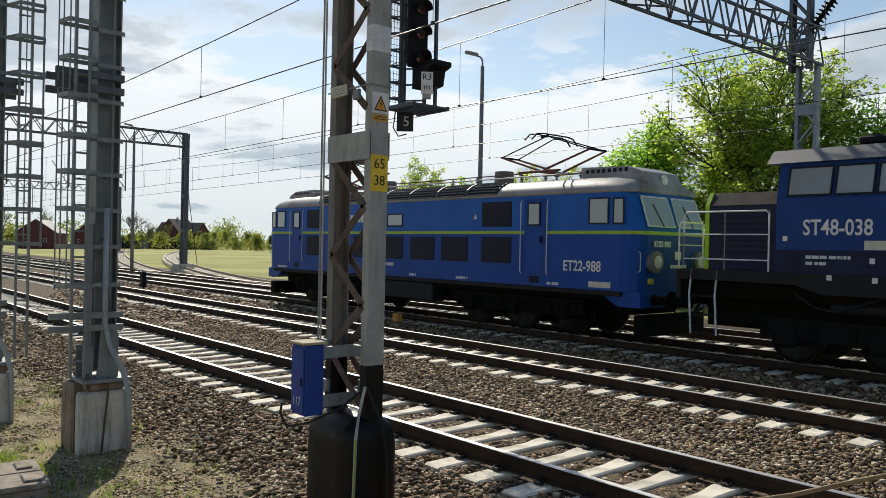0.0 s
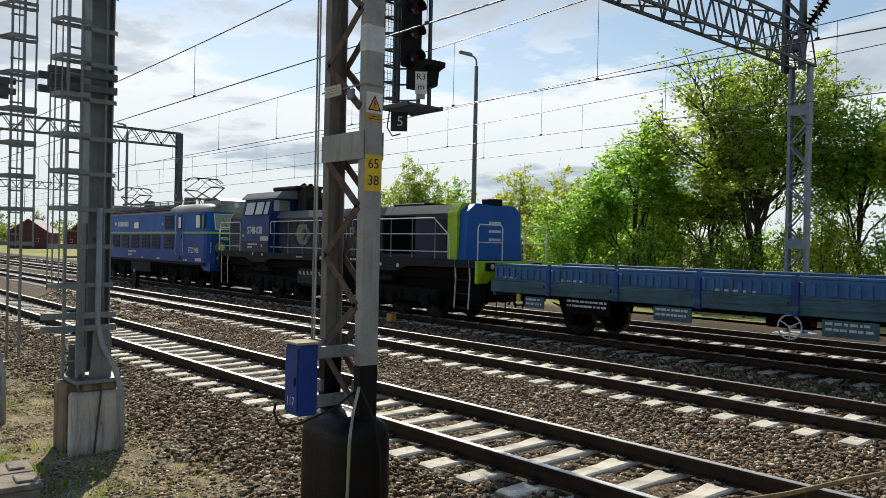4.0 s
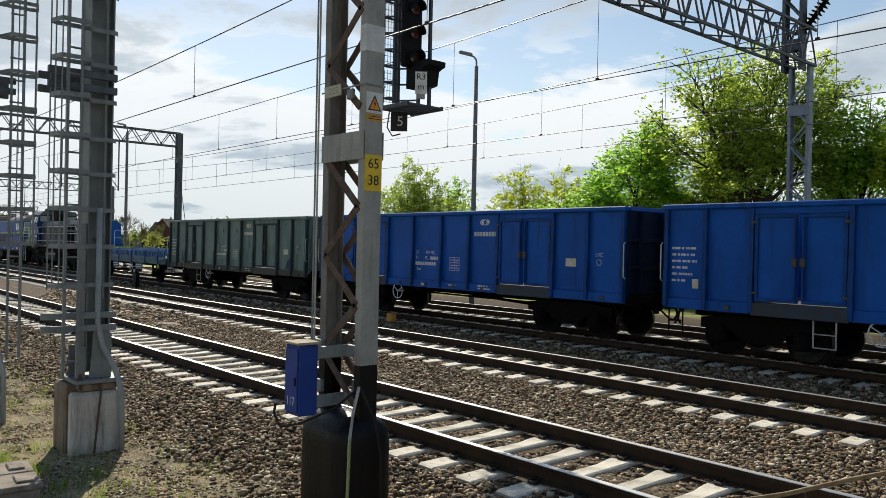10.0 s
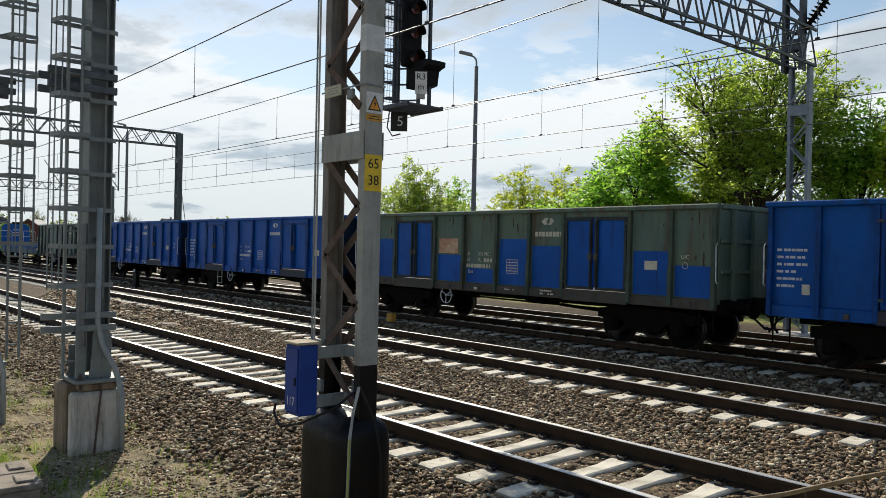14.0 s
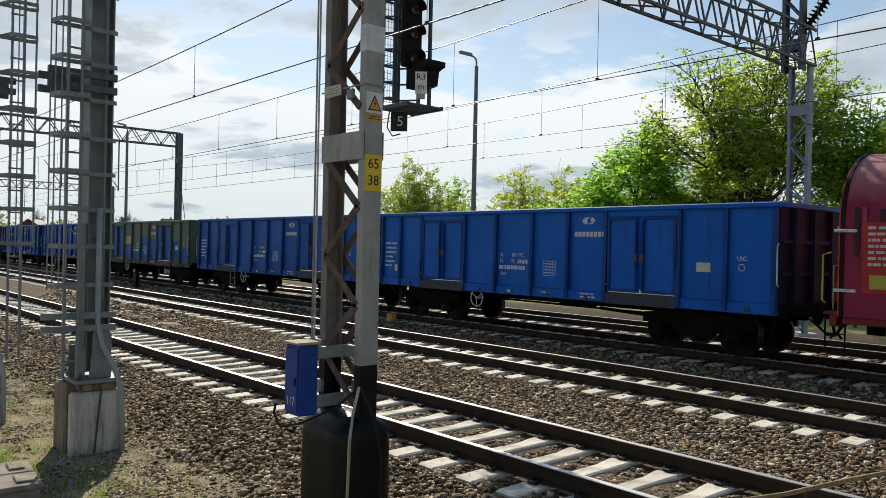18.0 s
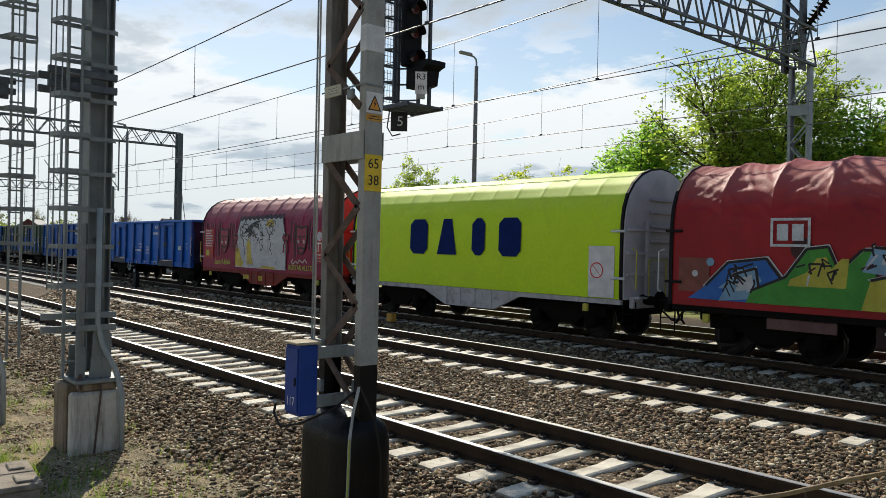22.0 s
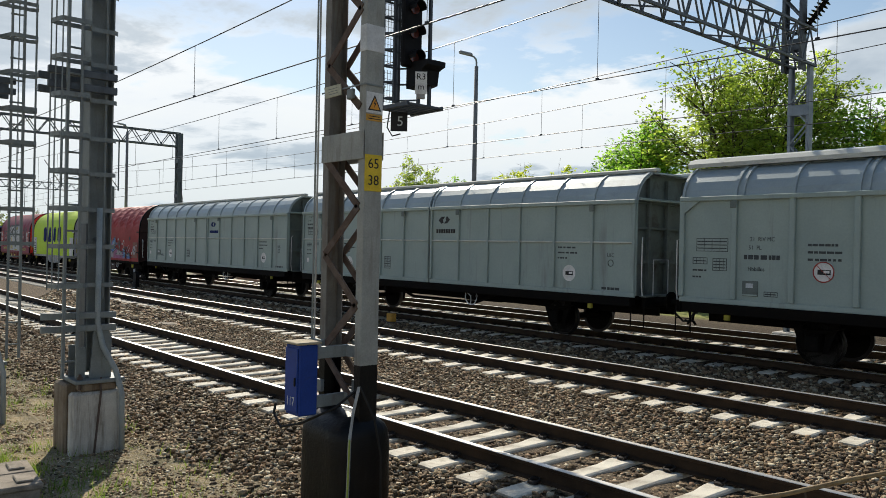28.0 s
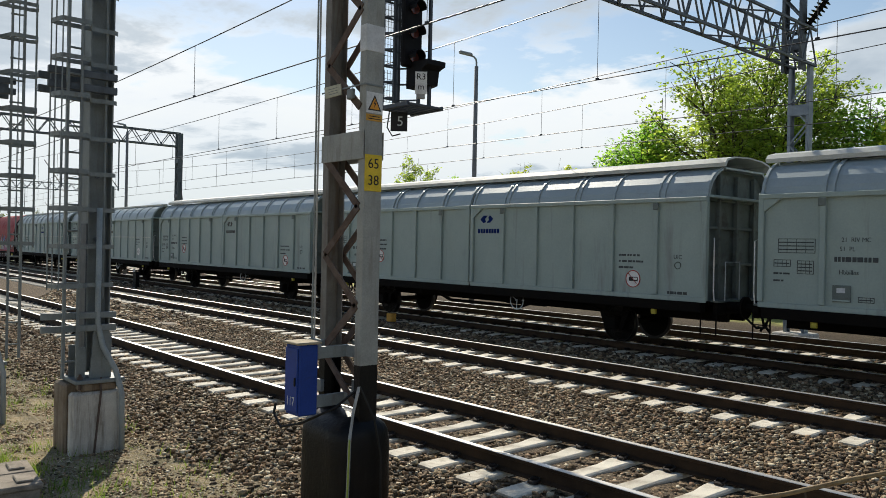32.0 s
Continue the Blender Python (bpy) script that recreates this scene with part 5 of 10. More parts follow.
def grass_tufts():
    rng = np.random.default_rng(4)
    spots = [(-9.25, 2.85, 60), (-9.0, 2.55, 40), (-10.9, 2.45, 50), (-6.9, 3.72, 70), (-6.75, 3.6, 50), (-8.6, 3.0, 25)]
    spots += [(rng.uniform(-22, -7), rng.uniform(1.2, 4.0), 9) for _ in range(260)] + [(-10.75, 2.12, 160), (-10.5, 2.2, 90), (-9.95, 2.35, 120), (-9.75, 2.45, 60)]
    v, f = [], []
    for x, y, n in spots:
        for _ in range(n):
            px, py = x + rng.normal() * 0.10, y + rng.normal() * 0.10
            z = float(np.interp(py, [a for a, _ in CROSS], [b for _, b in CROSS])) - 0.01
            h, a, w = rng.uniform(0.05, 0.17), rng.uniform(0, 6.28), 0.006
            dx, dy = math.cos(a) * w, math.sin(a) * w
            lx, ly = rng.normal() * 0.05, rng.normal() * 0.05
            i = len(v)
            v += [(px - dx, py - dy, z), (px + dx, py + dy, z), (px + lx, py + ly, z + h)]
            f.append((i, i + 1, i + 2))
    me = bpy.data.meshes.new("grass")
    me.from_pydata(v, [], f)
    me.materials.append(LEAF["grass"])
    tagged(new("grass", me), "sparse green grass tufts in sandy earth", "grass", kind="stuff")


grass_tufts()


# ---------- buildings and fences ----------
M["render_green"] = surface("render_green", (0.42, 0.47, 0.22), 0.85, second=(0.36, 0.41, 0.19), dirt=(0.25, 0.25, 0.14), dirt_amount=0.2, scale=1.2, bump=0.1)
M["roof_dark"] = surface("roof_dark", (0.05, 0.048, 0.05), 0.8, scale=2, bump=0.2)
M["brick_red"] = surface("brick_red", (0.13, 0.045, 0.045), 0.85, second=(0.10, 0.035, 0.04), scale=0.8, bump=0.1)
M["roof_grey"] = surface("roof_grey", (0.30, 0.30, 0.31), 0.7, scale=0.8, bump=0.1)
M["fence_black"] = surface("fence_black", (0.022, 0.022, 0.024), 0.8, scale=0.8, bump=0.1)
M["fence_grey"] = surface("fence_grey", (0.24, 0.24, 0.24), 0.8, scale=0.8, bump=0.1)
M["pane"] = glass_material("pane", (0.10, 0.12, 0.13))


def house(x, y, turn, w, l, eaves, ridge, wall, roof, label, name="house", windows=2):
    h = thing(name, pose(x, y, -0.55, 0, 0, turn), label, "house")
    s = Solid()
    s.extrude([(-w / 2, 0), (w / 2, 0), (w / 2, eaves), (0, ridge), (-w / 2, eaves)], "y", 0, l)
    part("wall", s, M[wall], h)
    for side in (-1, 1):
        s = Solid()
        over = 0.35
        dz = (ridge - eaves) / (w / 2) * over
        a, b = (side * (w / 2 + over), eaves - dz), (0, ridge)
        s.extrude([(a[0], a[1] + 0.02), (b[0], b[1] + 0.02), (b[0], b[1] + 0.17), (a[0], a[1] + 0.17)], "y", -0.4, l + 0.4)
        part("roof_slope", s, M[roof], h)
    s = Solid()
    s.box(-0.3, 0.3, l * 0.4, l * 0.4 + 0.6, ridge - 0.5, ridge + 0.9, 0.03)
    part("chimney", s, M["concrete"], h)
    for k in range(windows):
        wx = (k - (windows - 1) / 2) * w * 0.45
        s = Solid()
        s.box(wx - 0.38, wx + 0.38, -0.05, 0.03, eaves * 0.42, eaves * 0.42 + 1.0, 0.02)
        win = part("window", s, M["white"], h)
        s = Solid()
        s.box(wx - 0.31, wx + 0.31, -0.06, -0.052, eaves * 0.42 + 0.07, eaves * 0.42 + 0.93)
        part("pane", s, M["roof_dark"], win)
    s = Solid()
    s.box(-0.16, 0.16, -0.03, 0.02, ridge - 1.6, ridge - 0.9, 0.02)
    part("gable_vent", s, M["roof_dark"], h)
    return h


house(-52.2, 46.8, 48, 3.9, 8.0, 4.6, 6.2, "render_green", "roof_dark", "small pale green rendered house with dark gable roof")
house(-226.0, 53.0, 62, 10.0, 12.0, 4.4, 7.8, "brick_red", "roof_grey", "dark red brick shed with grey roof", "shed", 2)
house(-240.0, 69.0, 70, 6.0, 10.0, 4.2, 7.0, "brick_red", "roof_grey", "low dark red brick shed beside the far tracks", "shed", 2)
house(-286.0, 112.0, 40, 8.0, 15.0, 6.4, 11.0, "brick_red", "roof_dark", "red-brown barn behind the far fence", "barn", 1)
house(-288.0, 126.0, 128, 9.0, 17.0, 6.4, 10.0, "brick_red", "roof_dark", "long red-brown barn behind the far fence", "barn", 1)


def far_fence():
    f = thing("yard_fence", pose(0, 0, -0.5), "dark panel fence with one pale section along the far field", "fence")
    a, b = Vector((-254, 80, 0)), Vector((-262, 120, 0))
    n = 26
    for i in range(n):
        p, q = a.lerp(b, i / n), a.lerp(b, (i + 0.97) / n)
        s = Solid()
        s.beam((p.x, p.y, 1.35), (q.x, q.y, 1.35), 0.08, 2.6)
        part("panel", s, M["fence_grey" if i in (7, 8) else "fence_black"], f)
        s = Solid()
        s.beam((p.x, p.y, 0), (p.x, p.y, 2.4), 0.16, 0.16)
        part("post", s, M["fence_grey"], f)


far_fence()


def wire_fence():
    f = thing("wire_fence", pose(0, 0, -0.52), "low weathered post and rail fence before the wood", "fence")
    for i in range(15):
        x = -36.0 + i * 2.2
        s = Solid()
        s.beam((x, 31.0, 0), (x, 31.0, 1.25), 0.09, 0.09)
        part("post", s, M["wood_dark"], f)
    for z in (0.45, 0.8, 1.15):
        s = Solid()
        s.beam((-36.0, 31.0, z), (-5.2, 31.0, z), 0.02, 0.03)
        part("rail", s, M["wood_dark"], f)


wire_fence()


# ---------- small things beside the track ----------
def small_things():
    b = thing("track_marker", pose(-19.55, 15.02, -0.29), "faded orange-yellow marker box on the ballast", "marker")
    s = Solid()
    s.box(-0.13, 0.13, -0.11, 0.11, 0.10, 0.36, 0.02)
    part("box", s, M["orange_box"], b)
    s = Solid()
    s.box(-0.17, 0.17, -0.14, 0.14, 0.0, 0.10, 0.02)
    part("foot", s, M["mast_rust"], b)
    d = thing("dwarf_signal", pose(-41.3, 14.75, -0.28), "small black dwarf signal on a white post", "signal")
    s = Solid()
    s.tube((0, 0, 0), (0, 0, 1.0), 0.05, 8)
    part("post", s, M["white"], d)
    s = Solid()
    s.extrude([(0.1, 0.0), (0.48, 0.0), (0.48, 0.75), (0.40, 0.86), (0.18, 0.86), (0.1, 0.75)], "y", -0.1, 0.1)
    part("head", s, M["black_metal"], d)
    s = Solid()
    s.box(-0.12, 0.45, -0.15, 0.15, -0.1, 0.06, 0.02)
    part("base", s, M["concrete"], d)
    s = Solid()
    s.lathe([(0.30, -0.1), (0.34, -0.02), (0.34, 0.03), (0.28, 0.045)], n=20)
    solo("cable_cover", s, M["slab"], "flat round pale concrete cable cover in the ballast", "cover", at=pose(-22.7, 9.05, -0.27))
    s = Solid()
    s.box(-0.5, 0.5, -0.22, 0.22, -0.1, 0.16, 0.03).box(-0.2, 0.3, -0.12, 0.12, 0.16, 0.22, 0.02)
    solo("point_rod_cover", s, M["slab"], "pale concrete cover block between the tracks", "cover", at=pose(-29.5, 9.2, -0.27, 0, 0, 4))
    sl = thing("cable_trough", pose(-9.42, 1.98, -0.52, 0, 0, -5), "weathered concrete cable trough with two lid slabs beside the mast", "trough")
    for k in range(2):
        s = Solid()
        s.box(-0.54 + k * 0.55, -0.01 + k * 0.55, -0.36, 0.34, 0.10, 0.16, 0.015)
        slab_ = part("slab", s, M["slab"], sl)
        s = Solid()
        s.box(-0.42 + k * 0.55, -0.12 + k * 0.55, 0.10, 0.26, 0.161, 0.185, 0.01)
        part("lifting_plate", s, M["slab"], slab_)
    s = Solid()
    s.box(-0.52, 0.52, -0.33, 0.31, -0.1, 0.098, 0.01)
    part("trough_body", s, M["slab"], sl)
    # a bare twig in front of the view, rooted beside the path
    t = thing("bare_branch", pose(0, 0, 0), "bare yellow-brown branch leaning over the ballast", "branch")
    s = Solid()
    s.pipe([(-1.62, 2.72, 1.20), (-1.52, 2.83, 1.235), (-1.38, 2.99, 1.27), (-1.22, 3.17, 1.33), (-1.05, 3.36, 1.385), (-0.7, 3.6, 1.38), (-0.42, 3.75, 1.0), (-0.3, 3.8, -0.5)], 0.0095, 7)
    part("stem", s, M["twig"], t, smooth=True)
    for p, q, e in (((-1.33, 3.05, 1.285), (-1.33, 3.06, 1.22), (-1.36, 3.02, 1.17)), ((-1.18, 3.22, 1.335), (-1.16, 3.24, 1.26), (-1.25, 3.16, 1.19))):
        s = Solid()
        s.pipe([p, q, e], 0.006, 5)
        part("shoot", s, M["bark"], t)


M["twig"] = surface("twig", (0.30, 0.22, 0.11), 0.7, second=(0.20, 0.13, 0.06), scale=30, bump=0.3)
small_things()


# ---------- rolling stock: shared pieces ----------
TRAIN_END = 32.0
CARS = []


def travelled(t):
    return 5.4518 * t + 0.048607 * t * t - 0.00034514 * t ** 3 - 0.03 * max(0.0, 2.0 - t) ** 2


def on_track(x, half):
    """The pose of a vehicle whose bogies stand half a base either side of x."""
    y0, y1 = TRACKS[2] + bend(x - half), TRACKS[2] + bend(x + half)
    return pose(x, (y0 + y1) / 2, 0, 0, 0, math.degrees(math.atan2(y1 - y0, 2 * half)))


def vehicle(name, s, half, label, category, group=""):
    v = thing(name, on_track(s, half), label, category, group)
    CARS.append((v, s, half))
    return v


def blk(name, parent, mat, x0, x1, y0, y1, z0, z1, bevel=0.01, label=""):
    s = Solid()
    s.box(x0, x1, y0, y1, z0, z1, bevel)
    return part(name, s, M[mat] if isinstance(mat, str) else mat, parent, label)


def both(name, parent, mat, x0, x1, y0, y1, z0, z1, bevel=0.008, label=""):
    """The same block on either side of the vehicle."""
    a = blk(name, parent, mat, x0, x1, -y1, -y0, z0, z1, bevel, label)
    blk(name, parent, mat, x0, x1, y0, y1, z0, z1, bevel, label)
    return a


def wheelset(parent, x, r=0.46, gauge=0.7525):
    s = Solid()
    for side in (-1, 1):
        m = Matrix.Translation((x, side * gauge, r)) @ Matrix.Rotation(radians(90 * side), 4, "X")
        s.slot = 0
        s.lathe([(0.10, -0.09), (r * 0.40, -0.04), (r * 0.80, -0.03), (r * 0.86, -0.06), (r - 0.01, -0.06)], m, 24)
        s.slot = 1
        s.lathe([(r, -0.06), (r, 0.045), (r + 0.028, 0.055), (r + 0.028, 0.075)], m, 24)
        s.slot = 0
        s.lathe([(0.08, 0.06), (r * 0.88, 0.06), (r * 0.9, 0.075), (0.06, 0.085)], m, 24)
    s.tube((x, -1.0, r), (x, 1.0, r), 0.075, 10)
    return part("wheelset", s, [M["underframe"], M["tread"]], parent, smooth=False)


BOGIE_CACHE = {}


def bogie(parent, x, base=1.8, r=0.46):
    """A three-piece goods bogie under x."""
    fr = Solid()
    for side in (-1, 1):
        y = side * 1.0
        fr.extrude([(x - base / 2 - 0.42, 0.58), (x - base / 2 - 0.42, 0.80), (x - 0.62, 0.88), (x + 0.62, 0.88), (x + base / 2 + 0.42, 0.80), (x + base / 2 + 0.42, 0.58),
                    (x + base / 2 - 0.3, 0.55), (x + 0.35, 0.34), (x - 0.35, 0.34), (x - base / 2 + 0.3, 0.55)], "y", y - 0.06, y + 0.06)
    fr.box(x - 0.22, x + 0.22, -0.96, 0.96, 0.52, 0.86, 0.03)
    f = part("bogie_frame", fr, M["underframe"], parent, "dark grimy cast bogie frame")
    for side in (-1, 1):
        for k in (-1, 1):
            s = Solid()
            s.box(x + k * base / 2 - 0.16, x + k * base / 2 + 0.16, side * 1.07 - 0.11, side * 1.07 + 0.11, r - 0.17, r + 0.2, 0.04)
            m = Matrix.Translation((x + k * base / 2, side * 1.19, r)) @ Matrix.Rotation(radians(90 * side), 4, "X")
            s.lathe([(0.02, -0.015), (0.11, -0.012), (0.13, 0.02), (0.13, 0.05)], m, 12)
            part("axle_box", s, M["underframe"], f)
        s = Solid()
        for k in (-0.16, 0.0, 0.16):
            for j in range(5):
                s.tube((x + k, side * 1.0, 0.40 + j * 0.055), (x + k, side * 1.0, 0.43 + j * 0.055), 0.07, 8)
        part("spring_nest", s, M["underframe"], f)
    for k in (-1, 1):
        wheelset(f, x + k * base / 2, r)
    return f


def single_axle(parent, x, r=0.46):
    """Leaf-sprung axle guards and wheels of a two-axle wagon."""
    f = None
    for side in (-1, 1):
        y = side * 1.0
        guard = Solid()
        guard.extrude([(x - 0.52, 1.0), (x - 0.24, 0.28), (x - 0.15, 0.28), (x - 0.28, 0.92), (x + 0.28, 0.92), (x + 0.15, 0.28), (x + 0.24, 0.28), (x + 0.52, 1.0)], "y", y - 0.015, y + 0.015)
        f = part("axle_guard", guard, M["underframe"], parent, "dark axle guard plate")
    for side in (-1, 1):
        s = Solid()
        s.box(x - 0.14, x + 0.14, side * 1.03 - 0.13, side * 1.03 + 0.13, r - 0.15, r + 0.17, 0.03)
        part("axle_box", s, M["underframe"], f)
        s = Solid()
        for j in range(6):
            w = 0.62 - j * 0.09
            s.pipe([(x - w, side * 1.06, r + 0.36 - j * 0.026), (x - w / 2, side * 1.06, r + 0.28 - j * 0.022), (x, side * 1.06, r + 0.26 - j * 0.02), (x + w / 2, side * 1.06, r + 0.28 - j * 0.022), (x + w, side * 1.06, r + 0.36 - j * 0.026)], 0.02, 4)
        part("leaf_spring", s, M["underframe"], f)
    wheelset(f, x, r)
    return f


def draw_gear(parent, x_head, k, buffers=True):
    """Buffers and coupling at one end; k is +1 or -1."""
    for side in (-1, 1):
        s = Solid()
        m = Matrix.Translation((x_head, side * 0.875, 1.05)) @ Matrix.Rotation(radians(90 * k), 4, "Y")
        s.lathe([(0.13, 0.0), (0.13, 0.05), (0.105, 0.06), (0.105, 0.30), (0.085, 0.31), (0.085, 0.46), (0.225, 0.48), (0.235, 0.51), (0.10, 0.525)], m, 16)
        part("buffer", s, M["underframe"], parent, "dark steel buffer")
    s = Solid()
    s.box(x_head, x_head + k * 0.28, -0.05, 0.05, 1.0, 1.09, 0.01)
    s.pipe([(x_head + k * 0.26, 0, 1.04), (x_head + k * 0.40, 0, 0.86), (x_head + k * 0.46, 0, 0.60), (x_head + k * 0.38, 0, 0.50)], 0.03, 6)
    part("coupling", s, M["underframe"], parent)
    s = Solid()
    s.pipe([(x_head, -0.35, 0.95), (x_head + k * 0.22, -0.36, 0.80), (x_head + k * 0.42, -0.25, 0.58), (x_head + k * 0.58, -0.12, 0.60)], 0.028, 6)
    part("brake_hose", s, M["cable_black"], parent)


def brake_wheel(parent, x, z, y=-1.42, r=0.235):
    s = Solid()
    n = 20
    pts = [(x + r * math.cos(2 * math.pi * i / n), y, z + r * math.sin(2 * math.pi * i / n)) for i in range(n + 1)]
    s.pipe(pts, 0.016, 6)
    for a in (0.5, 2.6, 4.7):
        s.tube((x, y, z), (x + r * math.cos(a), y, z + r * math.sin(a)), 0.013, 5)
    s.tube((x, y - 0.02, z), (x, y + 0.25, z), 0.03, 8)
    part("brake_wheel", s, M["dim_white"], parent, "spoked handbrake wheel")


def foot_step(parent, x, z, y=-1.38, w=0.36, h=0.42, mat="underframe"):
    s = Solid()
    for a in (x - w / 2, x + w / 2):
        s.beam((a, y, z), (a, y, z + h), 0.03, 0.012, up=(0, 1, 0))
    for zz in (z, z + h * 0.5):
        s.box(x - w / 2, x + w / 2, y - 0.03, y + 0.03, zz, zz + 0.018)
    part("foot_step", s, M[mat], parent)


def grab_rail(parent, pts, mat="dim_white", r=0.014, name="handrail"):
    s = Solid()
    s.pipe(pts, r, 6)
    return part(name, s, M[mat], parent)


def print_lines(parent, mat, x, z, rows, height=0.075, y=-1.5, gap=0.13, seed=0, name="stencil_text"):
    """Unreadable lettering: bars of its size. rows: widths in metres."""
    rng = random.Random(seed + int(x * 100))
    s = Solid()
    for i, w in enumerate(rows):
        c = x
        zz = z - i * gap
        while c < x + w - 0.03:
            step = rng.choice((0.05, 0.07, 0.10, 0.13))
            e = min(c + step, x + w)
            s.box(c, e, y - 0.004, y - 0.001, zz - height / 2, zz + height / 2)
            c = e + rng.choice((0.015, 0.02, 0.04))
    o = part(name, s, M[mat], parent)
    o["kind"] = "stuff"
    return o


def label_grid(parent, mat, x, z, w, h, y=-1.5):
    s = Solid()
    t = 0.012
    s.box(x, x + w, y - 0.004, y - 0.001, z, z + t).box(x, x + w, y - 0.004, y - 0.001, z + h - t, z + h).box(x, x + t, y - 0.004, y - 0.001, z, z + h).box(x + w - t, x + w, y - 0.004, y - 0.001, z, z + h)
    for i in range(1, 4):
        s.box(x + w * i / 4 - 0.004, x + w * i / 4 + 0.004, y - 0.004, y - 0.001, z, z + h)
    lines = max(2, min(6, round(h / 0.07)))
    for i in range(1, lines):
        s.box(x + 0.02, x + w - 0.03, y - 0.0045, y - 0.001, z + h * i / lines - 0.012, z + h * i / lines + 0.008)
    part("load_table", s, M[mat], parent)["kind"] = "stuff"


def emblem(parent, mat, x, z, w, y=-1.5):
    """A plain two-part eye-shaped emblem over a line of bars."""
    s = Solid()
    a = w * 0.5
    s.extrude([(x - a, z), (x - a * 0.5, z + a * 0.42), (x + a * 0.15, z + a * 0.42), (x - a * 0.25, z + a * 0.05), (x - a * 0.1, z - a * 0.3), (x - a * 0.5, z - a * 0.4)], "y", y - 0.005, y - 0.001)
    part("emblem_half", s, M[mat], parent)
    s = Solid()
    s.extrude([(x + a, z + 0.02), (x + a * 0.5, z + a * 0.46), (x + a * 0.25, z + a * 0.2), (x + a * 0.35, z - a * 0.05), (x - a * 0.05, z - a * 0.38), (x + a * 0.55, z - a * 0.36)], "y", y - 0.005, y - 0.001)
    part("emblem_half", s, M[mat], parent)


def brand_bar(parent, mat, x, z, w, h, n, y=-1.5):
    """A brand name as n plain blocks."""
    for i in range(n):
        step = w / n
        s = Solid()
        s.box(x + i * step, x + i * step + step * 0.78, y - 0.005, y - 0.001, z - h / 2, z + h / 2)
        part("name_block", s, M[mat], parent)


# ---------- open wagons ----------
M["wagon_blue"] = surface("wagon_blue", (0.002, 0.090, 0.41), 0.5, second=(0.002, 0.070, 0.31), dirt=(0.006, 0.035, 0.12), dirt_amount=0.30, scale=1.3, streaks=True, grain=25, bump=0.10, vary=0.08, spec=0.18)
M["wagon_blue_b"] = surface("wagon_blue_b", (0.002, 0.090, 0.38), 0.5, second=(0.003, 0.070, 0.28), dirt=(0.012, 0.035, 0.09), dirt_amount=0.30, scale=1.3, streaks=True, grain=25, bump=0.12, vary=0.1, spec=0.18)
M["wagon_teal"] = surface("wagon_teal", (0.15, 0.225, 0.19), 0.6, second=(0.10, 0.17, 0.165), dirt=(0.06, 0.05, 0.035), dirt_amount=0.36, scale=1.2, streaks=True, grain=25, bump=0.15, vary=0.12)
M["wagon_olive"] = surface("wagon_olive", (0.115, 0.165, 0.115), 0.65, second=(0.085, 0.145, 0.125), dirt=(0.08, 0.045, 0.025), dirt_amount=0.38, scale=1.2, streaks=True, grain=25, bump=0.15, vary=0.12)
M["wagon_blue_c"] = surface("wagon_blue_c", (0.002, 0.115, 0.50), 0.5, second=(0.002, 0.095, 0.41), dirt=(0.010, 0.035, 0.10), dirt_amount=0.22, scale=1.3, streaks=True, grain=25, bump=0.10, vary=0.08, spec=0.18)
M["end_blue"] = surface("end_blue", (0.006, 0.018, 0.055), 0.7, second=(0.004, 0.012, 0.03), dirt=(0.02, 0.016, 0.012), dirt_amount=0.3, scale=1.5, bump=0.1, spec=0.15)
M["post_dark"] = surface("post_dark", (0.030, 0.046, 0.055), 0.7, second=(0.05, 0.06, 0.055), dirt=(0.03, 0.022, 0.016), dirt_amount=0.35, scale=2, streaks=True, bump=0.15, spec=0.15)
# same blue as the panels, darkened for the posts' grime and side shading
M["post_blue"] = surface("post_blue", (0.002, 0.060, 0.26), 0.55, second=(0.004, 0.04, 0.15), dirt=(0.012, 0.02, 0.045), dirt_amount=0.3, scale=2, streaks=True, bump=0.12, spec=0.2)
M["post_olive"] = surface("post_olive", (0.075, 0.105, 0.075), 0.65, second=(0.05, 0.07, 0.055), dirt=(0.07, 0.04, 0.022), dirt_amount=0.3, scale=2, streaks=True, bump=0.15, spec=0.2)
M["rust_patch"] = surface("rust_patch", (0.075, 0.032, 0.016), 0.85, second=(0.045, 0.024, 0.015), scale=9, bump=0.3)
M["sill_grey"] = surface("sill_grey", (0.06, 0.062, 0.058), 0.8, second=(0.09, 0.08, 0.06), dirt=(0.05, 0.035, 0.025), dirt_amount=0.35, scale=3, bump=0.2)
M["sill_blue"] = surface("sill_blue", (0.03, 0.05, 0.085), 0.7, second=(0.045, 0.05, 0.055), dirt=(0.04, 0.032, 0.025), dirt_amount=0.35, scale=3, bump=0.15)
M["cream_label"] = surface("cream_label", (0.62, 0.60, 0.48), 0.6, bump=0.0)
M["rust_label"] = surface("rust_label", (0.42, 0.20, 0.11), 0.7, second=(0.55, 0.42, 0.28), scale=6, bump=0.0)
POSTS = (-5.53, -4.50, -2.58, -1.32, 0.0, 1.20, 2.36, 4.33, 5.42)
DOORS = ((-4.43, -3.58, -3.48, -2.65), (2.43, 3.27, 3.38, 4.26))


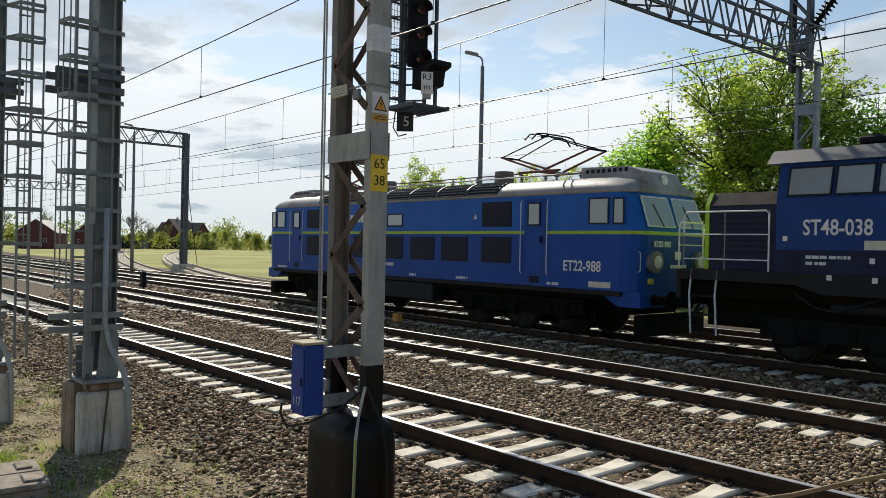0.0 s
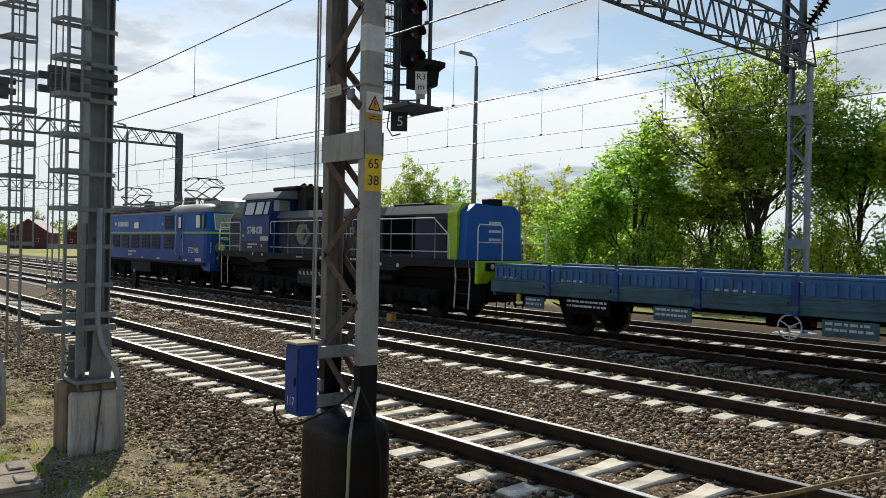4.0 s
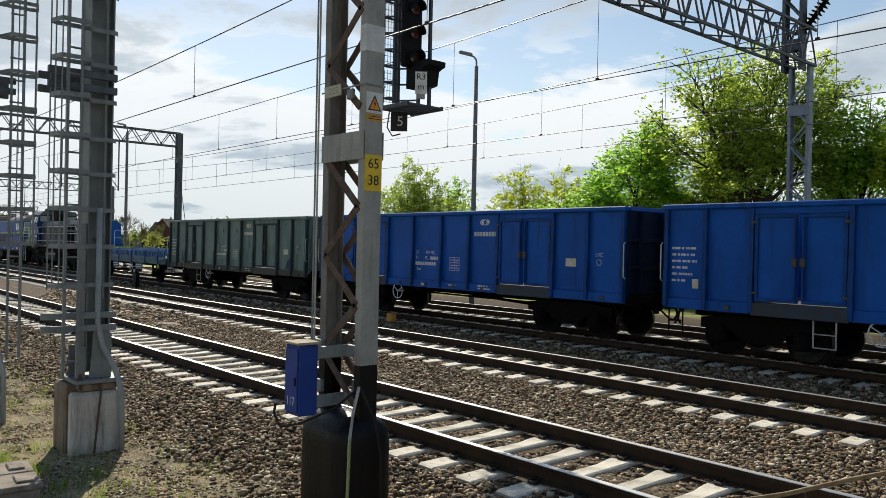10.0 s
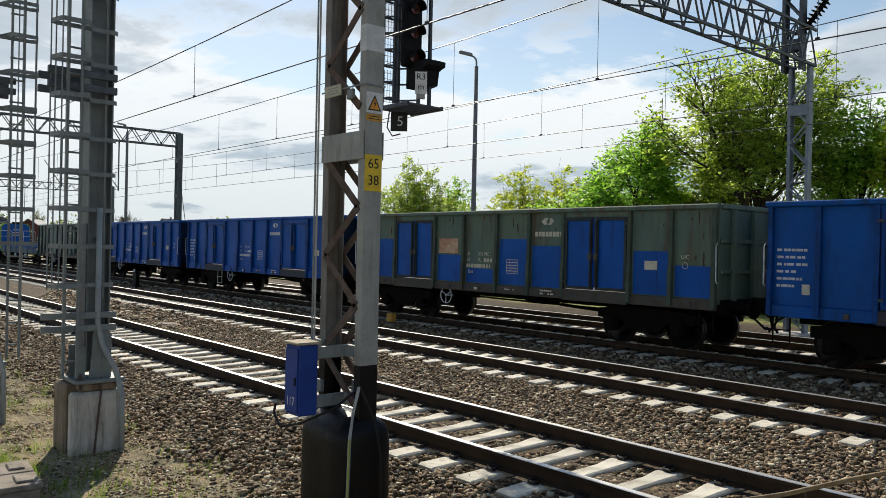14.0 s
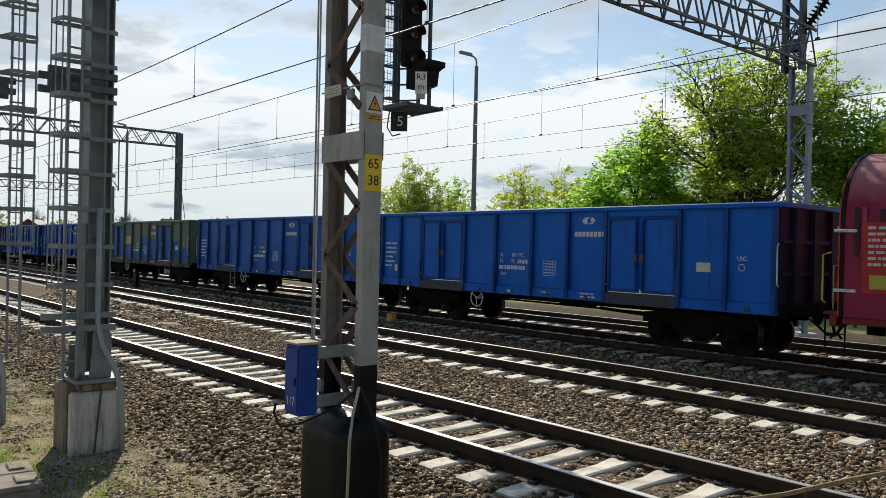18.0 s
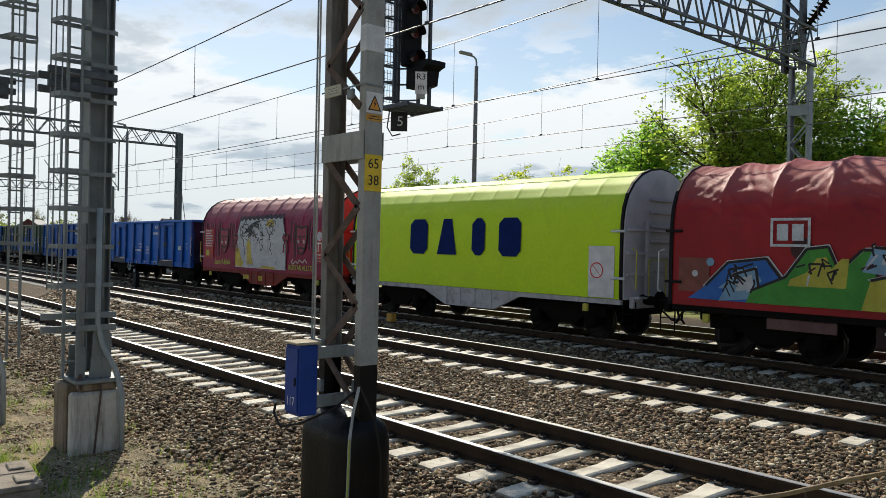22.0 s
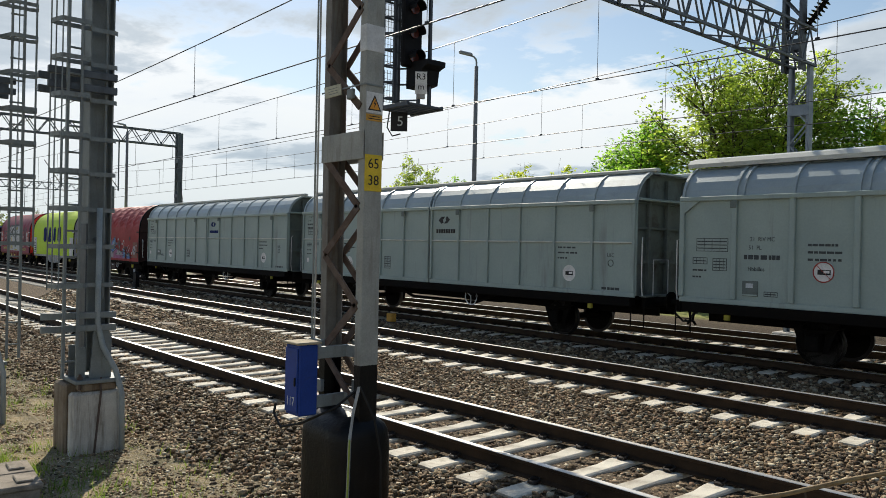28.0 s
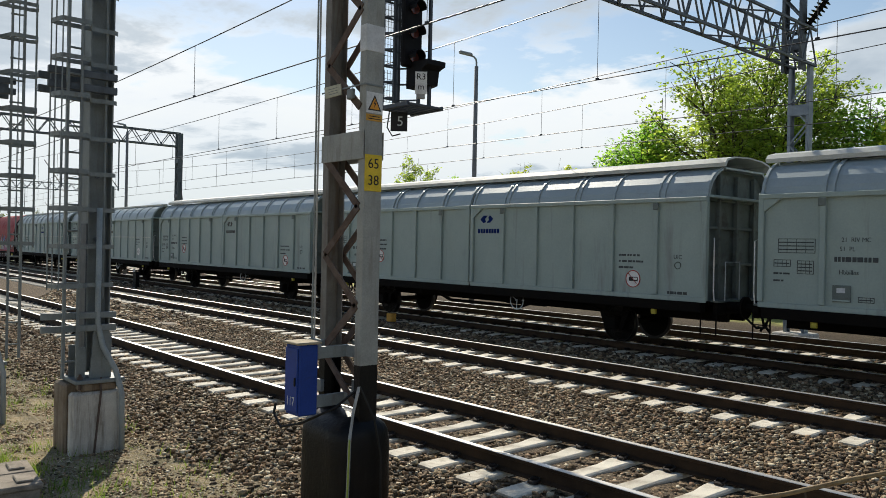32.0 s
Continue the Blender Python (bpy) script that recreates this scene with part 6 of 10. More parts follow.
def open_wagon(s, main, label, accent=None, print_mat="dim_white", seed=0):
    v = vehicle("open_goods_wagon", s, 4.5, label, "goods wagon", "open wagons of the train")
    mat = M[main]
    # blue wagons get end walls of a much darker blue than their sides
    em = M["end_blue"] if "blue" in main else mat
    top, low, sill = 3.12, 1.20, 0.97
    edges = [-6.5, *POSTS, 6.5]
    for side in (-1, 1):
        y = side * 1.40
        for i, (a, b) in enumerate(zip(edges, edges[1:])):
            if any(a - 0.1 < d[0] and d[3] < b + 0.1 for d in DOORS):
                continue
            m = mat
            blk("side_panel", v, m, a + 0.005, b - 0.005, side * 1.365 - 0.025, side * 1.365 + 0.025, low, top, 0.004)
        for d in DOORS:
            for k, (a, b) in enumerate(((d[0], d[1]), (d[2], d[3]))):
                dm = M["wagon_blue"] if accent else mat
                fm = M["post_dark"] if main in ("wagon_teal", "wagon_olive") else M["post_blue"]
                leaf = blk("door_leaf", v, dm, a, b, y - 0.035, y + 0.035, 1.24, 2.98, 0.006)
                for x0, x1, z0, z1 in ((a, a + 0.07, 1.24, 2.98), (b - 0.07, b, 1.24, 2.98), (a + 0.07, b - 0.07, 1.24, 1.31), (a + 0.07, b - 0.07, 2.91, 2.98)):
                    blk("door_frame", leaf, fm, x0, x1, y + side * 0.036, y + side * 0.075, z0, z1, 0.006)
                hx = b - 0.03 if k == 0 else a + 0.03
                blk("lock_bar", leaf, fm, hx - 0.02, hx + 0.02, y + side * 0.078, y + side * 0.12, 1.3, 2.9, 0.006)
                blk("latch", leaf, "sill_grey", hx - 0.05, hx + 0.05, y + side * 0.08, y + side * 0.14, 1.95, 2.12, 0.01)
                for hz in (1.38, 2.80):
                    blk("hinge", leaf, "sill_grey", (a if k == 0 else b) - 0.06, (a if k == 0 else b) + 0.06, y + side * 0.076, y + side * 0.105, hz, hz + 0.05, 0.005)
            blk("door_header", v, mat, d[0] - 0.06, d[3] + 0.06, y - 0.03, y + 0.03, 2.985, top, 0.004)
        for p in (-6.46, *POSTS, 6.46):
            ps = Solid()
            ps.extrude([(y, sill + 0.02), (y + side * 0.11, sill + 0.04), (y + side * 0.11, 1.75), (y + side * 0.085, 1.9), (y + side * 0.075, top), (side * 1.37, top), (side * 1.37, low), (y, low)], "x", p - 0.045, p + 0.045)
            part("post", ps, M[{"wagon_teal": "post_dark", "wagon_olive": "post_olive"}.get(main, "post_blue")], v)
        blk("top_rail", v, mat, -6.56, 6.56, y - 0.05, y + side * 0.10 if side > 0 else y + 0.05, top, top + 0.11, 0.02) if side > 0 else blk("top_rail", v, mat, -6.56, 6.56, y - 0.10, y + 0.05, top, top + 0.11, 0.02)
        blk("sole_bar", v, mat if "blue" in main else "sill_grey", -6.5, 6.5, y - 0.05, y + 0.05, sill, low - 0.004, 0.01)
        for d in DOORS:
            blk("door_sill", v, "sill_blue" if "blue" in main else "sill_grey", d[0] - 0.05, d[3] + 0.05, y + side * 0.052, y + side * 0.10, sill - 0.02, low + 0.01, 0.008)
        for p in (-5.0, -1.9, -0.65, 0.6, 1.8, 5.9):
            blk("rope_hook", v, "sill_grey", p - 0.05, p + 0.05, y + side * 0.052, y + side * 0.085, sill + 0.04, sill + 0.15, 0.01)
    for k in (-1, 1):
        x = k * 6.5
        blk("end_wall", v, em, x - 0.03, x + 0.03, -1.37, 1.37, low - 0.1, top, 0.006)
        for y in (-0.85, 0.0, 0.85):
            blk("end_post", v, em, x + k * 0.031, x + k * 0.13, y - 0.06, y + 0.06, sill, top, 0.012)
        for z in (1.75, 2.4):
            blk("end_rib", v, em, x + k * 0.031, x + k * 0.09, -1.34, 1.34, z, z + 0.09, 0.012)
        blk("end_top_rail", v, mat, x - 0.06, x + 0.10, -1.34, 1.34, top, top + 0.11, 0.02)
        blk("headstock", v, "underframe", x - 0.1, x + k * 0.05 + 0.05, -1.3, 1.3, 0.92, 1.2, 0.02)
        draw_gear(v, x + k * 0.08, k)
        grab_rail(v, [(x + k * 0.05, -1.47, 1.55), (x + k * 0.05, -1.53, 1.6), (x + k * 0.05, -1.53, 2.35), (x + k * 0.05, -1.47, 2.4)])
        foot_step(v, x - k * 0.25, 0.45, -1.36, 0.34, 0.5)
    blk("floor", v, "sill_grey", -6.45, 6.45, -1.37, 1.37, 1.16, 1.22, 0.0)
    for y in (-0.4, 0.4):
        blk("centre_sill", v, "underframe", -6.3, 6.3, y - 0.06, y + 0.06, 0.78, 1.14, 0.01)
    for x in (-1.2, 1.3):
        blk("cross_member", v, "underframe", x - 0.08, x + 0.08, -1.34, 1.34, 0.86, 1.15, 0.01)
    t = Solid()
    t.tube((-0.6, 0.55, 0.78), (0.5, 0.55, 0.78), 0.17, 14)
    part("air_tank", t, M["underframe"], v)
    t = Solid()
    t.tube((-3.6, 0.0, 0.72), (3.4, 0.1, 0.66), 0.03, 6).beam((1.6, -0.6, 0.75), (2.6, -0.2, 0.65), 0.05, 0.08)
    part("brake_rod", t, M["underframe"], v)
    bogie(v, -4.5), bogie(v, 4.5)
    brake_wheel(v, -2.05, 0.80)
    foot_step(v, -3.05, 0.42, -1.42, 0.42, 0.52, "cable_grey" if seed % 2 else "underframe")
    # markings
    y = -1.397 if accent else -1.392
    for z, a, b in ((2.02, "31", "RIV MC"), (1.855, "51", "PL")):
        lettering("inscription", a, 0.15, M[print_mat], v, pose(-1.13, y - 0.003, z), 0.001, squeeze=0.9)
        lettering("inscription", b, 0.15, M[print_mat], v, pose(-0.52 if len(b) > 2 else -0.69, y - 0.003, z), 0.001, squeeze=0.9)
    print_lines(v, print_mat, -0.52, 1.855, (0.35,), 0.10, y, 0.165, seed)
    print_lines(v, print_mat, -1.22, 1.69, (0.95,), 0.10, y, 0.165, seed)
    lettering("inscription", "Eaos", 0.13, M[print_mat], v, pose(-1.05, y - 0.003, 1.525), 0.001, squeeze=0.85)
    print_lines(v, print_mat, 0.36, 1.10, (0.34,), 0.035, -1.452, 0.06, seed + 7)
    print_lines(v, print_mat, 1.62, 1.135, (0.42, 0.48), 0.04, -1.452, 0.075, seed + 8)
    blk("tare_frame", v, print_mat, -0.85, -0.68, -1.456, -1.452, 1.03, 1.10, 0.0)
    label_grid(v, print_mat, 0.36, 1.52, 0.42, 0.38, y)
    emblem(v, print_mat, 1.80, 2.90, 0.42, y)
    brand_bar(v, print_mat, 1.38, 2.58, 0.95, 0.12, 8, y)
    print_lines(v, print_mat, -6.35, 2.28, (0.6, 0.55, 0.6, 0.4, 0.5, 0.35), 0.05, y, 0.14, seed + 3)
    blk("document_holder", v, "cream_label", -5.85, -5.70, y - 0.012, y - 0.002, 1.42, 1.62, 0.002)
    blk("paper_label", v, "cream_label", 4.72, 5.05, y - 0.008, y - 0.002, 1.78, 1.98, 0.0)
    lettering("inscription", "UIC", 0.13, M[print_mat], v, pose(5.75, y - 0.003, 2.08), 0.001)
    r = Solid()
    r.pipe([(5.75 + 0.07 * math.cos(a), y - 0.004, 1.90 + 0.07 * math.sin(a)) for a in np.linspace(0, 2 * math.pi, 13)], 0.008, 4)
    part("class_mark", r, M[print_mat], v)
    return v


def accents(v):
    """The blue replacement panels and the worn label of the olive wagon."""
    y = -1.391
    for x0, x1, z0, z1 in ((-6.44, -5.60, 1.22, 1.62), (-5.44, -4.58, 1.22, 2.42), (-2.48, -1.40, 1.22, 1.98), (-1.22, -0.08, 1.22, 1.62), (0.08, 1.12, 1.22, 2.45), (1.28, 2.28, 1.22, 2.28), (4.41, 5.34, 1.22, 2.20), (5.50, 6.40, 1.22, 1.9)):
        blk("blue_patch", v, "wagon_blue", x0, x1, y - 0.004, y, z0, z1, 0.0, "newer blue paint patch")
    blk("worn_label", v, "rust_label", -2.42, -1.60, y - 0.008, y - 0.005, 2.02, 2.45, 0.0, "peeling rust-red and cream label")


def rust_chips(v, seed, n):
    """Bare rusty chips where the paint has been knocked off the sheets."""
    rng = random.Random(seed)
    for k in range(n):
        bay = rng.choice((-6.0, -5.0, -1.95, -0.65, 0.6, 1.8, 4.9, 5.95))
        x, z = bay + rng.uniform(-0.3, 0.3), rng.choice((rng.uniform(1.3, 3.0), rng.uniform(2.6, 3.05)))
        w, h = rng.uniform(0.006, 0.026), rng.uniform(0.03, 0.26) * rng.choice((0.4, 1.0))
        s = Solid()
        s.extrude([(x - w, z), (x - w * 0.3, z - h * 0.6), (x + w * 0.8, z - h * 0.2), (x + w, z + h * 0.4), (x, z + h * 0.7)], "y", -1.3945, -1.3905)
        part("rust_chip", s, M["rust_patch"], v)


def teal_stains(v):
    y = -1.391
    for x, z0, z1, w in ((-5.0, 1.25, 1.9, 0.22), (-2.75, 1.22, 2.2, 0.12), (1.9, 2.0, 2.4, 0.08), (5.1, 1.22, 1.6, 0.5)):
        s = Solid()
        s.extrude([(x - w / 2, z0), (x + w / 2, z0), (x + w * 0.3, (z0 + z1) / 2), (x + w * 0.1, z1), (x - w * 0.2, z1 * 0.97)], "y", y - 0.003, y)
        part("stain", s, M["stain_blue"], v, "dark blue spilled paint")


M["stain_blue"] = surface("stain_blue", (0.01, 0.03, 0.09), 0.6, bump=0.0)
w0 = open_wagon(27.70, "wagon_teal", "dirty grey-green open goods wagon with side doors", None, "cream_label", 1)
teal_stains(w0), rust_chips(w0, 4, 26)
open_wagon(41.72, "wagon_blue", "bright blue open goods wagon with white lettering", seed=2)
open_wagon(55.80, "wagon_blue", "bright blue open goods wagon with white lettering", seed=3)
w3 = open_wagon(69.90, "wagon_olive", "patched olive open goods wagon with bright blue doors", True, "cream_label", 4)
accents(w3), rust_chips(w3, 7, 44)
open_wagon(84.02, "wagon_blue_b", "blue open goods wagon with faded paint", seed=5)
open_wagon(98.16, "wagon_blue_c", "clean blue open goods wagon with white lettering", seed=6)


# ---------- covered wagons ----------
M["print_grey"] = surface("print_grey", (0.055, 0.065, 0.07), 0.6, bump=0.0)
M["van_grey"] = surface("van_grey", (0.315, 0.390, 0.365), 0.5, second=(0.28, 0.35, 0.33), dirt=(0.16, 0.165, 0.155), dirt_amount=0.22, scale=1.0, streaks=True, grain=25, bump=0.06, vary=0.05)
M["van_roof"] = surface("van_roof", (0.36, 0.42, 0.43), 0.36, 0.1, second=(0.32, 0.375, 0.385), dirt=(0.22, 0.24, 0.26), dirt_amount=0.18, scale=1.0, grain=25, bump=0.05, vary=0.05)
M["van_ridge"] = surface("van_ridge", (0.58, 0.60, 0.55), 0.5, scale=1.5, bump=0.05)
# darker than the side walls: the ends' shade is put into this grey-green
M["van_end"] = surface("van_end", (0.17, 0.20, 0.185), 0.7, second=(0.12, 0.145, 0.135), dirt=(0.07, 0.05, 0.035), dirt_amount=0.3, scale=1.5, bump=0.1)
VAN_ARC = [(1.44, 3.36), (1.40, 3.52), (1.31, 3.70), (1.16, 3.86), (0.98, 3.97), (0.86, 4.02)]


def arc_sheet(s, side, x0, x1, arc=VAN_ARC, t=0.03, lift=0.0):
    outer = [(side * (y + lift), z + lift) for y, z in arc]
    inner = [(side * (y - t), z - t * 0.6) for y, z in arc[::-1]]
    return s.extrude(outer + inner, "x", x0, x1)


def sliding_van(s, kind, label, print_mat="print_grey", logo="black", seed=0):
    v = vehicle("sliding_wall_van", s, 4.6, label, "goods wagon", "grey vans of the train")
    H = 7.3
    for side in (-1, 1):
        y = side * 1.42
        for k in (-1, 1):
            a, b = (-H, -0.035) if k < 0 else (0.035, H)
            yy = y if k < 0 else y + side * 0.012
            wall = blk("sliding_wall", v, "van_grey", a, b, yy - 0.03, yy + 0.03, 1.17, 3.36, 0.008, "grey sliding side wall")
            up = Solid()
            arc_sheet(up, side, a, b, lift=0.0 if k < 0 else 0.01)
            part("curved_upper_wall", up, M["van_roof"], wall, "pale blue-grey curved upper wall", smooth=False)
            n = 6
            for i in range(n + 1):
                x = a + 0.05 + (b - a - 0.1) * i / n
                w = 0.035 if kind == "ribbed" else 0.055
                blk("rib", wall, "van_grey", x - w, x + w, yy + side * 0.031, yy + side * (0.085 if kind == "ribbed" else 0.10), 1.25, 3.30, 0.012)
                r = Solid()
                arc_sheet(r, side, x - 0.03, x + 0.03, lift=0.03)
                part("upper_rib", r, M["van_roof"], wall)
                if kind != "ribbed" and i in (1, 3, 5):
                    r = Solid()
                    arc_sheet(r, side, x + 0.13, x + 0.19, lift=0.03)
                    part("upper_rib", r, M["van_roof"], wall)
            blk("top_flange", wall, "van_grey", a, b, yy + side * 0.031, yy + side * 0.115, 3.28, 3.38, 0.012)
            blk("bottom_flange", wall, "van_grey", a, b, yy + side * 0.031, yy + side * 0.07, 1.13, 1.24, 0.01)
            if kind == "ribbed":
                for i in range(n):
                    x0 = a + 0.05 + (b - a - 0.1) * i / n
                    x1 = a + 0.05 + (b - a - 0.1) * (i + 1) / n
                    # pale ridge colour paints the bright highlight along the mid rail
                    blk("mid_rail", wall, "van_ridge", x0 + 0.04, x1 - 0.04, yy + side * 0.031, yy + side * 0.085, 2.365, 2.405, 0.008)
            else:
                for e, q in ((a, 1), (b, -1)):
                    g = Solid()
                    g.extrude([(e + q * 0.06, 3.28), (e + q * 0.45, 3.28), (e + q * 0.06, 3.0)], "y", yy + side * 0.031, yy + side * 0.09)
                    part("corner_gusset", g, M["van_grey"], wall)
            for x in (a + (b - a) * 0.17, a + (b - a) * 0.83):
                blk("lifting_eye", wall, "van_end", x - 0.07, x + 0.07, yy + side * 0.10, yy + side * 0.125, 3.12, 3.27, 0.03)
        blk("centre_post", v, "van_end", -0.033, 0.033, y - 0.05, y + 0.02, 1.17, 3.36, 0.0)
        blk("sole_bar", v, "underframe", -7.2, 7.2, y - 0.12, y - 0.02 if side > 0 else y + 0.10, 0.92, 1.13, 0.01)
        for x in (-6.2, -2.2, 1.9, 6.0):
            blk("rope_hook", v, "yellow_dull" if x in (-6.2, 6.0) else "underframe", x - 0.06, x + 0.06, y - 0.02 * side, y + side * 0.05, 0.80, 0.98, 0.01)
    blk("roof_deck", v, "van_roof", -7.34, 7.34, -0.84, 0.84, 4.0, 4.05, 0.01)
    if kind == "ribbed":
        for side in (-1, 1):
            blk("roof_rail", v, "van_ridge", -7.42, 7.42, side * 0.80 - 0.09, side * 0.80 + 0.09, 4.05, 4.14, 0.02, "pale guide rail along the roof")
    else:
        cap = Solid()
        over = [(-1.02, 4.045), (-1.03, 4.13), (-0.94, 4.22), (-0.6, 4.29), (0.0, 4.32), (0.6, 4.29), (0.94, 4.22), (1.03, 4.13), (1.02, 4.045)]
        cap.extrude(over + [(y * 0.95, z - 0.03 if abs(y) < 1 else 4.05) for y, z in over[::-1]], "x", -7.42, 7.42)
        part("roof_cap", cap, M["van_ridge"], v, "pale overhanging roof cap")
    blk("floor", v, "underframe", -7.3, 7.3, -1.36, 1.36, 1.08, 1.16, 0.0)
    for y in (-0.35, 0.35):
        blk("centre_sill", v, "underframe", -7.2, 7.2, y - 0.06, y + 0.06, 0.66, 1.07, 0.01)
    for k in (-1, 1):
        x = k * 7.06
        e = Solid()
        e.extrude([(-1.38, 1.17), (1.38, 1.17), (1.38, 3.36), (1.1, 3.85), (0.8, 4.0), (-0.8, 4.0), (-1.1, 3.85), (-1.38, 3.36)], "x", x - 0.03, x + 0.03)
        part("end_wall", e, M["van_end"], v, "grey-green end wall, its shade put into a darker colour")
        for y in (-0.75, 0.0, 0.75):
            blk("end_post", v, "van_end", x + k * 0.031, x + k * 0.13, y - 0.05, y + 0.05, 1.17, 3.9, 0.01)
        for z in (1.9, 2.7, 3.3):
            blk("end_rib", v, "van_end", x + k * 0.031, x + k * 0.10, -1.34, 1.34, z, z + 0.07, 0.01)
        blk("end_platform", v, "van_end", x, x + k * 0.42, -1.30, 1.30, 1.14, 1.18, 0.005)
        blk("end_canopy", v, "van_grey", x, x + k * 0.30, -1.40, 1.40, 3.36, 3.42, 0.01)
        grab_rail(v, [(x + k * 0.36, -1.36, 1.18), (x + k * 0.36, -1.40, 1.4), (x + k * 0.36, -1.40, 2.45), (x + k * 0.30, -1.30, 2.5)], "white")
        grab_rail(v, [(x + k * 0.40, -1.0, 1.18), (x + k * 0.40, -1.0, 2.0), (x + k * 0.40, -0.4, 2.0), (x + k * 0.40, -0.4, 1.18)], "dim_white")
        blk("headstock", v, "underframe", x + k * 0.30, x + k * 0.42, -1.3, 1.3, 0.88, 1.13, 0.02)
        draw_gear(v, x + k * 0.32, k)
        foot_step(v, x + k * 0.22, 0.45, -1.34, 0.36, 0.6)
        single_axle(v, k * 4.6)
    t = Solid()
    t.tube((-0.4, 0.5, 0.72), (1.1, 0.5, 0.72), 0.18, 14)
    part("air_tank", t, M["underframe"], v)
    t = Solid()
    t.tube((-4.2, 0.0, 0.66), (4.2, 0.05, 0.62), 0.03, 6)
    part("brake_rod", t, M["underframe"], v)
    t = Solid()
    for xx in (-2.6, 2.6):
        t.beam((xx, -0.9, 1.0), (xx * 0.55, -0.9, 0.62), 0.06, 0.08)
    t.beam((-1.43, -0.9, 0.62), (1.43, -0.9, 0.62), 0.06, 0.08)
    part("truss_rod", t, M["underframe"], v)
    brake_wheel(v, 1.72, 0.82, -1.36)
    # markings
    y = -1.452
    yr = -1.464
    emblem(v, logo, 0.62, 2.98, 0.5, yr)
    brand_bar(v, logo, 0.28, 2.66, 0.85, 0.12, 8, yr)
    if kind == "ribbed":
        lettering("inscription", "21  RIV MC", 0.09, M[print_mat], v, pose(-6.75, y - 0.003, 3.19), 0.001, squeeze=0.9)
        lettering("inscription", "51  PL", 0.09, M[print_mat], v, pose(-6.86, y - 0.003, 3.05), 0.001, squeeze=0.9)
        print_lines(v, print_mat, -7.0, 2.92, (0.5, 0.48), 0.06, y, 0.13, seed + 1)
        label_grid(v, print_mat, -6.95, 2.55, 0.66, 0.18, y)
        label_grid(v, print_mat, -7.0, 2.12, 0.28, 0.13, y)
        label_grid(v, print_mat, -6.55, 2.17, 0.3, 0.09, y)
        print_lines(v, print_mat, -7.0, 1.99, (0.26, 0.28), 0.035, y, 0.14, seed)
        blk("paper_label", v, "white", -7.0, -6.86, y - 0.004, y - 0.001, 1.54, 1.70, 0.0)
        holder = (-5.95, -5.57, 1.47, 1.77)
        label_grid(v, print_mat, -5.46, 1.47, 0.33, 0.1, y)
        print_lines(v, print_mat, -4.59, 2.25, (0.58, 0.66, 0.36), 0.04, y, 0.13, seed + 2)
        print_lines(v, print_mat, 4.98, 2.25, (0.6, 0.66, 0.36), 0.04, yr, 0.13, seed + 4)
        label_grid(v, print_mat, -2.28, 1.48, 0.33, 0.38, y)
        signs = ((-4.27, y, 1.62), (5.35, yr, 1.62))
    else:
        label_grid(v, print_mat, -6.92, 2.22, 0.72, 0.28, y)
        label_grid(v, print_mat, -7.0, 1.95, 0.34, 0.14, y)
        label_grid(v, print_mat, -6.54, 1.82, 0.32, 0.26, y)
        print_lines(v, print_mat, -7.0, 1.82, (0.32, 0.0, 0.2), 0.035, y, 0.07, seed)
        lettering("inscription", "21  RIV MC", 0.12, M[print_mat], v, pose(-5.47, y - 0.003, 2.48), 0.001, squeeze=0.9)
        lettering("inscription", "51  PL", 0.12, M[print_mat], v, pose(-5.62, y - 0.003, 2.31), 0.001, squeeze=0.9)
        print_lines(v, print_mat, -5.85, 2.12, (0.76,), 0.09, y, 0.15, seed + 1)
        lettering("inscription", "Hbbillns", 0.12, M[print_mat], v, pose(-5.59, y - 0.003, 1.88), 0.001, squeeze=0.9)
        holder = (-5.87, -5.54, 1.33, 1.64)
        label_grid(v, print_mat, -5.42, 1.34, 0.28, 0.1, y)
        print_lines(v, print_mat, -4.57, 2.38, (0.6, 0.66, 0.62), 0.045, y, 0.14, seed + 2)
        print_lines(v, print_mat, 5.05, 2.10, (0.62, 0.7, 0.4), 0.045, yr, 0.14, seed + 4)
        signs = ((-4.27, y, 1.87), (5.45, yr, 1.56))
    x0, x1, z0, z1 = holder
    case = blk("document_holder", v, "van_end", x0, x1, y - 0.02, y, z0, z1, 0.006, "grey framed document holder")
    blk("document", case, "dim_white", x0 + 0.08, x1 - 0.1, y - 0.025, y - 0.021, z1 - 0.14, z1 - 0.05, 0.0)
    blk("holder_lip", case, "van_grey", x0 + 0.01, x1 - 0.01, y - 0.034, y - 0.021, z0 + 0.01, z0 + 0.04, 0.004)
    face = Matrix.Rotation(radians(90), 4, "X")
    for x, yy, z in signs:
        c = Solid()
        c.lathe([(0.02, 0.0), (0.20, 0.0), (0.20, 0.006), (0.02, 0.006)], Matrix.Translation((x, yy + 0.004, z)) @ face, 24)
        disc = part("round_sign", c, M["white"], v, "white round handling sign")
        c = Solid()
        c.box(x - 0.11, x + 0.13, yy - 0.006, yy - 0.003, z - 0.05, z + 0.045)
        part("pictogram", c, M["black"], disc)
        blk("pictogram_field", disc, "white", x + 0.0, x + 0.11, yy - 0.009, yy - 0.0065, z - 0.02, z + 0.03, 0.0)
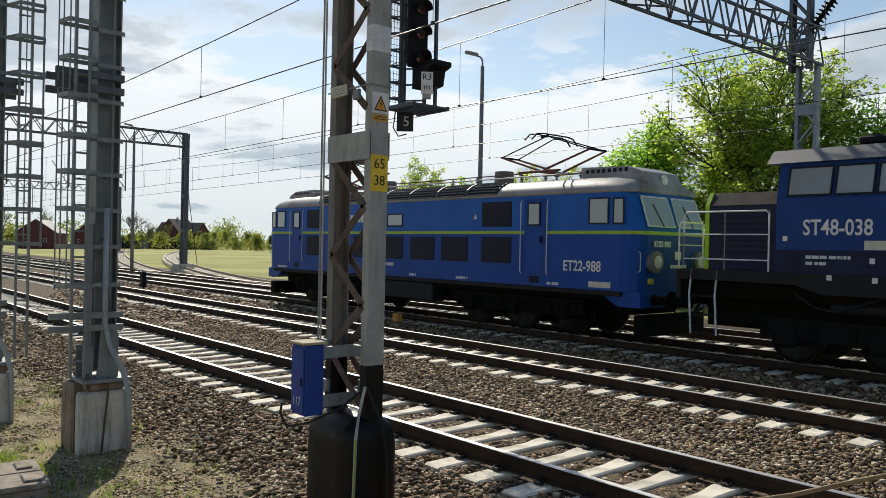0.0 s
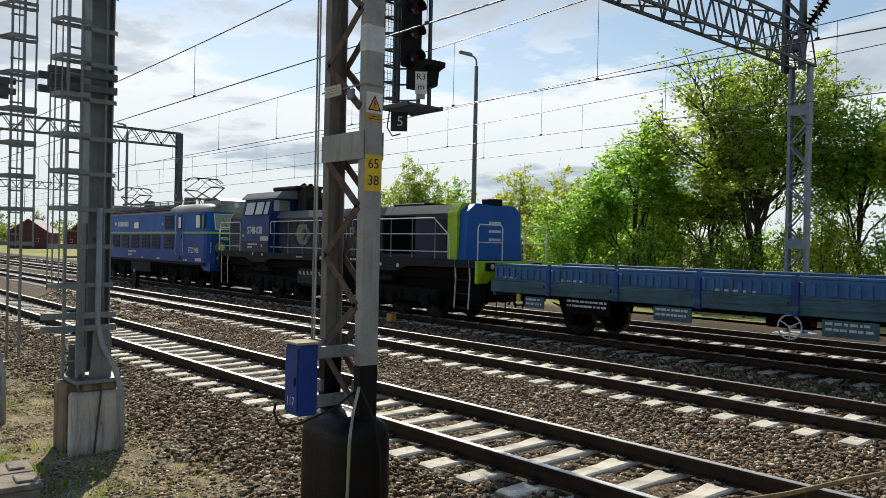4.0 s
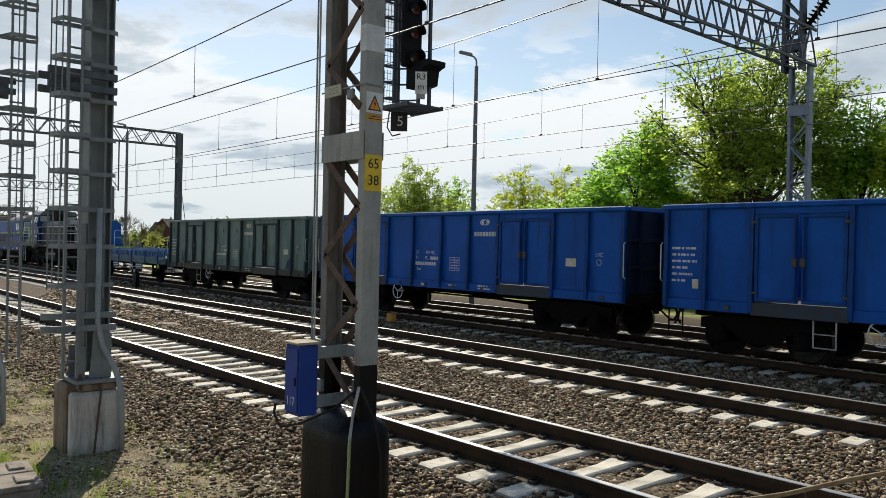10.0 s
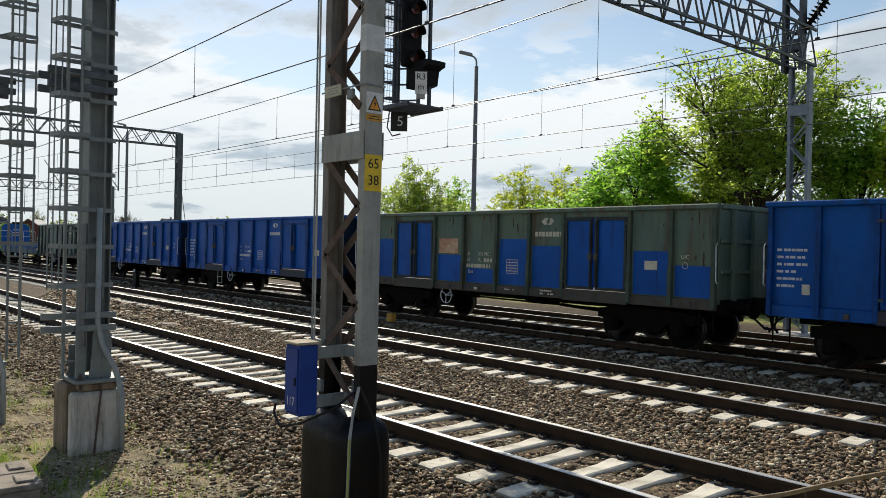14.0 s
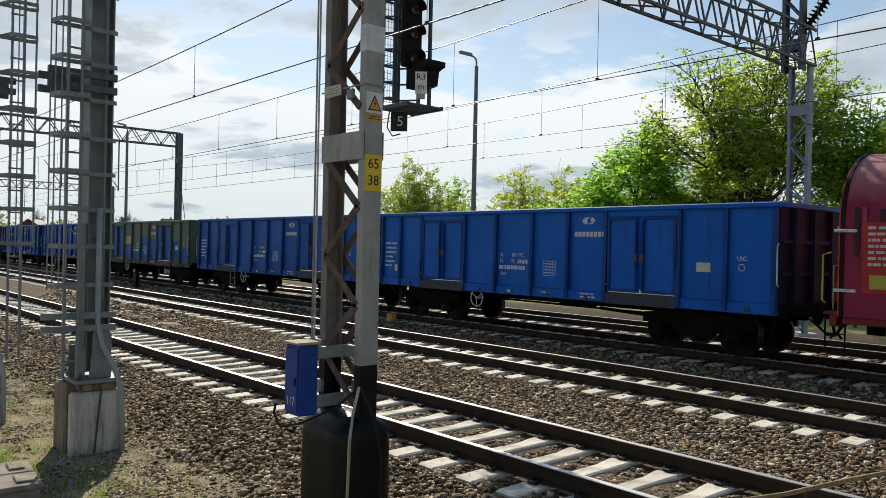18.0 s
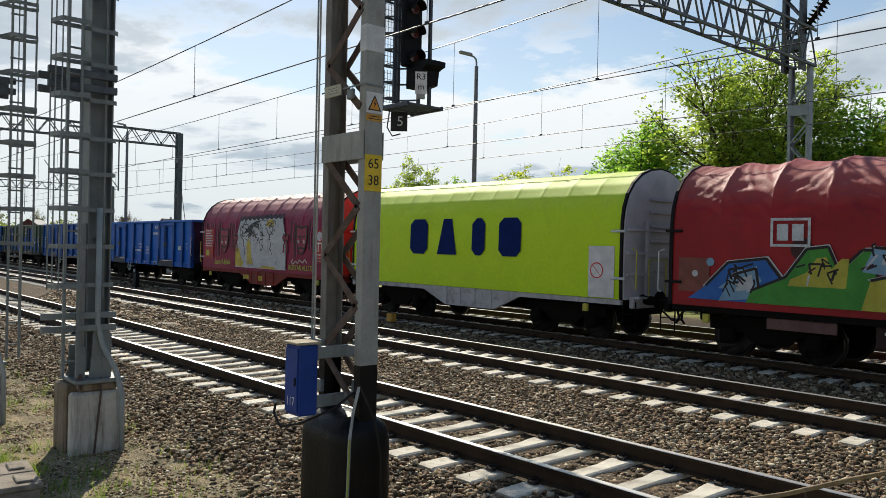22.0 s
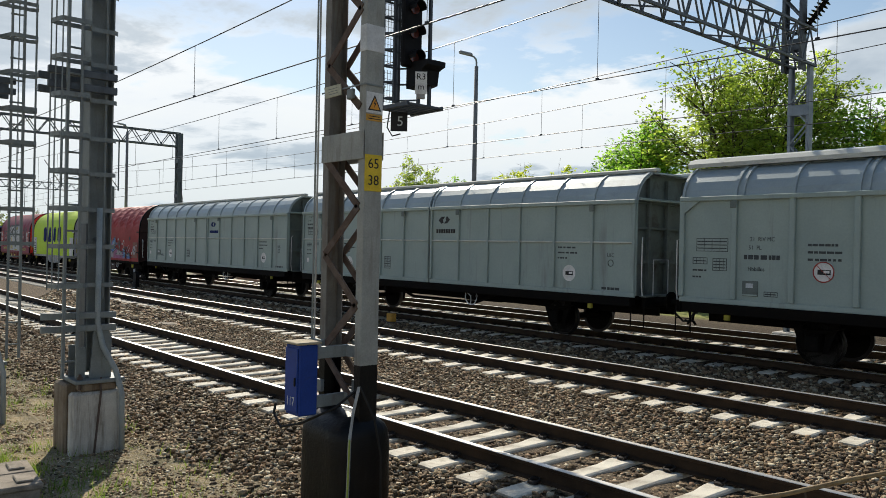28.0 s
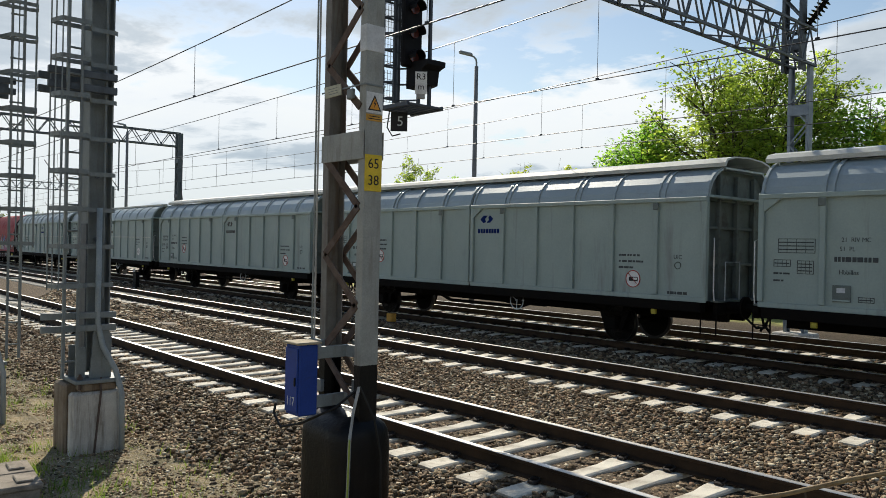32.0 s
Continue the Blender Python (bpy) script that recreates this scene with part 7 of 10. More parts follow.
        if kind != "ribbed":
            c = Solid()
            c.beam((x - 0.13, yy - 0.011, z + 0.13), (x + 0.13, yy - 0.011, z - 0.13), 0.004, 0.022, up=(0, 1, 0))
            part("red_stroke", c, M["sign_red"], disc)
            c = Solid()
            ring = 28
            c.pipe([(x + 0.19 * math.cos(q), yy - 0.006, z + 0.19 * math.sin(q)) for q in (2 * math.pi * i / ring for i in range(ring + 1))], 0.011, 5)
            part("red_rim", c, M["sign_red"], disc)
    lettering("inscription", "UIC", 0.13, M[print_mat], v, pose(6.60, yr - 0.003, 2.08), 0.001)
    c = Solid()
    c.pipe([(6.60 + 0.075 * math.cos(q), yr - 0.002, 1.90 + 0.075 * math.sin(q)) for q in (2 * math.pi * i / 20 for i in range(21))], 0.008, 4)
    part("ring_mark", c, M[print_mat], v)
    print_lines(v, print_mat, 6.35, 1.30, (0.55,), 0.06, yr, 0.1, seed + 7)
    print_lines(v, "dim_white", 0.4, 1.02, (1.0,), 0.08, -1.45, 0.1, seed + 8)
    return v


M["yellow_dull"] = surface("yellow_dull", (0.50, 0.45, 0.06), 0.6, bump=0.0)
M["sign_red"] = surface("sign_red", (0.42, 0.05, 0.04), 0.6, bump=0.0)
M["logo_blue"] = surface("logo_blue", (0.004, 0.018, 0.12), 0.7, bump=0.0, spec=0.08)
for i, (s_mid, kind, logo) in enumerate(((149.74, "ribbed", "logo_blue"), (165.41, "ribbed", "black"), (181.14, "plain", "black"), (196.93, "plain", "logo_blue"), (212.65, "plain", "black"))):
    sliding_van(s_mid, kind, "grey two-axle sliding-wall van with " + ("thin ribs and mid rails" if kind == "ribbed" else "broad ribs and pale roof rails"), logo=logo, seed=10 + i)


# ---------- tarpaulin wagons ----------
def tarp_material(name, base, second, dirt, wrinkle, sky_sheen, sheen_amount):
    """Coated cloth; the sky's reflection on the roof is painted in as a paler colour."""
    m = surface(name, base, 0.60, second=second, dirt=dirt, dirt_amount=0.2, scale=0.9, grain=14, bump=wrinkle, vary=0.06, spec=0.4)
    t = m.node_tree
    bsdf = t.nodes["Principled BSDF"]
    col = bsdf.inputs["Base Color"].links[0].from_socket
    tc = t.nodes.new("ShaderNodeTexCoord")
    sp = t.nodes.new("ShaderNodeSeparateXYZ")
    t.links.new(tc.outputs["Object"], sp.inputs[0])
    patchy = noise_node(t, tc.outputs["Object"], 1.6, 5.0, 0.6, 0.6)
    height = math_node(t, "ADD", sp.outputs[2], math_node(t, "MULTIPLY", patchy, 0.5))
    amount = ramp_node(t, math_node(t, "MULTIPLY_ADD", height, 0.5, -1.4), [(0.30, (0, 0, 0)), (0.62, (sheen_amount,) * 3)])
    t.links.new(mix_node(t, amount, col, sky_sheen), bsdf.inputs["Base Color"])
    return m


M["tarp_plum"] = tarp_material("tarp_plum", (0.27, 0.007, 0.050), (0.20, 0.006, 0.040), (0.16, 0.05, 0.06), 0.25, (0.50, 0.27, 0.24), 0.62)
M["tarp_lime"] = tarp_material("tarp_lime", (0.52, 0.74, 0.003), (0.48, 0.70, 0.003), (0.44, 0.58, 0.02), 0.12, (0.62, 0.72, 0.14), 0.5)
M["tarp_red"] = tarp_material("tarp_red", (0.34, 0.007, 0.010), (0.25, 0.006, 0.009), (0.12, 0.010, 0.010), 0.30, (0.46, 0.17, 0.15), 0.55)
M["end_red"] = surface("end_red", (0.78, 0.028, 0.014), 0.5, dirt=(0.12, 0.03, 0.02), dirt_amount=0.25, scale=1.5, bump=0.05)
M["label_red"] = surface("label_red", (0.40, 0.022, 0.018), 0.5, dirt=(0.16, 0.03, 0.03), dirt_amount=0.25, scale=3, bump=0.0)
M["end_grey"] = surface("end_grey", (0.50, 0.49, 0.54), 0.5, dirt=(0.2, 0.19, 0.2), dirt_amount=0.2, scale=1.5, bump=0.05)
M["end_brown"] = surface("end_brown", (0.035, 0.015, 0.014), 0.7, dirt=(0.06, 0.03, 0.02), dirt_amount=0.3, scale=1.5, bump=0.1)
M["frame_red"] = surface("frame_red", (0.24, 0.022, 0.014), 0.7, dirt=(0.08, 0.04, 0.025), dirt_amount=0.4, scale=2.5, bump=0.15)
M["frame_grey"] = surface("frame_grey", (0.46, 0.46, 0.47), 0.6, dirt=(0.16, 0.14, 0.12), dirt_amount=0.35, scale=2.5, bump=0.1)
TARP = [(1.46, 1.06), (1.47, 1.5), (1.47, 2.0), (1.465, 2.5), (1.45, 2.9), (1.40, 3.2), (1.27, 3.52), (1.05, 3.80), (0.75, 4.02), (0.40, 4.15), (0.0, 4.20)]


def tarp_mesh(name, mat, half, hoops, style, seed):
    """A cover stretched over hoops: it rises over each hoop and creases between them.
    taut: small puckers where the sides begin; slack: deep swags hanging from hoop to hoop."""
    knots = TARP + [(-y, z) for y, z in TARP[-2::-1]]
    prof = [tuple(Vector(a).lerp(Vector(b), k / 5)) for a, b in zip(knots, knots[1:]) for k in range(5)] + [knots[-1]]
    nx = 300
    slack = style == "slack"
    vs = []
    for i in range(nx + 1):
        x = -half + 2 * half * i / nx
        u = (i / nx) * hoops
        p = u % 1.0
        gap = min(p, 1.0 - p)
        over = math.exp(-(gap / 0.045) ** 2)
        dip = math.sin(math.pi * p) ** 0.6
        end = min(1.0, (half - abs(x)) / 0.25)
        bay = math.floor(u)
        for y, z in prof:
            lift = max(0.0, min(1.0, (z - 2.75) / 0.45))
            roof = max(0.0, min(1.0, (z - 3.3) / 0.4))
            d = 0.007 * noise.noise((x * 1.3, z * 1.2 + y, seed)) * (1.0 if slack else 0.7)
            d += (0.016 if style == "ribbed" else 0.003) * over * lift
            d -= (0.055 if slack else 0.022 if style == "ribbed" else 0.005) * dip * lift * (0.5 + 0.5 * roof)
            if slack:
                shift = noise.noise((bay * 3.7, x * 0.9, z * 0.8 + seed)) * 0.35
                arc = (z - 3.0) * 3.4 + (2 * p - 1) ** 2 * 0.9 + shift + 0.37 * bay
                belly = math.exp(-((z - 3.35) / 0.42) ** 2)
                d += 0.020 * math.sin(2 * math.pi * arc) * belly * dip
                slant = noise.noise((x * 2.6 + (z * 2.4 if bay % 2 else -z * 2.4), z * 0.5, seed + bay))
                d += 0.016 * max(0.0, 1 - abs(slant) * 4) * (0.15 + 0.85 * lift) * end
                d += 0.006 * noise.noise((x * 5.0 + z * 3.0, z * 4.0, seed + 4)) * lift
            elif style == "taut":
                pucker = math.exp(-((z - 3.34 + 0.5 * gap) / 0.07) ** 2) * max(0.0, 1 - gap / 0.33)
                d -= 0.022 * pucker
            else:
                d += 0.006 * noise.noise((x * 3.4 - z * 2.0, z * 1.4 + x, seed + 6)) * (0.4 + lift)
            k = 1.0 + d * end * 0.75
            vs.append((x, y * k, 2.2 + (z - 2.2) * (k if z > 2.2 else 1)))
    n = len(prof)
    s = Solid()
    s.add(vs, [(i * n + j, i * n + j + 1, (i + 1) * n + j + 1, (i + 1) * n + j) for i in range(nx) for j in range(n - 1)])
    return s.mesh(name, M[mat], True)


def tarp_wagon(s, tarp, end, frame_, label, hoops=8, style="ribbed", seed=0, bow="black_metal", belly=True):
    v = vehicle("tarpaulin_wagon", s, 3.4, label, "goods wagon", "covered coil wagons of the train")
    H = 5.42
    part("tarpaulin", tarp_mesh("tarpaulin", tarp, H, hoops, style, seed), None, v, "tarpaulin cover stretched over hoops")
    for k in (-1, 1):
        x = k * (H + 0.05)
        out = [(y, z) for y, z in TARP] + [(-y, z) for y, z in TARP[-2::-1]]
        e = Solid()
        e.extrude([(y * 0.985, z * 0.995) for y, z in out], "x", x - 0.05, x + 0.04)
        e.slot = 0
        part("end_wall", e, M[end], v)
        b = Solid()
        ring_o = [(y * 1.02, z * 1.006) for y, z in out]
        ring_i = [(y * 0.975, z * 0.985) for y, z in out[::-1]]
        b.extrude(ring_o + ring_i, "x", x - k * 0.03 - 0.035, x - k * 0.03 + 0.035)
        part("end_bow", b, M[bow], v, "dark end hoop")
        for z in (1.6, 2.1, 2.65):
            blk("end_rib", v, end, x + k * 0.041, x + k * 0.10, -1.38, 1.38, z, z + 0.08, 0.015)
        for y in (-0.6, 0.6):
            blk("end_post", v, end, x + k * 0.041, x + k * 0.12, y - 0.06, y + 0.06, 1.0, 2.9, 0.015)
        blk("end_platform", v, frame_, x, x + k * 0.36, -1.30, 1.30, 1.08, 1.13, 0.006)
        blk("headstock", v, frame_, x + k * 0.10, x + k * 0.24, -1.32, 1.32, 0.86, 1.08, 0.02)
        draw_gear(v, x + k * 0.14, k)
        rail = "yellow_dull" if tarp != "tarp_red" else "dim_white"
        grab_rail(v, [(x + k * 0.30, -1.36, 1.3), (x + k * 0.34, -1.40, 1.35), (x + k * 0.34, -1.40, 2.2), (x + k * 0.20, -1.38, 2.25)], rail, 0.018)
        grab_rail(v, [(x + k * 0.34, -0.9, 1.13), (x + k * 0.34, -0.9, 2.0), (x + k * 0.34, -0.2, 2.0), (x + k * 0.34, -0.2, 1.13)], rail, 0.018)
        for z in (1.52, 2.62):
            blk("clamp_arm", v, bow if tarp == "tarp_red" else "dim_white", x - k * 0.30, x + k * 0.10, -1.54, -1.48, z, z + 0.06, 0.012)
        foot_step(v, x + k * 0.12, 0.42, -1.34, 0.36, 0.6)
        bogie(v, k * 3.4)
    for side in (-1, 1):
        y = side * 1.40
        b = Solid()
        b.extrude([(-H, 1.05), (H, 1.05), (H, 0.93), *([(2.2, 0.93), (1.25, 0.53), (-0.75, 0.53), (-1.75, 0.93)] if belly else []), (-H, 0.93)], "y", y - 0.04, y + 0.04)
        part("side_sill", b, M[frame_], v, "deep fish-bellied side sill" if belly else "straight dark side sill")
        for x in (-0.7, -0.1, 0.5, 1.15) if belly else ():
            blk("sill_rib", v, frame_, x - 0.03, x + 0.03, y + side * 0.041, y + side * 0.07, 0.56, 1.03, 0.008)
        for x in (-4.6, 4.4):
            blk("rope_hook", v, "yellow_dull", x - 0.07, x + 0.07, y, y + side * 0.08, 0.72, 0.90, 0.012)
    blk("floor", v, "underframe", -H, H, -1.36, 1.36, 0.98, 1.04, 0.0)
    blk("centre_sill", v, "underframe", -H, H, -0.3, 0.3, 0.66, 0.97, 0.02)
    t = Solid()
    t.tube((-0.9, 0.7, 0.62), (0.9, 0.7, 0.62), 0.2, 14)
    part("air_tank", t, M["underframe"], v)
    return v


def stroke(parent, mat, pts, w, y, name="paint_stroke", label=""):
    """A sprayed line on the side, as a thin flat ribbon."""
    s = Solid()
    for (xa, za), (xb, zb) in zip(pts, pts[1:]):
        s.add(*ribbon(xa, za, xb, zb, w, y))
    return part(name, s, mat if not isinstance(mat, str) else M[mat], parent, label)


def inset(z):
    """How far the cover has drawn in at height z."""
    return max(0.0, 1.47 - float(np.interp(z, [b for _, b in TARP], [a for a, _ in TARP]))) * (1 if z > 2.5 else 0)


def ribbon(xa, za, xb, zb, w, y):
    d = Vector((xb - xa, zb - za))
    d = d.normalized() if d.length else Vector((1, 0))
    n = Vector((-d.y, d.x)) * w / 2
    c = [(xa + n.x, za + n.y), (xb + n.x, zb + n.y), (xb - n.x, zb - n.y), (xa - n.x, za - n.y)]
    return [(px, y + inset(pz), pz) for px, pz in c] + [(px, y + inset(pz) + 0.003, pz) for px, pz in c], [(0, 1, 2, 3), (7, 6, 5, 4), (0, 4, 5, 1), (1, 5, 6, 2), (2, 6, 7, 3), (3, 7, 4, 0)]


def blob(parent, mat, pts, y, name="paint_patch", label=""):
    s = Solid()
    n = len(pts)
    vs = [(px, y - 0.003 + inset(pz), pz) for px, pz in pts] + [(px, y + inset(pz), pz) for px, pz in pts]
    s.add(vs, [tuple(range(n)), tuple(range(n, 2 * n))[::-1]] + [(i, (i + 1) % n, n + (i + 1) % n, n + i) for i in range(n)])
    return part(name, s, M[mat], parent, label)


def draped(parent, mat, rows, y, name="paint_panel", label=""):
    """A painted field that lies on the cover: rows of (height, left, right)."""
    s = Solid()
    vs = [(x, y + inset(z), z) for z, x0, x1 in rows for x in (x0, (x0 + x1) / 2, x1)]
    s.add(vs, [(3 * i + j, 3 * i + j + 1, 3 * i + j + 4, 3 * i + j + 3) for i in range(len(rows) - 1) for j in (0, 1)])
    return part(name, s, M[mat], parent, label)


def paint(name, c):
    M[name] = surface(name, c, 0.5, vary=0.12, scale=3, bump=0.0)


for name, c in (("spray_white", (0.50, 0.52, 0.54)), ("spray_yellow", (0.55, 0.42, 0.04)), ("spray_green", (0.05, 0.27, 0.035)), ("spray_blue", (0.02, 0.13, 0.45)), ("spray_pink", (0.32, 0.06, 0.20)),
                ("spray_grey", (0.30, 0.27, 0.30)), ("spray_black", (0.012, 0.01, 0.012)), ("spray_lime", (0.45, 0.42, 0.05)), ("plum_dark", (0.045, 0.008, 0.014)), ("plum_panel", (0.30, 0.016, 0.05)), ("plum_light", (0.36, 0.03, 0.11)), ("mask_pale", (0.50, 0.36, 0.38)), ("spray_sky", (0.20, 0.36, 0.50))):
    paint(name, c)

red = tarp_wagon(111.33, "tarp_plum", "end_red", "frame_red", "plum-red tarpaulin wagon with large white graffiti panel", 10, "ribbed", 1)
Y = -1.482
rng = random.Random(3)
draped(red, "spray_white", [(1.18, -2.07, 2.18), (1.7, -2.07, 2.19), (2.2, -2.05, 2.19), (2.39, -2.02, 2.16), (2.6, -1.93, 2.10), (2.81, -1.84, 2.03), (3.0, -1.78, 1.92), (3.12, -1.75, 1.84), (3.2, -1.72, 1.80)],
       Y - 0.016, label="white sprayed panel framed by a painted curtain")
for k in range(10):
    x0 = -1.78 + k * 0.36
    arc = [(x0 + 0.36 * j / 6, 3.22 - 0.10 * math.sin(math.pi * j / 6) + 0.012 * k / 2) for j in range(7)]
    stroke(red, "spray_black", arc, 0.045, Y - 0.024, "scallop")
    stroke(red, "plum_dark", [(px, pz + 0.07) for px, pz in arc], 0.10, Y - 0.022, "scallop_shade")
for q, sgn in (([(-1.74, 3.18), (-1.82, 2.85), (-1.95, 2.55), (-2.03, 2.38)], -1), ([(1.82, 3.2), (1.98, 2.9), (2.1, 2.6), (2.17, 2.4)], 1)):
    stroke(red, "spray_black", q, 0.06, Y - 0.022, "curtain_edge")
    x, z = q[-1]
    stroke(red, "spray_black", [(x, z), (x + 0.02 * sgn, 1.9), (x + 0.03 * sgn, 1.2)], 0.035, Y - 0.022, "curtain_edge")
    for dx, dz in ((-0.24, 0.12), (0.22, 0.10)):
        blob(red, "plum_panel", [(x, z + 0.03), (x + dx * 0.6, z + dz + 0.06), (x + dx, z + dz * 0.4), (x + dx * 0.7, z - 0.10), (x, z - 0.04)], Y - 0.026, "ribbon_loop")
        stroke(red, "spray_black", [(x, z + 0.03), (x + dx * 0.6, z + dz + 0.06), (x + dx, z + dz * 0.4), (x + dx * 0.7, z - 0.10), (x, z - 0.04)], 0.03, Y - 0.031, "ribbon_line")
        stroke(red, "plum_panel", [(x, z), (x + dx * 0.5, z - 0.25), (x + dx * 0.6, z - 0.55)], 0.09, Y - 0.028, "ribbon_tail")
        stroke(red, "spray_black", [(x + dx * 0.2, z - 0.05), (x + dx * 0.65, z - 0.28), (x + dx * 0.8, z - 0.56)], 0.028, Y - 0.032, "ribbon_line")
for pts in ([(-2.05, 1.25), (-2.03, 1.95), (-1.75, 2.0), (-1.55, 1.6), (-1.3, 1.35), (-1.5, 1.2)], [(-1.0, 1.3), (-1.05, 2.1), (-0.9, 2.4), (-0.72, 2.2), (-0.6, 1.6), (-0.45, 1.35)], [(0.5, 2.88), (0.65, 3.12), (1.05, 3.14), (1.25, 2.95), (0.9, 2.86)],
            [(0.0, 1.2), (0.5, 1.30), (1.2, 1.28), (1.5, 1.2)]):
    blob(red, "spray_yellow", pts, Y - 0.020)
scribble, thin = Solid(), Solid()
for k in range(64):
    bold = k < 36
    x, z = (rng.uniform(-1.6, 1.6), 3.02 - abs(rng.gauss(0, 0.34))) if bold else (rng.uniform(-1.7, 2.0), rng.uniform(1.3, 2.3))
    a, p = rng.choice((0.2, 1.3, 1.9)), (x, z)
    for j in range(rng.choice((3, 4, 5))):
        a += rng.choice((-1, 1)) * rng.uniform(0.5, 2.3)
        l = rng.uniform(0.08, 0.26) * (1.0 if bold else 0.8)
        q = (max(-1.7, min(1.85, p[0] + l * math.cos(a))), max(1.25, min(3.1, p[1] + l * 0.9 * math.sin(a))))
        (scribble if bold else thin).add(*ribbon(*p, *q, 0.034 if bold else 0.010, Y - 0.024))
        p = q
for k in range(7):
    x = -0.9 + 0.1 * k
    scribble.add(*ribbon(x - 0.5, 2.55 + 0.02 * k, x + 0.2, 2.98 + 0.02 * k, 0.03, Y - 0.025))
    scribble.add(*ribbon(x + 0.2, 2.98 + 0.02 * k, x + 0.75, 3.10, 0.024, Y - 0.025))
part("scribble", scribble, M["spray_black"], red, "bold black scribbled tags")["kind"] = "stuff"
part("scribble", thin, M["spray_grey"], red, "thin grey scribbled tags")["kind"] = "stuff"
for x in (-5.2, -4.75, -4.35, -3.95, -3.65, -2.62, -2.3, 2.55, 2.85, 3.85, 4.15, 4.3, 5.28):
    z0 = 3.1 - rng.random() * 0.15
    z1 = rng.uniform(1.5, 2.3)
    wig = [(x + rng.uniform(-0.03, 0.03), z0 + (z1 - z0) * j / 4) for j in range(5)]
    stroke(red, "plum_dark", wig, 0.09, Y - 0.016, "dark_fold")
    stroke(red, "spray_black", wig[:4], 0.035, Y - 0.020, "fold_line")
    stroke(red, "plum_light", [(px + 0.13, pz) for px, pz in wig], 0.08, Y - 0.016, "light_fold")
for x, z0, glad in ((-3.15, 1.73, True), (3.33, 1.80, False)):
    face = [(x - 0.36, z0 + 1.06), (x, z0 + 0.98), (x + 0.36, z0 + 1.06), (x + 0.35, z0 + 0.52), (x + 0.2, z0 + 0.14), (x, z0), (x - 0.2, z0 + 0.14), (x - 0.35, z0 + 0.52)]
    blob(red, "plum_panel", face, Y - 0.022, "painted_mask")
    stroke(red, "spray_black", face + face[:1], 0.06, Y - 0.028, "mask_line")
    up = 1 if glad else -1
    for k in (-1, 1):
        stroke(red, "spray_black", [(x + k * 0.26, z0 + 0.70), (x + k * 0.15, z0 + 0.70 + 0.05 * up), (x + k * 0.05, z0 + 0.68)], 0.06, Y - 0.029, "mask_line")
        blob(red, "mask_pale", [(x + k * 0.27, z0 + 0.52), (x + k * 0.12, z0 + 0.54), (x + k * 0.14, z0 + 0.42), (x + k * 0.24, z0 + 0.42)], Y - 0.027, "mask_highlight")
    stroke(red, "spray_black", [(x - 0.2, z0 + 0.28 + 0.06 * up), (x, z0 + 0.24 - 0.02 * up), (x + 0.2, z0 + 0.28 + 0.06 * up)], 0.08, Y - 0.029, "mask_line")
    stroke(red, "spray_black", [(x - 0.03, z0 + 0.62), (x - 0.05, z0 + 0.46), (x + 0.05, z0 + 0.45)], 0.03, Y - 0.029, "mask_line")
stroke(red, "mask_pale", [(2.75, 1.62), (2.6, 1.52), (2.75, 1.44), (2.95, 1.55), (3.1, 1.46), (3.2, 1.6), (3.45, 1.5), (3.6, 1.62), (3.75, 1.5)], 0.06, Y - 0.024, "sprayed_scrawl")
lettering("painted_word", "Sann Kärlek", 0.34, M["spray_lime"], red, pose(-3.30, Y - 0.018, 1.36, 0, -1, 0), 0.001, 0.006, squeeze=0.95)
lettering("painted_word", "ROSTAR ALLTID", 0.27, M["spray_lime"], red, pose(3.31, Y - 0.018, 1.30), 0.001, 0.004, squeeze=0.92)
blk("data_panel", red, "label_red", -5.08, -4.22, Y - 0.026, Y - 0.006, 1.52, 2.80, 0.0, "red data panel")
print_lines(red, "spray_white", -4.98, 2.70, (0.6, 0.5, 0.7, 0.6, 0.7, 0.7, 0.6), 0.05, Y - 0.026, 0.11, 8)
blk("label_frame", red, "spray_lime", -4.95, -4.62, Y - 0.030, Y - 0.026, 1.60, 1.85, 0.0)
data = blk("data_panel", red, "label_red", 4.39, 5.18, Y - 0.026, Y - 0.006, 1.52, 2.72, 0.0, "red data panel with large white code")
lettering("inscription", "TTU", 0.46, M["white"], data, pose(4.78, Y - 0.028, 2.08), 0.001, 0.006, squeeze=0.85)
lettering("inscription", "UIC", 0.16, M["dim_white"], data, pose(4.98, Y - 0.028, 2.52), 0.001)
print_lines(data, "dim_white", 4.46, 1.82, (0.62,), 0.04, Y - 0.026, 0.1, 12)
print_lines(data, "spray_grey", 4.46, 1.70, (0.5, 0.6), 0.04, Y - 0.026, 0.1, 13)
disc = Solid()
disc.lathe([(0.02, 0.0), (0.17, 0.0), (0.17, 0.003), (0.02, 0.003)], Matrix.Translation((4.60, Y - 0.027, 2.48)) @ Matrix.Rotation(radians(90), 4, "X"), 20)
part("round_sign", disc, M["spray_white"], data)
stroke(data, "end_red", [(4.49, 2.58), (4.71, 2.38)], 0.035, Y - 0.034)
print_lines(red, "spray_yellow", -1.4, 0.80, (0.5,), 0.18, -1.445, 0.2, 9)
print_lines(red, "spray_yellow", -0.1, 0.78, (0.4,), 0.2, -1.445, 0.2, 10)

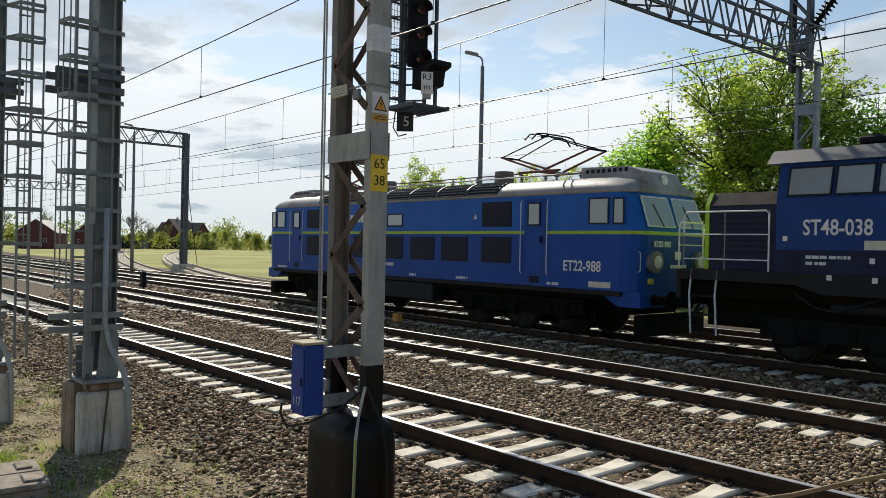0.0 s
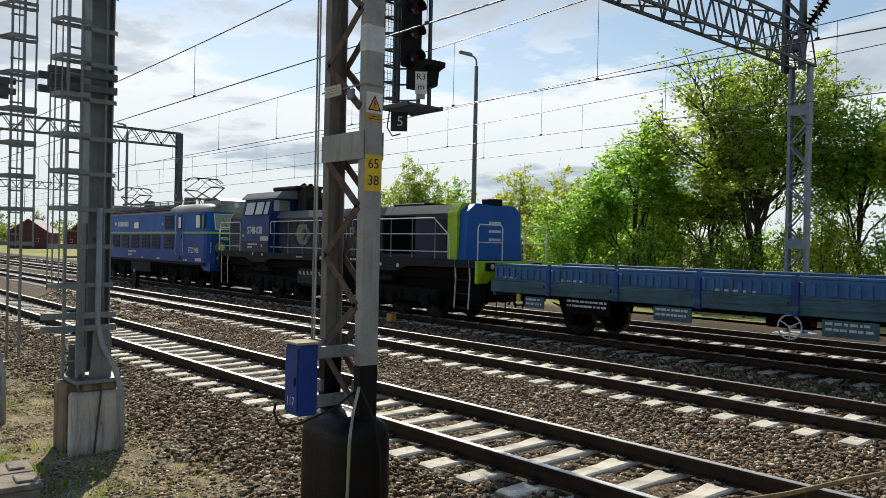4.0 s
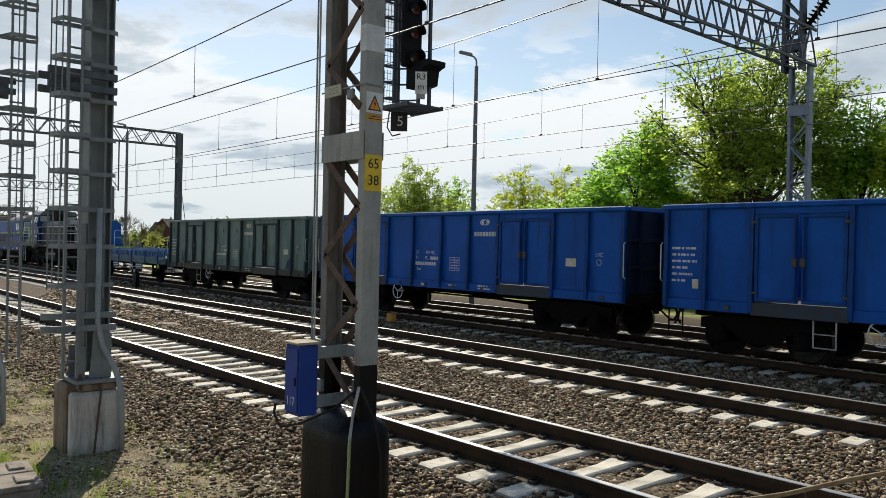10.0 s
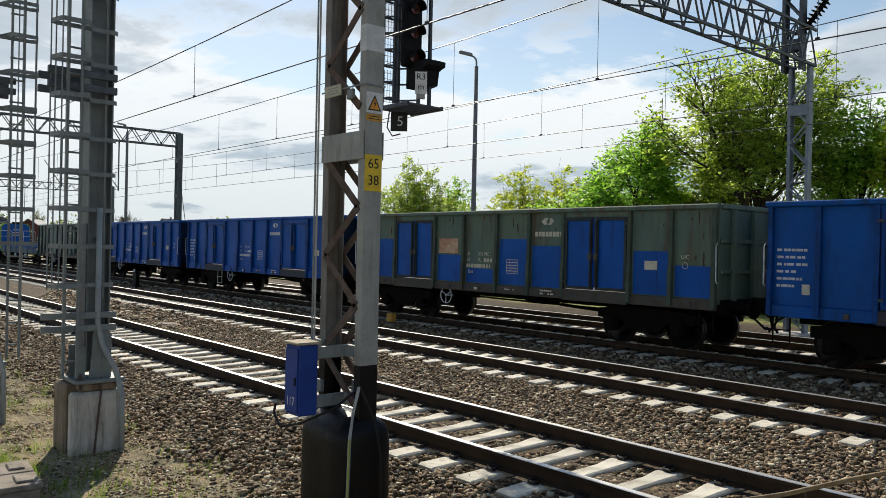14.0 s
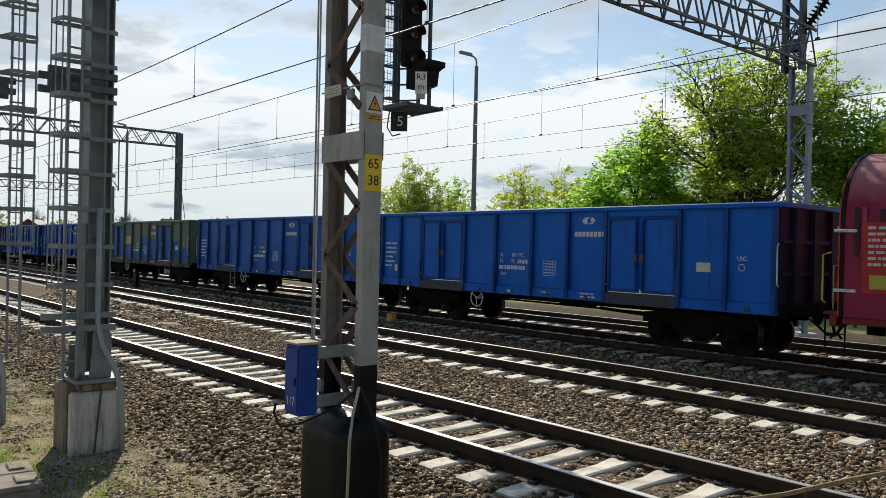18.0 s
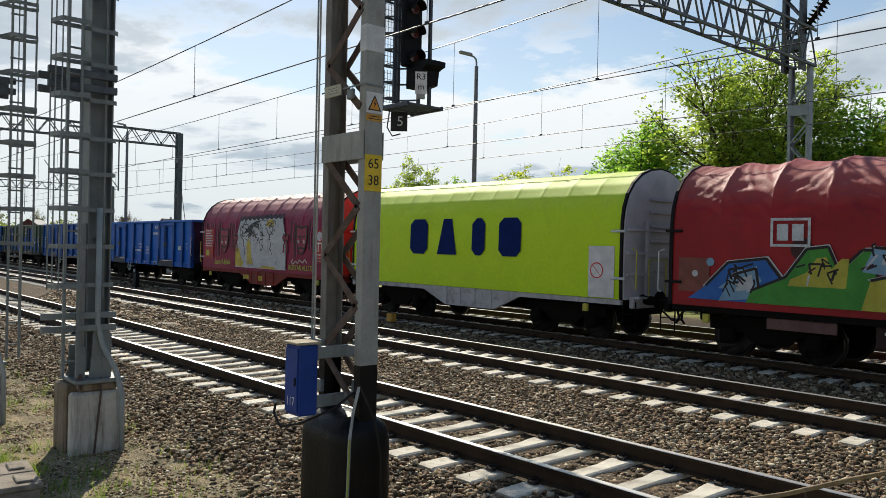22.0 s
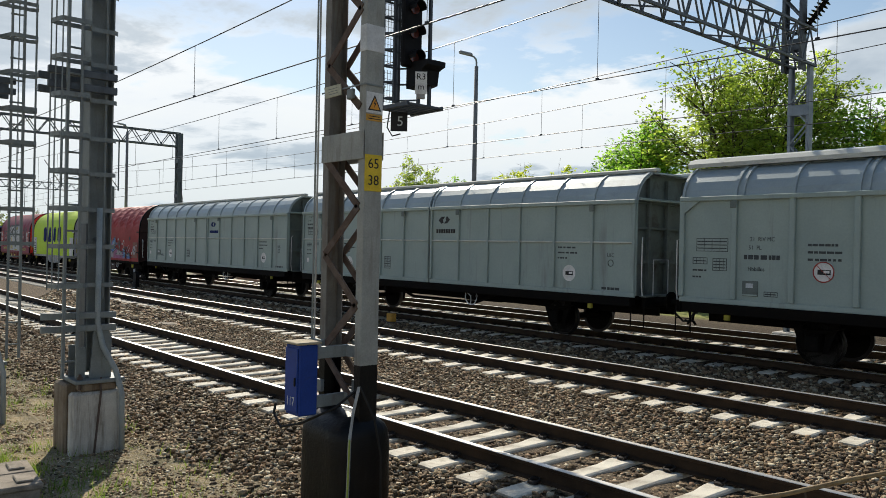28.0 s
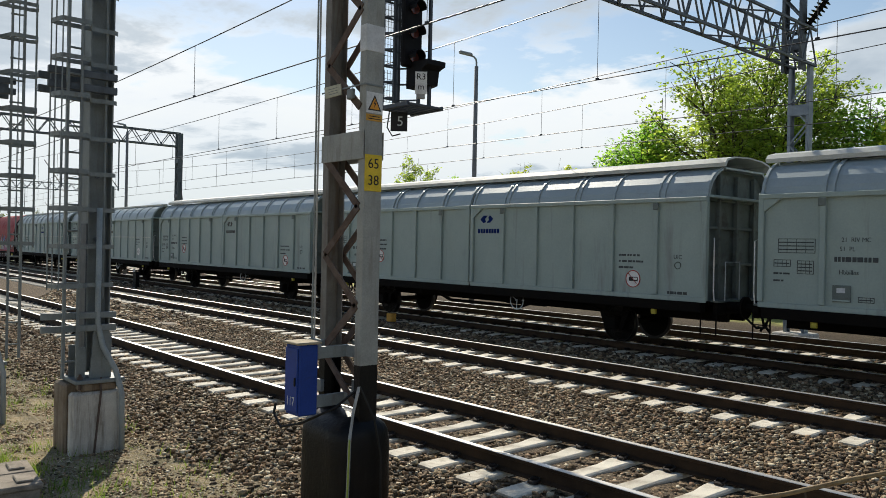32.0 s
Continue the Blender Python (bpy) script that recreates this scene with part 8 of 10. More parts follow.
M["panel_white"] = surface("panel_white", (0.66, 0.66, 0.66), 0.5, dirt=(0.4, 0.38, 0.35), dirt_amount=0.15, scale=3, bump=0.0)
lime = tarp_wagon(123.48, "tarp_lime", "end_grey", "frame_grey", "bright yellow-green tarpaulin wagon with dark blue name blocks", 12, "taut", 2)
for x0, x1, taper in ((-2.38, -1.56, 0.0), (-1.11, -0.26, 0.24), (0.38, 0.90, 0.0), (1.44, 2.26, 0.0)):
    cut = 0.16 if taper == 0 else 0.0
    blob(lime, "logo_blue", [(x0, 1.98 + cut), (x0 + cut, 1.98), (x1 - cut, 1.98), (x1, 1.98 + cut), (x1 - taper, 3.02 - cut), (x1 - taper - cut, 3.02), (x0 + taper + cut, 3.02), (x0 + taper, 3.02 - cut)], Y - 0.012, "name_block")
blk("data_panel", lime, "panel_white", -5.16, -4.44, Y - 0.014, Y - 0.004, 1.08, 2.30, 0.0)
blk("data_pocket", lime, "frame_grey", -5.08, -4.86, Y - 0.022, Y - 0.014, 1.78, 1.98, 0.0)
print_lines(lime, "black", -4.84, 2.14, (0.32, 0.0, 0.25, 0.25), 0.05, Y - 0.014, 0.12, 11)
print_lines(lime, "black", -5.08, 1.66, (0.5, 0.6, 0.6, 0.45), 0.075, Y - 0.014, 0.14, 12)
pan = blk("sign_panel", lime, "panel_white", 4.51, 5.26, Y - 0.014, Y - 0.004, 1.08, 2.30, 0.0)
c = Solid()
c.lathe([(0.02, 0.0), (0.20, 0.0), (0.20, 0.004), (0.02, 0.004)], Matrix.Translation((4.76, Y - 0.015, 1.72)) @ Matrix.Rotation(radians(90), 4, "X"), 20)
part("round_sign", c, M["white"], pan)
c = Solid()
c.pipe([(4.76 + 0.18 * math.cos(a), Y - 0.021, 1.72 + 0.18 * math.sin(a)) for a in np.linspace(0, 2 * math.pi, 17)], 0.014, 4)
c.beam((4.64, Y - 0.021, 1.84), (4.88, Y - 0.021, 1.60), 0.004, 0.03, up=(0, 1, 0))
part("sign_ring", c, M["end_red"], pan)
for z in (1.7, 2.05, 2.4, 2.75, 3.1, 3.4):
    blk("end_louvre", lime, "end_grey", 5.52, 5.58, -0.5, 0.5, z, z + 0.07, 0.015)

M["plate_brown"] = surface("plate_brown", (0.16, 0.085, 0.075), 0.8, second=(0.10, 0.05, 0.045), scale=3, bump=0.1)
M["data_brown"] = surface("data_brown", (0.22, 0.07, 0.05), 0.6, dirt=(0.12, 0.04, 0.03), dirt_amount=0.3, scale=3, bump=0.0)
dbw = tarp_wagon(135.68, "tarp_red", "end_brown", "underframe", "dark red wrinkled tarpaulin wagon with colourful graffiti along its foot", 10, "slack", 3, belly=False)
blk("side_plate", dbw, "plate_brown", -3.3, -1.95, -1.42, -1.38, 0.70, 0.92, 0.01, "dull brown plate below the sill")
for x0, x1 in ((-1.3, -0.5), (-0.35, 0.25), (0.5, 1.3)):
    box_ = blk("equipment_box", dbw, "end_brown", x0, x1, -1.36, -0.9, 0.52, 0.92, 0.02)
    print_lines(box_, "dim_white", x0 + 0.15, 0.80, (0.3,), 0.05, -1.362, 0.1, int(x0 * 10))
brake_wheel(dbw, 1.75, 0.86, -1.40, 0.2)
s_ = Solid()
for x0, x1, z0, z1 in ((-3.22, -2.44, 2.34, 2.39), (-3.22, -2.44, 2.85, 2.90), (-3.22, -3.17, 2.39, 2.85), (-2.49, -2.44, 2.39, 2.85)):
    s_.box(x0, x1, Y - 0.016, Y - 0.008, z0, z1)
part("emblem_frame", s_, M["dim_white"], dbw, "pale square emblem outline")
blk("emblem_block", dbw, "dim_white", -3.09, -2.87, Y - 0.016, Y - 0.008, 2.46, 2.78, 0.0)
blk("emblem_block", dbw, "dim_white", -2.79, -2.57, Y - 0.016, Y - 0.008, 2.46, 2.78, 0.0)
shapes = [("spray_blue", [(-5.0, 1.22), (-4.6, 1.5), (-4.1, 2.0), (-3.3, 2.1), (-2.9, 1.6), (-3.5, 1.2)]), ("spray_sky", [(-4.3, 1.2), (-4.0, 1.75), (-3.5, 1.9), (-3.4, 1.3)]),
          ("spray_green", [(-3.7, 1.2), (-3.6, 1.45), (-2.9, 1.75), (-2.5, 2.3), (-2.1, 2.35), (-1.9, 1.9), (-1.5, 2.3), (-1.2, 2.3), (-1.3, 1.2)]), ("spray_sky", [(-1.5, 1.9), (-1.3, 2.35), (-0.8, 2.3), (-0.7, 1.8)]),
          ("spray_lime", [(-1.5, 1.2), (-1.35, 1.75), (-0.4, 2.0), (0.1, 1.9), (0.0, 1.2)]), ("spray_grey", [(0.0, 1.2), (0.05, 1.7), (0.25, 2.25), (0.5, 2.2), (0.6, 1.6), (1.4, 1.5), (1.5, 1.2)]),
          ("spray_blue", [(0.8, 1.7), (1.1, 2.1), (1.6, 2.4), (1.75, 2.1), (1.6, 1.6), (1.2, 1.5)]), ("spray_pink", [(1.4, 1.18), (1.45, 1.55), (1.9, 1.75), (2.4, 1.6), (3.2, 1.55), (3.4, 1.18)]),
          ("spray_blue", [(3.0, 1.2), (3.1, 1.75), (3.3, 1.7), (3.4, 1.3)]), ("spray_blue", [(3.6, 1.2), (3.7, 1.5), (4.1, 1.5), (4.2, 1.2)])]
for k, (mat, pts) in enumerate(shapes):
    yy = Y - 0.012 - 0.0035 * k
    blob(dbw, mat, pts, yy, label="sprayed letter shape")
    cx, cz = sum(p[0] for p in pts) / len(pts), sum(p[1] for p in pts) / len(pts)
    for (xa, za), (xb, zb) in zip(pts[1:], pts[2:]):
        stroke(dbw, "spray_black", [(xa, za), (xb, zb)], 0.055, yy - 0.006, "outline")
        if min(za, zb) > 1.3:
            grow = 1.07
            stroke(dbw, "spray_white", [(cx + (xa - cx) * grow, cz + (za - cz) * grow), (cx + (xb - cx) * grow, cz + (zb - cz) * grow)], 0.028, yy - 0.004, "outline")
    pale = {"spray_blue": "spray_sky", "spray_green": "spray_lime", "spray_lime": "spray_yellow", "spray_grey": "spray_white", "spray_pink": "spray_grey", "spray_sky": "spray_white"}[mat]
    blob(dbw, pale, [(cx + 0.08 + (px - cx) * 0.45, cz + 0.05 + (pz - cz) * 0.5) for px, pz in pts], yy - 0.0032, "inner_patch")
    for j in range(5):
        qx, qz = cx + rng.uniform(-0.4, 0.4), cz + rng.uniform(-0.3, 0.2)
        stroke(dbw, "spray_black", [(qx, qz), (qx + rng.uniform(-0.12, 0.12), qz + 0.2), (qx + rng.uniform(-0.05, 0.3), qz + rng.uniform(0.05, 0.3))], rng.uniform(0.02, 0.05), yy - 0.0068, "inner_line")
    for j in range(3):
        a = rng.uniform(0, 6.28)
        p0 = (cx + rng.uniform(-0.25, 0.25), cz + rng.uniform(-0.15, 0.15))
        p1 = (p0[0] + 0.3 * math.cos(a), min(1.95, max(1.25, p0[1] + 0.2 * math.sin(a))))
        stroke(dbw, ("spray_black", "spray_white", "plum_dark")[j], [p0, p1], 0.035, yy - 0.007, "inner_line")
for x, z, r in ((-4.85, 1.75, .07), (-4.5, 2.0, .09), (0.45, 2.1, .1), (-0.3, 2.35, .06), (1.9, 2.0, .09), (2.1, 2.25, .07), (2.8, 2.0, .08), (4.4, 1.5, .08), (4.75, 1.55, .09), (4.3, 1.3, .06), (3.0, 2.15, .07)):
    c = Solid()
    c.lathe([(0.01, 0.0), (r, 0.0), (r, 0.003), (0.01, 0.003)], Matrix.Translation((x, Y - 0.012, z)) @ Matrix.Rotation(radians(90), 4, "X"), 12)
    part("paint_dot", c, M["spray_white" if r < .085 else "spray_sky"], dbw)
for pts in ([(2.9, 1.3), (3.2, 2.1)], [(3.3, 1.25), (3.9, 1.95)], [(3.5, 1.3), (4.15, 1.8)], [(2.5, 1.4), (2.45, 1.9)]):
    stroke(dbw, "spray_white", pts, 0.035, Y - 0.04)
for x, z, r in ((-2.6, 2.3, 0.22), (0.6, 2.35, 0.2), (2.3, 2.0, 0.2), (4.0, 2.3, 0.12)):
    c = Solid()
    c.lathe([(0.01, 0.0), (r, 0.0), (r, 0.001), (0.01, 0.001)], Matrix.Translation((x, Y - 0.009, z)) @ Matrix.Rotation(radians(90), 4, "X"), 14)
    part("dark_spot", c, M["plum_dark"], dbw)
blk("data_panel", dbw, "data_brown", -5.24, -4.52, Y - 0.012, Y - 0.004, 1.36, 2.08, 0.0)
print_lines(dbw, "dim_white", -5.18, 1.98, (0.5, 0.5, 0.4), 0.06, Y - 0.004, 0.13, 15)
pan = blk("data_panel", dbw, "data_brown", 4.50, 5.24, Y - 0.012, Y - 0.004, 1.26, 2.10, 0.0)
c = Solid()
c.lathe([(0.02, 0.0), (0.24, 0.0), (0.24, 0.003), (0.02, 0.003)], Matrix.Translation((4.74, Y - 0.013, 1.66)) @ Matrix.Rotation(radians(90), 4, "X"), 20)
part("round_sign", c, M["spray_grey"], pan)
stroke(pan, "spray_black", [(4.58, 1.75), (4.90, 1.58)], 0.06, Y - 0.020)
lettering("inscription", "UIC", 0.14, M["dim_white"], pan, pose(5.08, Y - 0.014, 1.92), 0.001)


# ---------- flat wagon ----------
M["flat_blue"] = surface("flat_blue", (0.035, 0.14, 0.33), 0.5, second=(0.03, 0.11, 0.26), dirt=(0.05, 0.07, 0.09), dirt_amount=0.3, scale=1.5, streaks=True, grain=25, bump=0.1)
M["flat_teal"] = surface("flat_teal", (0.05, 0.13, 0.17), 0.6, second=(0.04, 0.10, 0.13), dirt=(0.03, 0.035, 0.04), dirt_amount=0.35, scale=1.8, bump=0.12)
M["flat_stake"] = surface("flat_stake", (0.012, 0.05, 0.26), 0.45, scale=2, bump=0.05)


def flat_wagon(s):
    v = vehicle("flat_wagon", s, 4.2, "blue two-axle flat wagon with low ribbed drop sides", "goods wagon")
    H = 6.62
    cuts = [-6.55, -4.56, -2.48, -0.36, 1.72, 3.8, 5.6, 6.55]
    for side in (-1, 1):
        y = side * 1.40
        for a, b in zip(cuts, cuts[1:]):
            p = blk("drop_side", v, "flat_blue", a + 0.05, b - 0.05, y - 0.02, y + 0.02, 1.36, 1.72, 0.006)
            n = int((b - a) / 0.2)
            for i in range(n):
                x = a + 0.12 + (b - a - 0.24) * i / max(1, n - 1)
                blk("rib", p, "flat_blue", x - 0.045, x + 0.045, y + side * 0.021, y + side * 0.06, 1.40, 1.66, 0.012)
            blk("top_bead", p, "flat_blue", a + 0.05, b - 0.05, y - 0.03, y + 0.03, 1.72, 1.79, 0.015)
            blk("hinge_strip", p, "flat_teal", a + 0.05, b - 0.05, y + side * 0.021, y + side * 0.05, 1.33, 1.39, 0.008)
        for x in cuts[1:-1]:
            st = blk("stake", v, "flat_stake", x - 0.07, x + 0.07, y + side * 0.0, y + side * 0.10, 1.0, 1.66, 0.015, "dark blue stake pocket")
            blk("stake_cap", st, "flat_teal", x - 0.09, x + 0.09, y - side * 0.02, y + side * 0.13, 1.10, 1.20, 0.01)
        for a, b in zip(cuts, cuts[1:]):
            st = Solid()
            st.extrude([(a + 0.15, 1.22), (b - 0.6, 1.27), (b - 0.15, 1.27), (b - 0.15, 1.20), (a + 0.4, 1.15)], "y", y + side * 0.052, y + side * 0.09)
            part("folded_stake", st, M["flat_teal"], v)
        blk("sole_bar", v, "flat_teal", -H, H, y - 0.05, y + 0.05, 1.02, 1.32, 0.01)
    # framed boards under the sole bar
    for x0, x1, z0, z1, m in ((-5.42, -4.75, 0.66, 0.95, "flat_teal"), (-4.05, -2.7, 0.62, 1.0, "underframe"), (-1.5, -0.55, 0.66, 0.98, "flat_teal"), (2.2, 3.2, 0.66, 0.98, "flat_teal")):
        bd_ = blk("data_board", v, m, x0, x1, -1.39, -1.36, z0, z1, 0.004)
        print_lines(bd_, "dim_white", x0 + 0.06, z1 - 0.07, (x1 - x0 - 0.15,) * 2, 0.05, -1.392, 0.11, int(x0 * 10))
    for x, w in ((-6.2, 0.5), (-4.3, 0.9), (0.0, 0.9)):
        print_lines(v, "dim_white", x, 1.42, (w,), 0.05, -1.42, 0.1, int(x * 7))
    blk("deck", v, "wood_dark", -H, H, -1.36, 1.36, 1.28, 1.345, 0.0, "worn timber deck")
    for y in (-0.4, 0.4):
        blk("centre_sill", v, "underframe", -H, H, y - 0.07, y + 0.07, 0.85, 1.27, 0.01)
    for k in (-1, 1):
        blk("end_board", v, "flat_blue", k * 6.56 - 0.03, k * 6.56 + 0.03, -1.34, 1.34, 1.35, 1.74, 0.01)
        blk("headstock", v, "flat_teal", k * H - 0.06, k * H + 0.06, -1.32, 1.32, 0.9, 1.27, 0.02)
        draw_gear(v, k * (H + 0.04), k)
        foot_step(v, k * (H - 0.3), 0.45, -1.36, 0.34, 0.55)
        single_axle(v, k * 4.1)
        blk("rope_hook", v, "yellow_dull", k * 5.6 - 0.06, k * 5.6 + 0.06, -1.46, -1.38, 0.80, 1.0, 0.01)
    brake_wheel(v, 1.6, 0.78, -1.42)
    t = Solid()
    t.tube((-4.0, 0, 0.66), (4.0, 0, 0.66), 0.03, 6).tube((0.2, 0.6, 0.72), (1.2, 0.6, 0.72), 0.16, 12)
    part("brake_gear", t, M["underframe"], v)


flat_wagon(14.02)


# ---------- locomotives ----------
M["loco_blue"] = surface("loco_blue", (0.002, 0.056, 0.29), 0.5, second=(0.002, 0.047, 0.24), dirt=(0.006, 0.02, 0.07), dirt_amount=0.15, scale=0.9, streaks=True, grain=20, bump=0.04, vary=0.05, spec=0.25)
M["loco_sky"] = surface("loco_sky", (0.005, 0.105, 0.42), 0.5, second=(0.005, 0.092, 0.36), dirt=(0.012, 0.05, 0.16), dirt_amount=0.15, scale=0.9, streaks=True, grain=20, bump=0.04, vary=0.05, spec=0.25)
M["loco_roof"] = surface("loco_roof", (0.33, 0.325, 0.315), 0.48, second=(0.24, 0.23, 0.22), dirt=(0.12, 0.08, 0.055), dirt_amount=0.28, scale=1.2, grain=20, bump=0.1)
M["stripe_green"] = surface("stripe_green", (0.34, 0.50, 0.03), 0.45, bump=0.0)
M["grille"] = surface("grille", (0.004, 0.006, 0.018), 0.7, bump=0.1)
M["void"] = surface("void", (0.002, 0.002, 0.0025), 0.9, bump=0.0, spec=0.05)
M["navy"] = surface("navy", (0.003, 0.009, 0.045), 0.42, second=(0.002, 0.007, 0.034), dirt=(0.010, 0.013, 0.03), dirt_amount=0.2, scale=1.2, grain=20, bump=0.05, spec=0.25)
M["lime_paint"] = surface("lime_paint", (0.36, 0.60, 0.02), 0.4, bump=0.03)
M["deck_grey"] = surface("deck_grey", (0.010, 0.010, 0.011), 0.75, second=(0.007, 0.007, 0.008), dirt=(0.020, 0.016, 0.012), dirt_amount=0.25, scale=2, bump=0.12)
M["hood_grey"] = surface("hood_grey", (0.15, 0.15, 0.148), 0.55, second=(0.12, 0.12, 0.118), dirt=(0.07, 0.06, 0.05), dirt_amount=0.3, scale=1.4, bump=0.06)
M["cab_grey"] = surface("cab_grey", (0.17, 0.175, 0.18), 0.55, second=(0.13, 0.135, 0.14), dirt=(0.10, 0.085, 0.07), dirt_amount=0.3, scale=1.4, bump=0.06)
M["rubber"] = surface("rubber", (0.012, 0.012, 0.012), 0.7, bump=0.0)
M["window_glass"] = glass_material("window_glass", (0.55, 0.60, 0.60), 0.03)
M["cab_inside"] = surface("cab_inside", (0.20, 0.21, 0.19), 0.8, bump=0.0)
M["curtain"] = surface("curtain", (0.55, 0.55, 0.53), 0.8, bump=0.0)
M["panto_red"] = surface("panto_red", (0.14, 0.045, 0.03), 0.7, scale=6, bump=0.1)
M["lamp_glass"] = surface("lamp_glass", (0.62, 0.62, 0.58), 0.15, bump=0.0, coat=0.5)
M["hazard_white"] = surface("hazard_white", (0.48, 0.50, 0.34), 0.6, bump=0.0)
M["emblem_tan"] = surface("emblem_tan", (0.26, 0.22, 0.16), 0.6, bump=0.0)


def pane_(parent, x0, x1, y, z0, z1, side, frame_mat="rubber", lean=0.0):
    """A window: rubber frame and glass, flat against the wall; lean shifts its top inwards."""
    s = Solid()
    t = 0.035
    for a, b, c, d in ((x0, x1, z0, z0 + t), (x0, x1, z1 - t, z1), (x0, x0 + t, z0 + t, z1 - t), (x1 - t, x1, z0 + t, z1 - t)):
        q = [(a, c), (b, c), (b, d), (a, d)]
        vs = []
        for dy in (0.0, side * 0.02):
            vs += [(px, y + dy - side * lean * (pz - z0) / (z1 - z0), pz) for px, pz in q]
        s.add(vs, [(0, 1, 2, 3), (7, 6, 5, 4), (0, 4, 5, 1), (1, 5, 6, 2), (2, 6, 7, 3), (3, 7, 4, 0)])
    f = part("window", s, M[frame_mat], parent, "window in a dark rubber frame")
    s = Solid()
    q = [(x0 + t, z0 + t), (x1 - t, z0 + t), (x1 - t, z1 - t), (x0 + t, z1 - t)]
    vs = []
    for dy in (side * 0.004, side * 0.010):
        vs += [(px, y + dy - side * lean * (pz - z0) / (z1 - z0), pz) for px, pz in q]
    s.add(vs, [(0, 1, 2, 3), (7, 6, 5, 4), (0, 4, 5, 1), (1, 5, 6, 2), (2, 6, 7, 3), (3, 7, 4, 0)])
    part("pane", s, M["loco_glass"], f)
    return f


def loco_glass():
    m = bpy.data.materials.new("loco_glass")
    m.use_nodes = True
    b = m.node_tree.nodes["Principled BSDF"]
    # opaque pane; the sky seen through it is put into this pale grey
    b.inputs["Base Color"].default_value = (0.26, 0.29, 0.29, 1)
    b.inputs["Roughness"].default_value = 0.04
    b.inputs["Coat Weight"].default_value = 0.8
    return m


M["loco_glass"] = loco_glass()


def diamond_pantograph(parent, x, raised):
    """A scissor pantograph on insulators; raised is the height of its head."""
    base = Solid()
    base.box(x - 0.75, x + 0.75, -0.55, -0.45, 4.30, 4.36, 0.01).box(x - 0.75, x + 0.75, 0.45, 0.55, 4.30, 4.36, 0.01).box(x - 0.08, x + 0.08, -0.45, 0.45, 4.30, 4.37, 0.01)
    b = part("pantograph_base", base, M["panto_red"], parent, "rust-red pantograph base")
    for dx in (-0.65, 0.65):
        for y in (-0.5, 0.5):
            s = Solid()
            insulator(s, (x + dx, y, 4.02), (x + dx, y, 4.30), 0.075, 3)
            part("insulator", s, M["concrete_pole"], b)
    k = (4.36 + raised) / 2 - 0.02
    for d in (-1, 1):
        s = Solid()
        for y in (-0.45, 0.45):
            s.tube((x + d * 0.10, y * 0.9, 4.38), (x + d * 1.62, y * 0.75, k), 0.035, 7, 0.028)
        part("lower_arm", s, M["panto_red"], b)
        s = Solid()
        for y in (-0.45, 0.45):
            s.tube((x + d * 1.62, y * 0.75, k), (x + d * 0.12, y * 0.45, raised - 0.06), 0.018, 6)
        s.tube((x + d * 1.62, -0.36, k), (x + d * 1.62, 0.36, k), 0.03, 6)
        part("upper_arm", s, M["black_metal"], b)
    s = Solid()
    for dx in (-0.13, 0.13):
        s.pipe([(x + dx, -0.95, raised - 0.20), (x + dx, -0.75, raised - 0.02), (x + dx, -0.5, raised + 0.01), (x + dx, 0.5, raised + 0.01), (x + dx, 0.75, raised - 0.02), (x + dx, 0.95, raised - 0.20)], 0.022, 6)
    s.box(x - 0.14, x + 0.14, -0.3, -0.26, raised - 0.07, raised - 0.02).box(x - 0.14, x + 0.14, 0.26, 0.3, raised - 0.07, raised - 0.02)
    part("collector_head", s, M["black_metal"], b)


